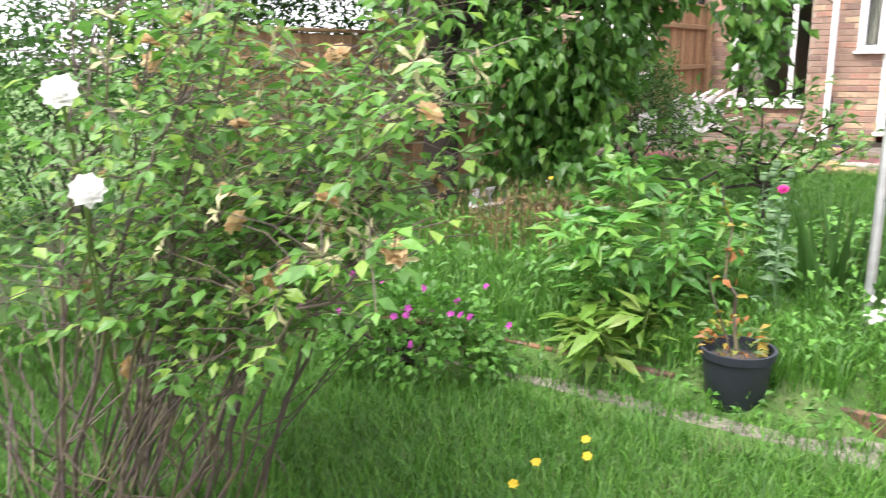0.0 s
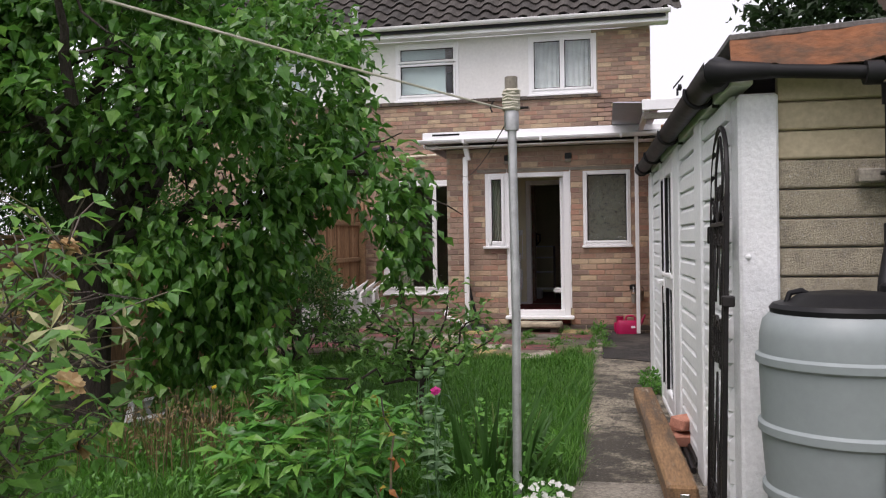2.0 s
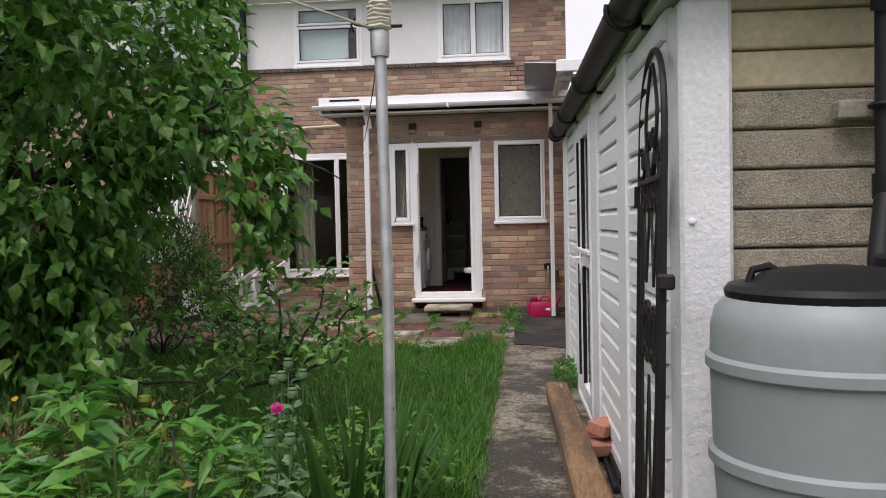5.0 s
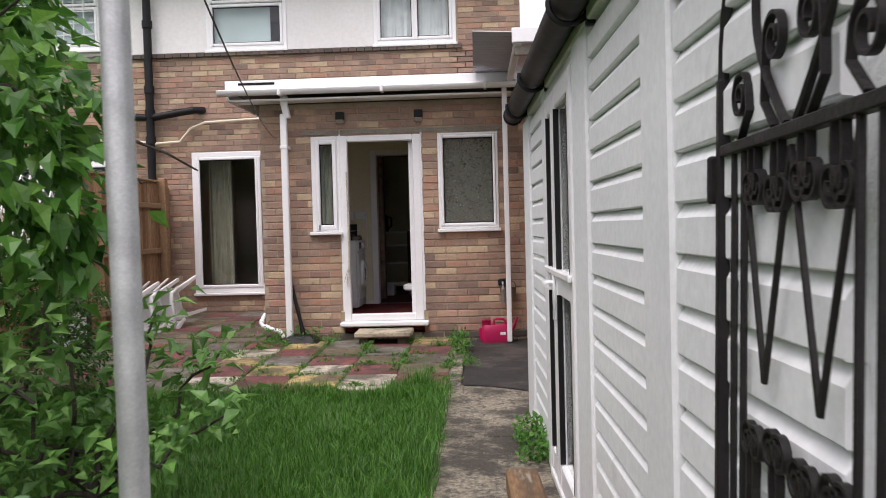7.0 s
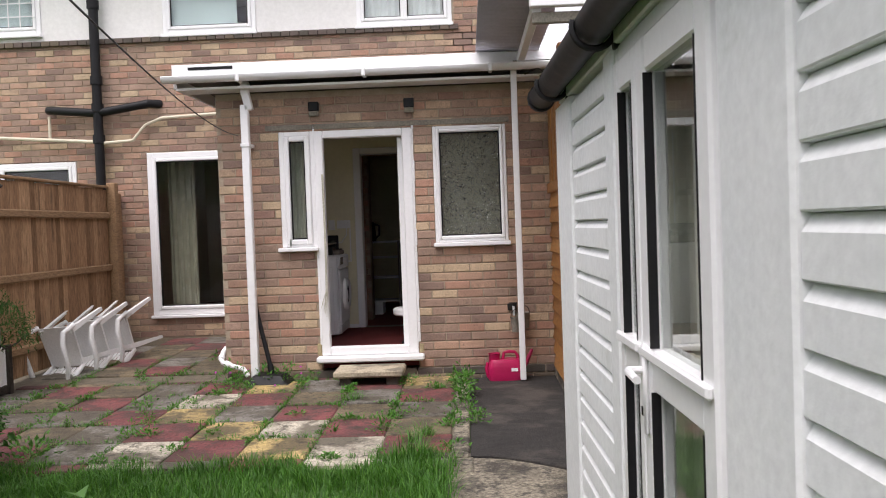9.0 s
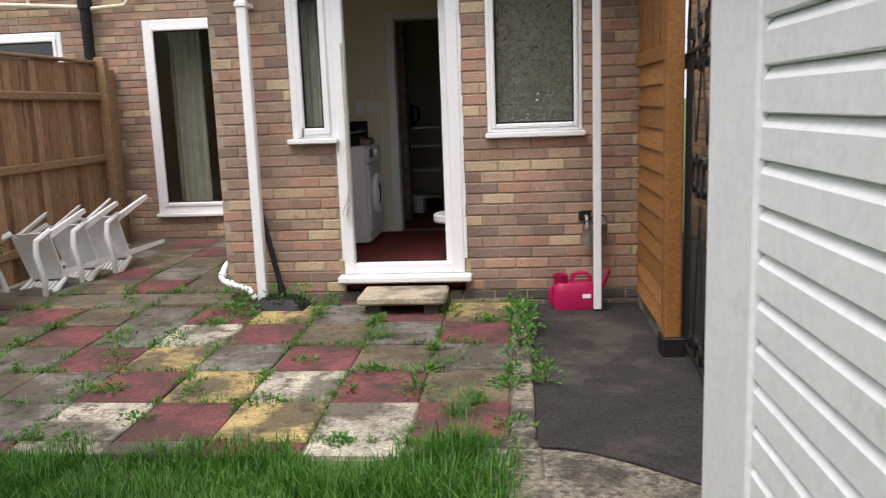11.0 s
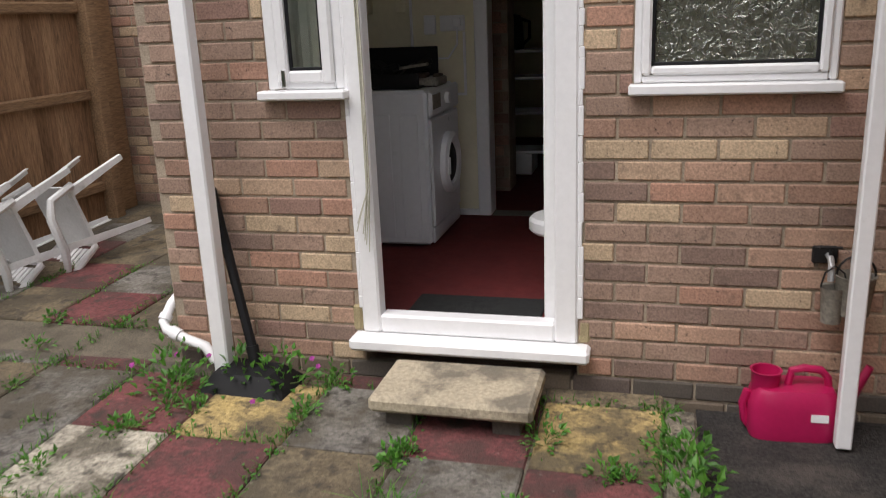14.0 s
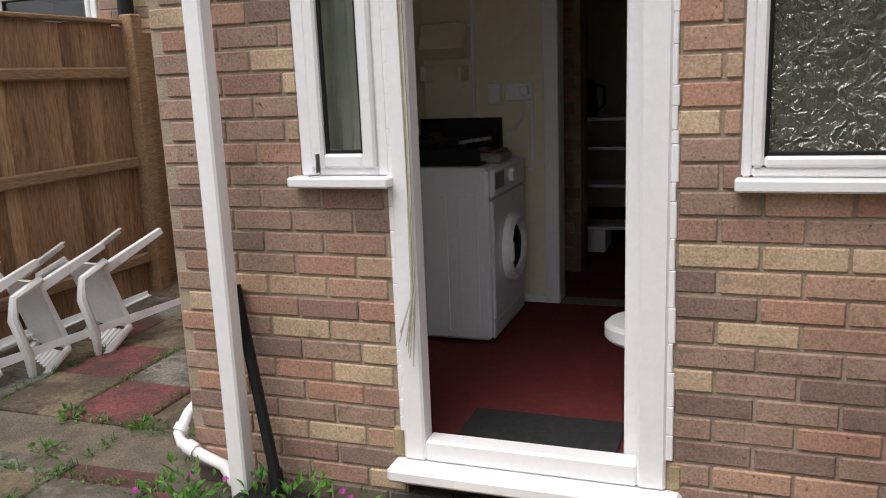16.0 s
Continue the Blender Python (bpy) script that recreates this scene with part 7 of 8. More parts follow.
def potted_plant():
    p = thing("flower_pot", "dark blue plastic pot with a spindly yellowing stem", "flower pot", pose(-0.72, 2.93, 0.085))
    part("pot", Shape().lathe([(0.095, 0), (0.10, 0.005), (0.125, 0.20), (0.135, 0.205), (0.137, 0.235), (0.125, 0.235), (0.118, 0.19), (0.0, 0.185)], 28), M_POT, p, smooth=True)
    part("soil", Shape().lathe([(0.117, 0.186), (0.06, 0.2), (0.0, 0.205)], 18), M_SOIL, p)
    rng, rs = random.Random(81), np.random.RandomState(81)
    s = Shape()
    main = limb(s, (0.0, 0, 0.2), (-0.10, 0.02, 0.82), 0.008, 0.003, rng, 0.07, 8)
    limb(s, (-0.03, 0.01, 0.2), (-0.12, -0.02, 0.5), 0.004, 0.002, rng, 0.1, 5)
    part("stem", s, M_CANE, p)
    lv, la = [], []
    for q in main[2:]:
        for j in range(4):
            lv.append(tuple(q + Vector((rng.uniform(-0.03, 0.03), rng.uniform(-0.03, 0.03), 0))))
            la.append((rng.uniform(-1, 1), rng.uniform(-1, 1), rng.uniform(-0.5, 0.3)))
    for j in range(90):
        a = rng.uniform(0, 6.28)
        lv.append((0.09 * math.cos(a) - 0.02, 0.09 * math.sin(a), 0.21 + 0.1 * rng.random()))
        la.append((math.cos(a), math.sin(a), rng.uniform(-0.2, 0.7)))
    tagged(part("foliage", leaf_mesh("foliage", rs, np.array(lv), np.array(la), leafy("yellowing_leaf", [(0.24, 0.28, 0.04), (0.10, 0.18, 0.04), (0.34, 0.26, 0.04), (0.30, 0.12, 0.03)]), 0.045, 0.55, 0.4), None, p), kind="stuff")


potted_plant()


def iris():
    b = thing("iris", "clump of upright sword-shaped iris leaves", "plant")
    rng = random.Random(91)
    for i in range(52):
        a = rng.uniform(0, 6.28)
        r = 0.2 * math.sqrt(rng.random())
        foot = Vector((-0.58 + r * math.cos(a), 4.12 + r * math.sin(a), 0.17))
        lean = Vector((math.cos(a) * r * 0.8 + rng.uniform(-0.1, 0.1), math.sin(a) * r * 0.8 + rng.uniform(-0.06, 0.06), rng.uniform(0.36, 0.66)))
        side = Vector((-math.sin(a + 1), math.cos(a + 1), 0)) * rng.uniform(0.013, 0.021)
        s = Shape()
        n = 6
        for k in range(n + 1):
            u = k / n
            c = foot + lean * u + Vector((lean.x, lean.y, -0.04)) * u * u * 0.5
            w = side * (1 - u ** 3 * 0.97)
            th = Vector((side.y, -side.x, 0)) * 0.09
            s.v += [tuple(c - w), tuple(c + th), tuple(c + w), tuple(c - th)]
        for k in range(n):
            s.f += [(k * 4 + j, k * 4 + (j + 1) % 4, k * 4 + 4 + (j + 1) % 4, k * 4 + 4 + j) for j in range(4)]
        part("blade", s, M_IRIS, b)


iris()


def poppies():
    b = thing("poppy", "pale grey-green poppy stems with seed heads and a magenta bloom", "plant")
    rng, rs = random.Random(95), np.random.RandomState(95)
    lv, la, s = [], [], Shape()
    spots = [(-0.75, 3.6, 0.80), (-0.80, 3.66, 0.66), (-0.86, 4.15, 0.72), (-0.80, 3.9, 0.6), (-0.95, 4.3, 0.76), (-1.02, 4.42, 0.72), (-0.90, 4.45, 0.74), (-0.98, 4.5, 0.78)]
    for i, (x, y, z) in enumerate(spots):
        s.tube([(x + 0.02, y, 0.18), (x - 0.01, y, z * 0.6), (x, y, z)], 0.005, 6, 0.003)
        for k in range(16):
            h = 0.2 + (z - 0.25) * rng.random()
            a = rng.uniform(0, 6.28)
            lv.append((x, y, h))
            la.append((math.cos(a), math.sin(a), rng.uniform(-0.1, 0.5)))
        if i > 0:
            head = Shape().lathe([(0.006, 0), (0.02, 0.008), (0.024, 0.022), (0.019, 0.036), (0.01, 0.04), (0.02, 0.043), (0.018, 0.047), (0.0, 0.048)], 12, at=(x, y, z))
            part("seed_head", head, M_PALE, b, "round pale seed head", smooth=True)
    tagged(part("stem", s, M_PALE, b), kind="stuff")
    blooms("bloom", b, [(-0.75, 3.6, 0.81)], [(0.1, -0.7, 0.7)], 0.026, 9, leafy("poppy_petal", [(0.50, 0.02, 0.20), (0.58, 0.04, 0.26)]), 96, 4, 0.4, "magenta-pink double bloom")
    tagged(part("foliage", leaf_mesh("foliage", rs, np.array(lv), np.array(la), M_PALE, 0.075, 0.55, 0.3, 0.2, 0.3), None, b), kind="stuff")


poppies()


def apple_bush():
    b = thing("apple_bush", "small sprawling apple tree with bare crooked branches", "small tree")
    rng, rs = random.Random(101), np.random.RandomState(101)
    g = (-1.25, 5.35, 0.18)
    part("trunk", Shape().tube([g, (-1.24, 5.36, 0.4), (-1.22, 5.36, 0.62)], [0.03, 0.025, 0.022], 8), M_BARK, b, smooth=True)
    lv, la = [], []
    for e in ((-2.15, 5.1, 0.62), (-1.75, 5.5, 1.02), (-1.55, 5.2, 1.08), (-1.05, 5.5, 1.15), (-0.72, 5.2, 0.85), (-0.85, 5.6, 1.0), (-1.35, 5.3, 1.2), (-2.0, 5.4, 0.9)):
        s = Shape()
        pts = limb(s, (-1.22, 5.36, 0.55), e, 0.012, 0.004, rng, 0.16, 9)
        part("branch", s, M_BARK, b, smooth=True)
        for q in pts[2:]:
            for j in range(11):
                lv.append(tuple(q + Vector((rng.uniform(-0.1, 0.1), rng.uniform(-0.1, 0.1), rng.uniform(-0.06, 0.1)))))
                la.append((rng.uniform(-1, 1), rng.uniform(-1, 1), rng.uniform(-0.5, 0.6)))
    tagged(part("foliage", leaf_mesh("foliage", rs, np.array(lv), np.array(la), leafy("apple_leaf", [(0.13, 0.29, 0.06), (0.18, 0.35, 0.08), (0.10, 0.23, 0.05)]), 0.085, 0.55, 0.4, 0.25, 0.2), None, b), kind="stuff")
    part("fruit", Shape().lathe([(0.0, 0), (0.02, 0.004), (0.034, 0.025), (0.03, 0.05), (0.01, 0.055), (0.0, 0.05)], 14, at=(-1.9, 5.0, 0.5)), leafy("green_apple_skin", [(0.36, 0.42, 0.08), (0.33, 0.4, 0.07)]), b, "small green apple", smooth=True)


apple_bush()


def alyssum():
    b = bushy("alyssum", "low plant covered in tiny white flowers at the pole's foot", (-0.27, 3.70, 0.17), (0.11, 0.16, 0.09), 350, M_WEED, 0.03, 0.5, 111, "plant", 6)
    rng = random.Random(112)
    pts = [(-0.27 + rng.uniform(-0.13, 0.13), 3.68 + rng.uniform(-0.2, 0.16), 0.3 + rng.uniform(-0.05, 0.08)) for i in range(46)]
    s = Shape()
    for p in pts:
        star(s.v, s.f, p, (rng.uniform(-0.4, 0.4), -0.5, 0.8), 0.02, 5, rng, 0.45)
    tagged(part("flower", s, M_WHITEFL, b, "tiny white flowers"), kind="stuff")


alyssum()
tr = thing("trough", "upturned white rectangular planting trough on the grass", "trough", pose(-3.05, 5.35, 0.2, 14, -8, 25))
part("tray", Shape().box(-0.28, 0.28, -0.16, -0.14, 0, 0.16, 0.006).box(-0.28, 0.28, 0.14, 0.16, 0, 0.16, 0.006).box(-0.28, -0.26, -0.139, 0.139, 0, 0.16, 0.006).box(0.26, 0.28, -0.139, 0.139, 0, 0.16, 0.006).box(-0.259, 0.259, -0.139, 0.139, 0.0, 0.015), M_CHAIR, tr)
part("rim", Shape().box(-0.3, 0.3, -0.18, -0.13, 0.161, 0.175, 0.005).box(-0.3, 0.3, 0.13, 0.18, 0.161, 0.175, 0.005).box(-0.3, -0.25, -0.129, 0.129, 0.161, 0.175, 0.005).box(0.25, 0.3, -0.129, 0.129, 0.161, 0.175, 0.005), M_CHAIR, tr)


# ---- grass, weeds and bed growth ----
def scatter(rs, n, x0, x1, y0, y1, keep=None):
    p = np.stack([rs.uniform(x0, x1, n), rs.uniform(y0, y1, n)], 1)
    if keep is not None:
        p = p[np.array([keep(a, b) for a, b in p])]
    return np.array([(a, b, rise(a, b) - 0.005) for a, b in p])


def grasses():
    rs = np.random.RandomState(7)

    def patchy(a, b):
        return noise.noise(Vector((a * 1.7, b * 1.7, 5))) > -0.32 or rs.rand() < 0.45

    lower = thing("lawn_lower", "uneven long green lawn grass", "grass", kind="stuff")
    part("blade", blades(rs, scatter(rs, 56000, -4.0, -0.12, 0.4, 2.82, lambda a, b: patchy(a, b) and (b < 2.6 + 0.1 * noise.noise(Vector((a * 4, 1, 0))) or rs.rand() < 0.5)), 0.085, 0.0045, 0.9, M_GRASS, "blade"), None, lower)
    part("tuft", blades(rs, scatter(rs, 9000, -4.0, -0.10, 0.6, 2.85, lambda a, b: noise.noise(Vector((a * 2.6, b * 2.6, 1))) > 0.12), 0.15, 0.005, 0.8, M_GRASS, "tuft"), None, lower)
    up = thing("lawn_upper", "lush green lawn up to the patio edge", "grass", kind="stuff")
    part("blade", blades(rs, scatter(rs, 82000, -4.1, -0.17, 4.9, 8.86, lambda a, b: patchy(a, b) and b < 8.72 + 0.16 * noise.noise(Vector((a * 3, 0, 0))) + 0.05), 0.085, 0.0045, 0.8, M_GRASS, "blade"), None, up)
    part("tuft", blades(rs, scatter(rs, 9000, -3.2, -0.16, 8.4, 8.9, lambda a, b: noise.noise(Vector((a * 3.1, b * 3.1, 4))) > 0.0), 0.11, 0.005, 0.75, M_GRASS, "tuft"), None, up)
    part("tuft", blades(rs, scatter(rs, 5000, -0.40, -0.13, 4.2, 8.9), 0.13, 0.005, 0.8, M_GRASS, "tuft"), None, up)
    part("tuft", blades(rs, scatter(rs, 260, -0.50, -0.30, 8.72, 8.9), 0.17, 0.006, 0.7, M_GRASS, "tuft"), None, up)
    bed = thing("bed_growth", "rank grass and weeds filling the flower bed", "grass", kind="stuff")
    part("tuft", blades(rs, scatter(rs, 30000, -4.0, -0.2, 2.95, 5.0), 0.16, 0.005, 0.8, M_GRASS, "tuft"), None, bed)
    p = scatter(rs, 5200, -3.6, -0.22, 3.0, 5.0, lambda a, b: noise.noise(Vector((a * 2.0, b * 2.0, 9))) > -0.1)
    p[:, 2] += rs.uniform(0.02, 0.24, len(p))
    part("leaf", leaf_mesh("leaf", rs, p, np.tile([0, 0, 0.3], (len(p), 1)), M_WEED, 0.05, 0.5, 1.0), None, bed)
    part("dry_stalk", blades(rs, scatter(rs, 420, -2.9, -1.6, 3.9, 4.9), 0.42, 0.007, 0.35, M_DRY, "dry_stalk"), None, bed)
    q = scatter(rs, 700, -2.9, -1.6, 3.9, 4.9)
    q[:, 2] += rs.uniform(0.18, 0.40, len(q))
    part("dry_head", leaf_mesh("dry_head", rs, q, np.tile([0, 0, 0.5], (len(q), 1)), M_DRY, 0.035, 0.4, 1.0), None, bed)
    p = scatter(rs, 700, -3.4, -0.25, 2.75, 2.98)
    p[:, 2] += rs.uniform(0.0, 0.08, len(p))
    part("leaf", leaf_mesh("leaf", rs, p, np.tile([0, -0.3, 0.3], (len(p), 1)), M_WEED, 0.04, 0.6, 1.0), None, bed)
    # shed-foot weeds
    p = scatter(rs, 420, 0.40, 0.56, 2.95, 3.45)
    p[:, 2] = 0.2 + rs.uniform(0.0, 0.13, len(p))
    part("leaf", leaf_mesh("leaf", rs, p, np.tile([0, 0, 0.5], (len(p), 1)), M_WEED, 0.035, 0.6, 1.0), None, bed)
    p = scatter(rs, 420, 0.28, 0.46, 6.75, 7.35)
    p[:, 2] = 0.2 + rs.uniform(0.0, 0.16, len(p))
    part("leaf", leaf_mesh("leaf", rs, p, np.tile([0, 0, 0.5], (len(p), 1)), M_WEED, 0.04, 0.6, 1.0), None, bed)


grasses()
for i, (x, y, z) in enumerate(((-0.99, 2.22, 0.17), (-0.93, 2.1, 0.18), (-1.05, 2.0, 0.17), (-1.06, 1.88, 0.15), (-2.35, 4.6, 0.62))):
    fl = thing("buttercup", "single yellow buttercup in the grass", "flower", group="buttercups in the grass")
    part("stem", Shape().tube([(x, y, 0.06), (x, y, z)], 0.0015, 4), M_STEM, fl)
    blooms("petals_ring", fl, [(x, y, z)], [(0.1, -0.5, 0.8)], 0.017, 6, M_YELLOWFL, i, 1, 0.5)


def weed(at, r, h, n, seed, mat_=None, leaf=0.045, width=0.5, flowers=0):
    w = thing("weed", "green weed growing from the paving joint", "weed", group="weeds in the paving")
    rs, rng = np.random.RandomState(seed), random.Random(seed)
    d = rand_dirs(rs, n)
    d[:, 2] = np.abs(d[:, 2])
    p = np.array(at) + d * np.array([r, r, h]) * rs.uniform(0.25, 1, n)[:, None]
    tagged(part("foliage", leaf_mesh("foliage", rs, p, d + np.array([0, 0, 0.2]), mat_ or M_WEED, leaf, width, 0.6), None, w), kind="stuff")
    s = Shape()
    for i in range(5):
        k = rs.randint(n)
        s.tube([at, tuple(np.array(at) * 0.5 + p[k] * 0.5 + np.array([0, 0, 0.01])), tuple(p[k])], 0.0018, 4)
    part("stem", s, M_STEM, w)
    if flowers:
        pts = [tuple(np.array(at) + d[k] * np.array([r, r, h]) * 1.1) for k in range(flowers)]
        blooms("flower", w, pts, [(0.1, -0.6, 0.7)] * flowers, 0.013, 5, M_PINKFL, seed, 1, 0.42, "small pink flower")


def joint_weeds():
    rng = random.Random(17)
    spots = [(-0.10, 10.75, 0.10, 0.20, 110), (-0.08, 10.5, 0.11, 0.24, 130), (-0.09, 10.2, 0.08, 0.16, 70), (-0.05, 9.95, 0.08, 0.14, 60), (0.02, 9.75, 0.10, 0.08, 50), (0.0, 9.6, 0.09, 0.10, 50),
             (-0.60, 9.48, 0.12, 0.14, 90), (-0.45, 9.9, 0.13, 0.05, 40), (-1.44, 10.86, 0.08, 0.1, 45), (-2.05, 11.0, 0.16, 0.22, 150), (-1.62, 11.1, 0.14, 0.2, 90), (-1.42, 11.15, 0.08, 0.13, 60), (-1.80, 11.12, 0.1, 0.18, 70),
             (-2.18, 9.5, 0.09, 0.09, 60), (-1.75, 9.48, 0.08, 0.10, 50), (-2.55, 10.35, 0.13, 0.08, 80), (-2.2, 10.4, 0.09, 0.07, 50), (-2.75, 9.05, 0.2, 0.16, 110), (-2.3, 9.45, 0.1, 0.12, 60), (-3.1, 9.9, 0.1, 0.08, 50),
             (-0.55, 10.85, 0.09, 0.12, 60), (-2.0, 10.88, 0.1, 0.08, 50), (-2.95, 11.3, 0.07, 0.06, 35), (-2.6, 12.3, 0.08, 0.1, 40), (-2.4, 10.0, 0.08, 0.1, 50), (-1.3, 9.95, 0.08, 0.05, 30), (-1.0, 11.05, 0.06, 0.07, 30), (-0.95, 9.5, 0.06, 0.04, 25)]
    for i, (x, y, r, h, n) in enumerate(spots):
        weed((x, y, patio_z(y) - 0.005), r, h, n, 200 + i, leaf=0.03 if h < 0.15 else 0.042, width=0.5, flowers=4 if i in (9, 10) else 0)
    for i in range(60):
        k = rng.random()
        x, y = (-0.165 - 0.43 * rng.randint(0, 8), rng.uniform(9.0, 11.2)) if k < 0.5 else (rng.uniform(-3.8, -0.2), 8.915 + 0.447 * rng.randint(0, 6))
        if y > 11.1 and x > -2.3:
            continue
        h = rng.uniform(0.02, 0.08)
        weed((x, y, patio_z(y) - 0.006), rng.uniform(0.04, 0.12), h, rng.randint(25, 60), 400 + i, leaf=rng.uniform(0.018, 0.034), width=0.55)
    rs = np.random.RandomState(23)
    j = thing("joint_growth", "small grass and moss along the paving joints", "grass", kind="stuff")
    pts = []
    for k in range(5200):
        if rs.rand() < 0.5:
            x, y = -0.165 - 0.43 * rs.randint(0, 9) + rs.normal() * 0.012, rs.uniform(9.0, 12.5)
        else:
            x, y = rs.uniform(-3.9, -0.1), 8.915 + 0.447 * rs.randint(0, 7) + rs.normal() * 0.012
        if x > -2.2 and y > 11.25 or noise.noise(Vector((x * 2.3, y * 2.3, 2))) < -0.02:
            continue
        pts.append((x, y, patio_z(y) - 0.008))
    pts = np.array(pts)
    part("tuft", blades(rs, pts, 0.05, 0.004, 1.0, M_GRASS, "tuft"), None, j)
    q = np.repeat(pts[::2], 3, axis=0) + rs.normal(size=(len(pts[::2]) * 3, 3)) * np.array([0.02, 0.02, 0.004])
    q[:, 2] += 0.012
    part("leaf", leaf_mesh("leaf", rs, q, np.tile([0, 0, 0.3], (len(q), 1)), M_WEED, 0.018, 0.6, 1.0), None, j)
    for i, (x, y) in enumerate(((-0.33, 9.35), (-0.95, 10.35), (-0.40, 9.2))):
        t = thing("grass_tuft", "spiky grass tuft growing from a paving joint", "weed", group="weeds in the paving")
        c = np.array([(x, y, patio_z(y) - 0.005)] * 70) + rs.normal(size=(70, 3)) * np.array([0.03, 0.03, 0])
        tagged(part("blade", blades(rs, c, 0.10, 0.004, 2.0, M_GRASS, "blade"), None, t), kind="stuff")


joint_weeds()


# ---- beyond the garden ----
def far_tree(at, h, r, seed):
    t = thing("tree", "tall dark tree standing beyond the houses", "tree")
    rs, rng = np.random.RandomState(seed), random.Random(seed)
    part("trunk", Shape().tube([(at[0], at[1], 0), (at[0], at[1], h * 0.8)], 0.25, 8, 0.08), M_BARK, t, smooth=True)
    s = Shape()
    for i in range(9):
        a = rng.uniform(0, 6.28)
        limb(s, (at[0], at[1], h * rng.uniform(0.35, 0.7)), (at[0] + r * 0.8 * math.cos(a), at[1] + r * 0.8 * math.sin(a), h * rng.uniform(0.6, 0.95)), 0.08, 0.03, rng, 0.1, 5)
    part("limb", s, M_BARK, t)
    d = rand_dirs(rs, 260)
    n1 = np.array([noise.noise(Vector(q * 2.5 + at[0])) for q in d])[:, None]
    c = np.array([at[0], at[1], h * 0.66]) + d * np.array([r, r, h * 0.36]) * (rs.uniform(0.4, 1, 260)[:, None] ** 0.4 + 0.35 * n1)
    p = np.repeat(c, 26, axis=0) + rs.normal(size=(260 * 26, 3)) * 0.30
    tagged(part("crown", leaf_mesh("crown", rs, p, rand_dirs(rs, len(p)), M_FARTREE, 0.36, 0.6, 0.8), None, t), kind="stuff")


far_tree((6.4, 25.0), 9.3, 2.5, 301)
far_tree((9.6, 27.0), 8.6, 2.0, 302)


def neighbour():
    h = thing("house", "neighbouring red-brown tiled house with a white barge board", "house")
    x0, x1, y0, y1, ez, rz = 3.95, 8.8, 12.0, 12.9, 4.45, 8.2
    part("wall", Shape().extrude([(x0 + 0.2, 0), (x1 - 0.2, 0), (x1 - 0.2, ez), ((x0 + x1) / 2, rz - 0.25), (x0 + 0.2, ez)], "y", y0 + 0.25, y1), M_BRICKJ, h)
    mid = (x0 + x1) / 2
    for sg in (1, -1):
        a = x0 if sg > 0 else x1
        rf = Shape()
        n = 12
        for k in range(n):
            u0, u1 = k / n, (k + 1) / n
            y = y0
            while y < y1:
                b = len(rf.v)
                for u, up in ((u0 - 0.01, 0.03), (u1, 0.0)):
                    for yy in (y, min(y + 0.28, y1)):
                        for dz in (0, -0.02):
                            rf.v.append((a + (mid - a) * u, yy, ez + (rz - ez) * u + up + dz))
                rf.f += [(b, b + 2, b + 6, b + 4), (b + 1, b + 5, b + 7, b + 3), (b, b + 1, b + 3, b + 2)]
                y += 0.29
        tagged(part("roof_tiles", rf, M_REDTILE, h), kind="stuff")
        part("barge_board", Shape().extrude([(a, ez - 0.1), (a, ez + 0.04), (mid, rz + 0.04), (mid, rz - 0.1)], "y", y0 - 0.03, y0), M_UPVC, h)


neighbour()
bushy("shrub", "scrubby weeds beside the dark green water butt", (1.33, 3.26, 0.16), (0.12, 0.1, 0.45), 500, M_SHRUB, 0.04, 0.4, 47, "weed", 8)
# a hedge and fence close the garden behind the viewer
closing = thing("fence_behind", "plain closeboard fence and hedge closing the garden", "fence", kind="structure")
part("board_wall", Shape().box(-6, 8, -5.1, -5.05, 0, 1.8), M_RAIL, closing)
part("board_wall", Shape().box(7.9, 7.95, -5.0, 11.0, 0, 1.8), M_RAIL, closing)

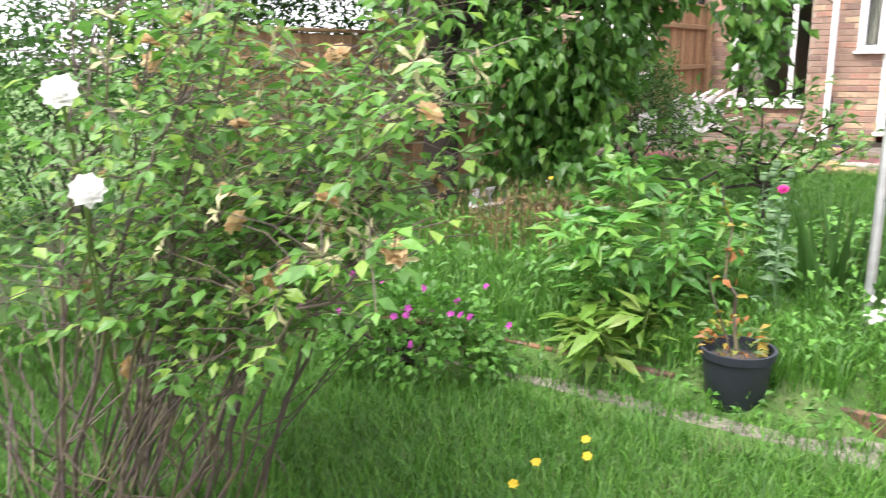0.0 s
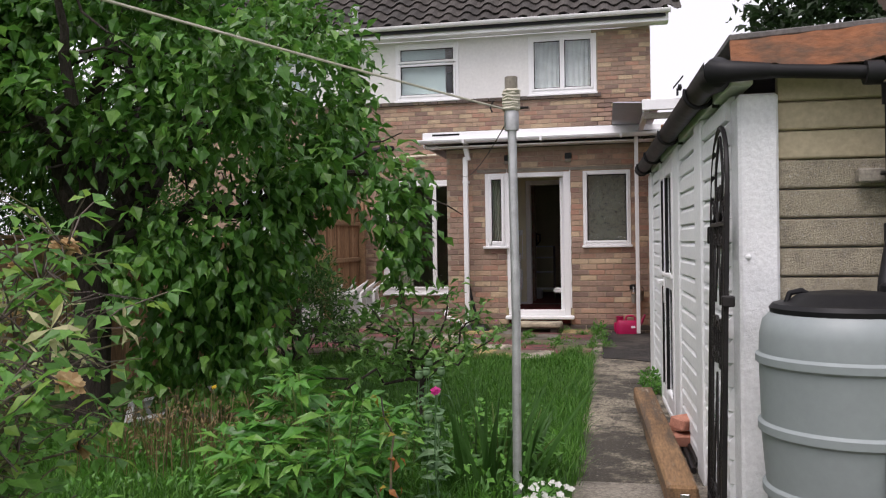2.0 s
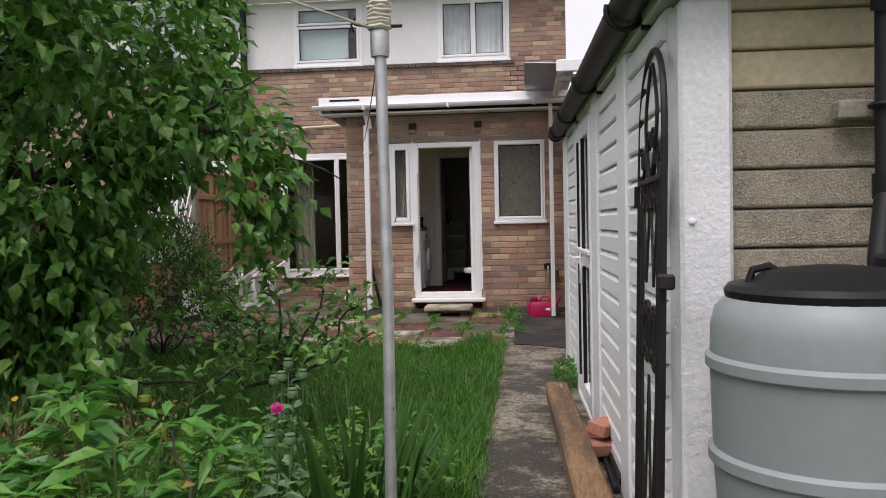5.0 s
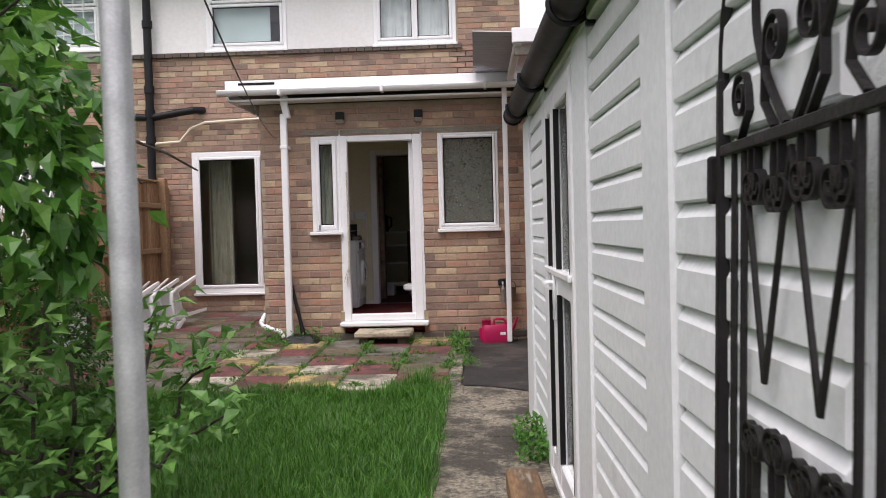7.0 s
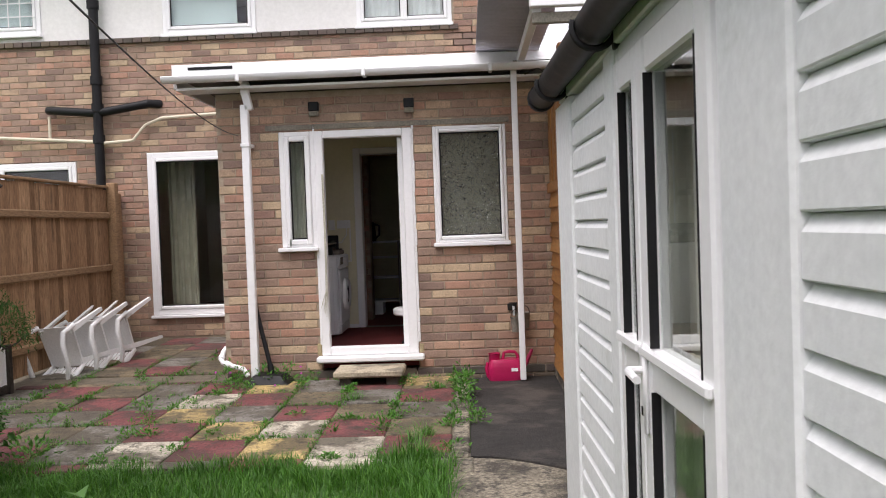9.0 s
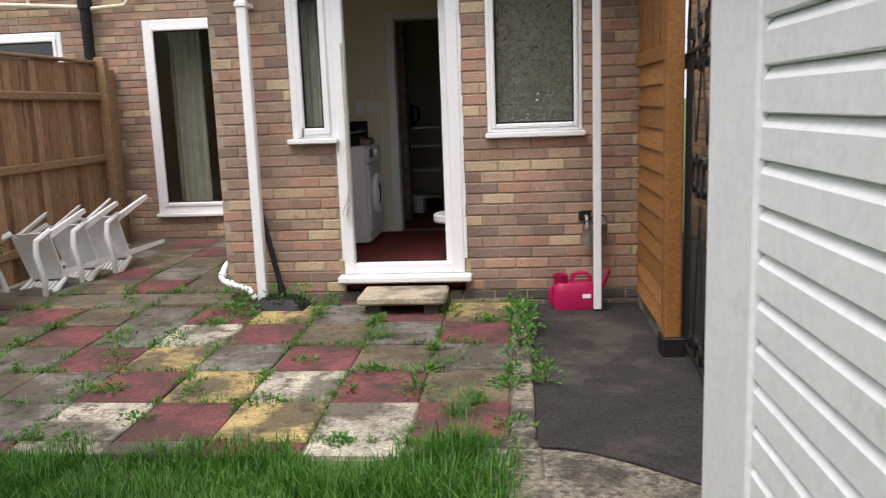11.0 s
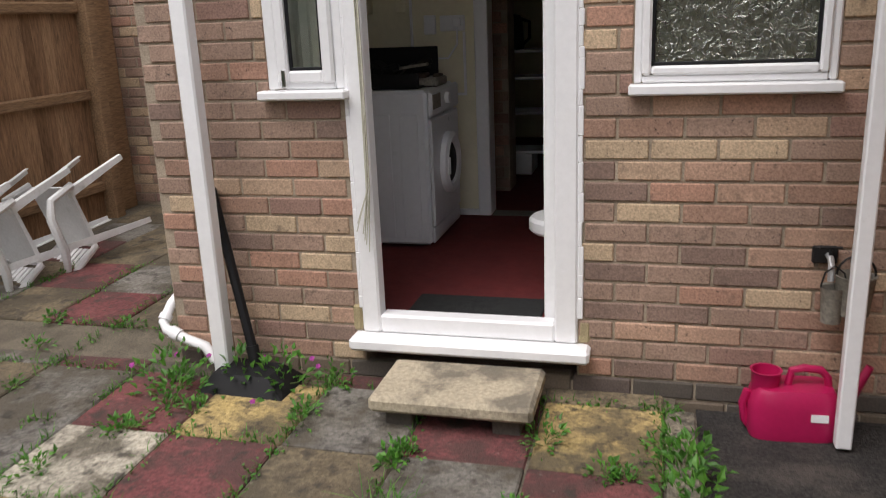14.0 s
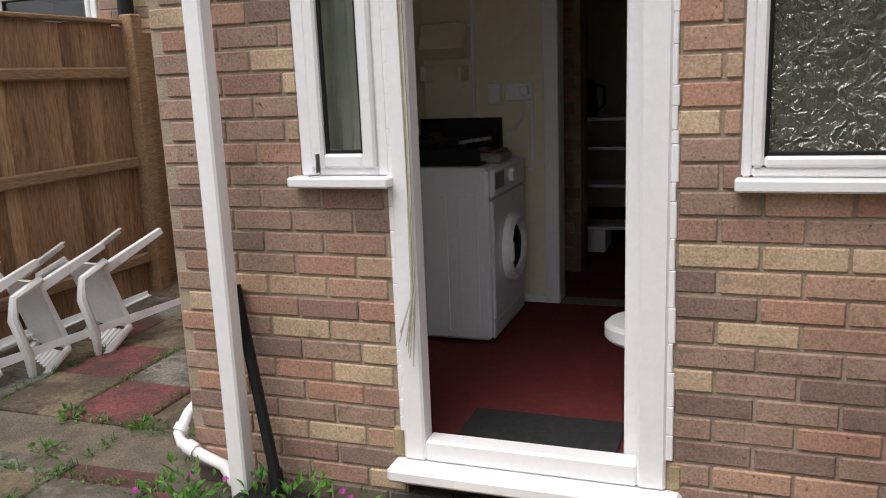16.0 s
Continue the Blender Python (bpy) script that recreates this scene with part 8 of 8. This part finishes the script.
# ---- paving slabs, one by one ----
def paving():
    p = thing("patio", "patio of worn red, yellow, grey and pale paving slabs", "patio", kind="structure")
    rng = random.Random(13)
    known = {(0, 1): "white", (0, 2): "yellow", (0, 4): "white", (1, 0): "buff", (1, 2): "white", (1, 3): "yellow", (2, 0): "grey", (2, 1): "buff", (2, 3): "grey", (2, 4): "yellow", (2, 6): "grey",
             (3, 1): "grey", (3, 2): "buff", (3, 4): "white", (3, 7): "buff", (4, 0): "yellow", (4, 2): "grey", (4, 3): "yellow", (4, 5): "grey", (-1, 1): "white", (-1, 2): "white", (-1, 4): "white"}
    cache = {}
    for row in range(-1, 11):
        y0 = 8.915 + 0.447 * row
        y1 = y0 + 0.441
        if row == -1:
            y0 = 8.79
        for col in range(9):
            x1 = -0.165 - 0.43 * col
            x0 = x1 - 0.424
            if y1 > EXT and x1 > -2.2:
                if y0 > EXT - 0.1:
                    continue
                y1 = min(y1, EXT - 0.012)
            if y0 > 13.8:
                continue
            y1 = min(y1, 13.92)
            kind = "red" if (col - row) % 3 == 0 else known.get((row, col)) or rng.choice(["grey", "buff", "buff", "buff", "grey", "buff"] if col > 3 or row > 3 else ["grey", "buff", "grey", "buff", "yellow", "white"])
            if x1 > -2.15 and x0 < -2.2 and y1 > EXT:
                continue
            lx, ly = round(x1 - x0, 3), round(y1 - y0, 3)
            key = (kind, lx, ly)
            if key not in cache:
                cache[key] = Shape().box(-lx / 2, lx / 2, -ly / 2, ly / 2, -0.05, 0, 0.007).mesh("slab", M_SLAB[kind])
            ob = new("slab", cache[key])
            ob.parent = p
            cy = (y0 + y1) / 2
            ob.location = ((x0 + x1) / 2 + rng.uniform(-0.004, 0.004), cy + rng.uniform(-0.004, 0.004), patio_z(cy) + rng.uniform(-0.005, 0.005))
            ob.rotation_euler = (radians(1.15 + rng.uniform(-0.6, 0.6)), radians(rng.uniform(-0.6, 0.6)), radians(rng.uniform(-0.7, 0.7)))
    part("bedding", Shape().extrude([(8.8, 0.0), (8.8, patio_z(8.8) - 0.012), (13.94, patio_z(13.9) - 0.012), (13.94, 0.0)], "x", -4.32, -0.12), M_JOINT, p, "dark bedding earth in the joints")
    for y in (8.92, 9.67, 10.42):
        part("kerb", Shape().box(-0.155, -0.05, y, min(y + 0.742, 11.26), 0.05, patio_z(y + 0.35) + 0.012, 0.01), M_CONC, p, "narrow concrete edging strip")
    part("kerb", Shape().box(-0.42, -0.05, 8.845, 8.914, 0.05, 0.238, 0.01), M_CONC, p, "narrow concrete edging strip")


paving()
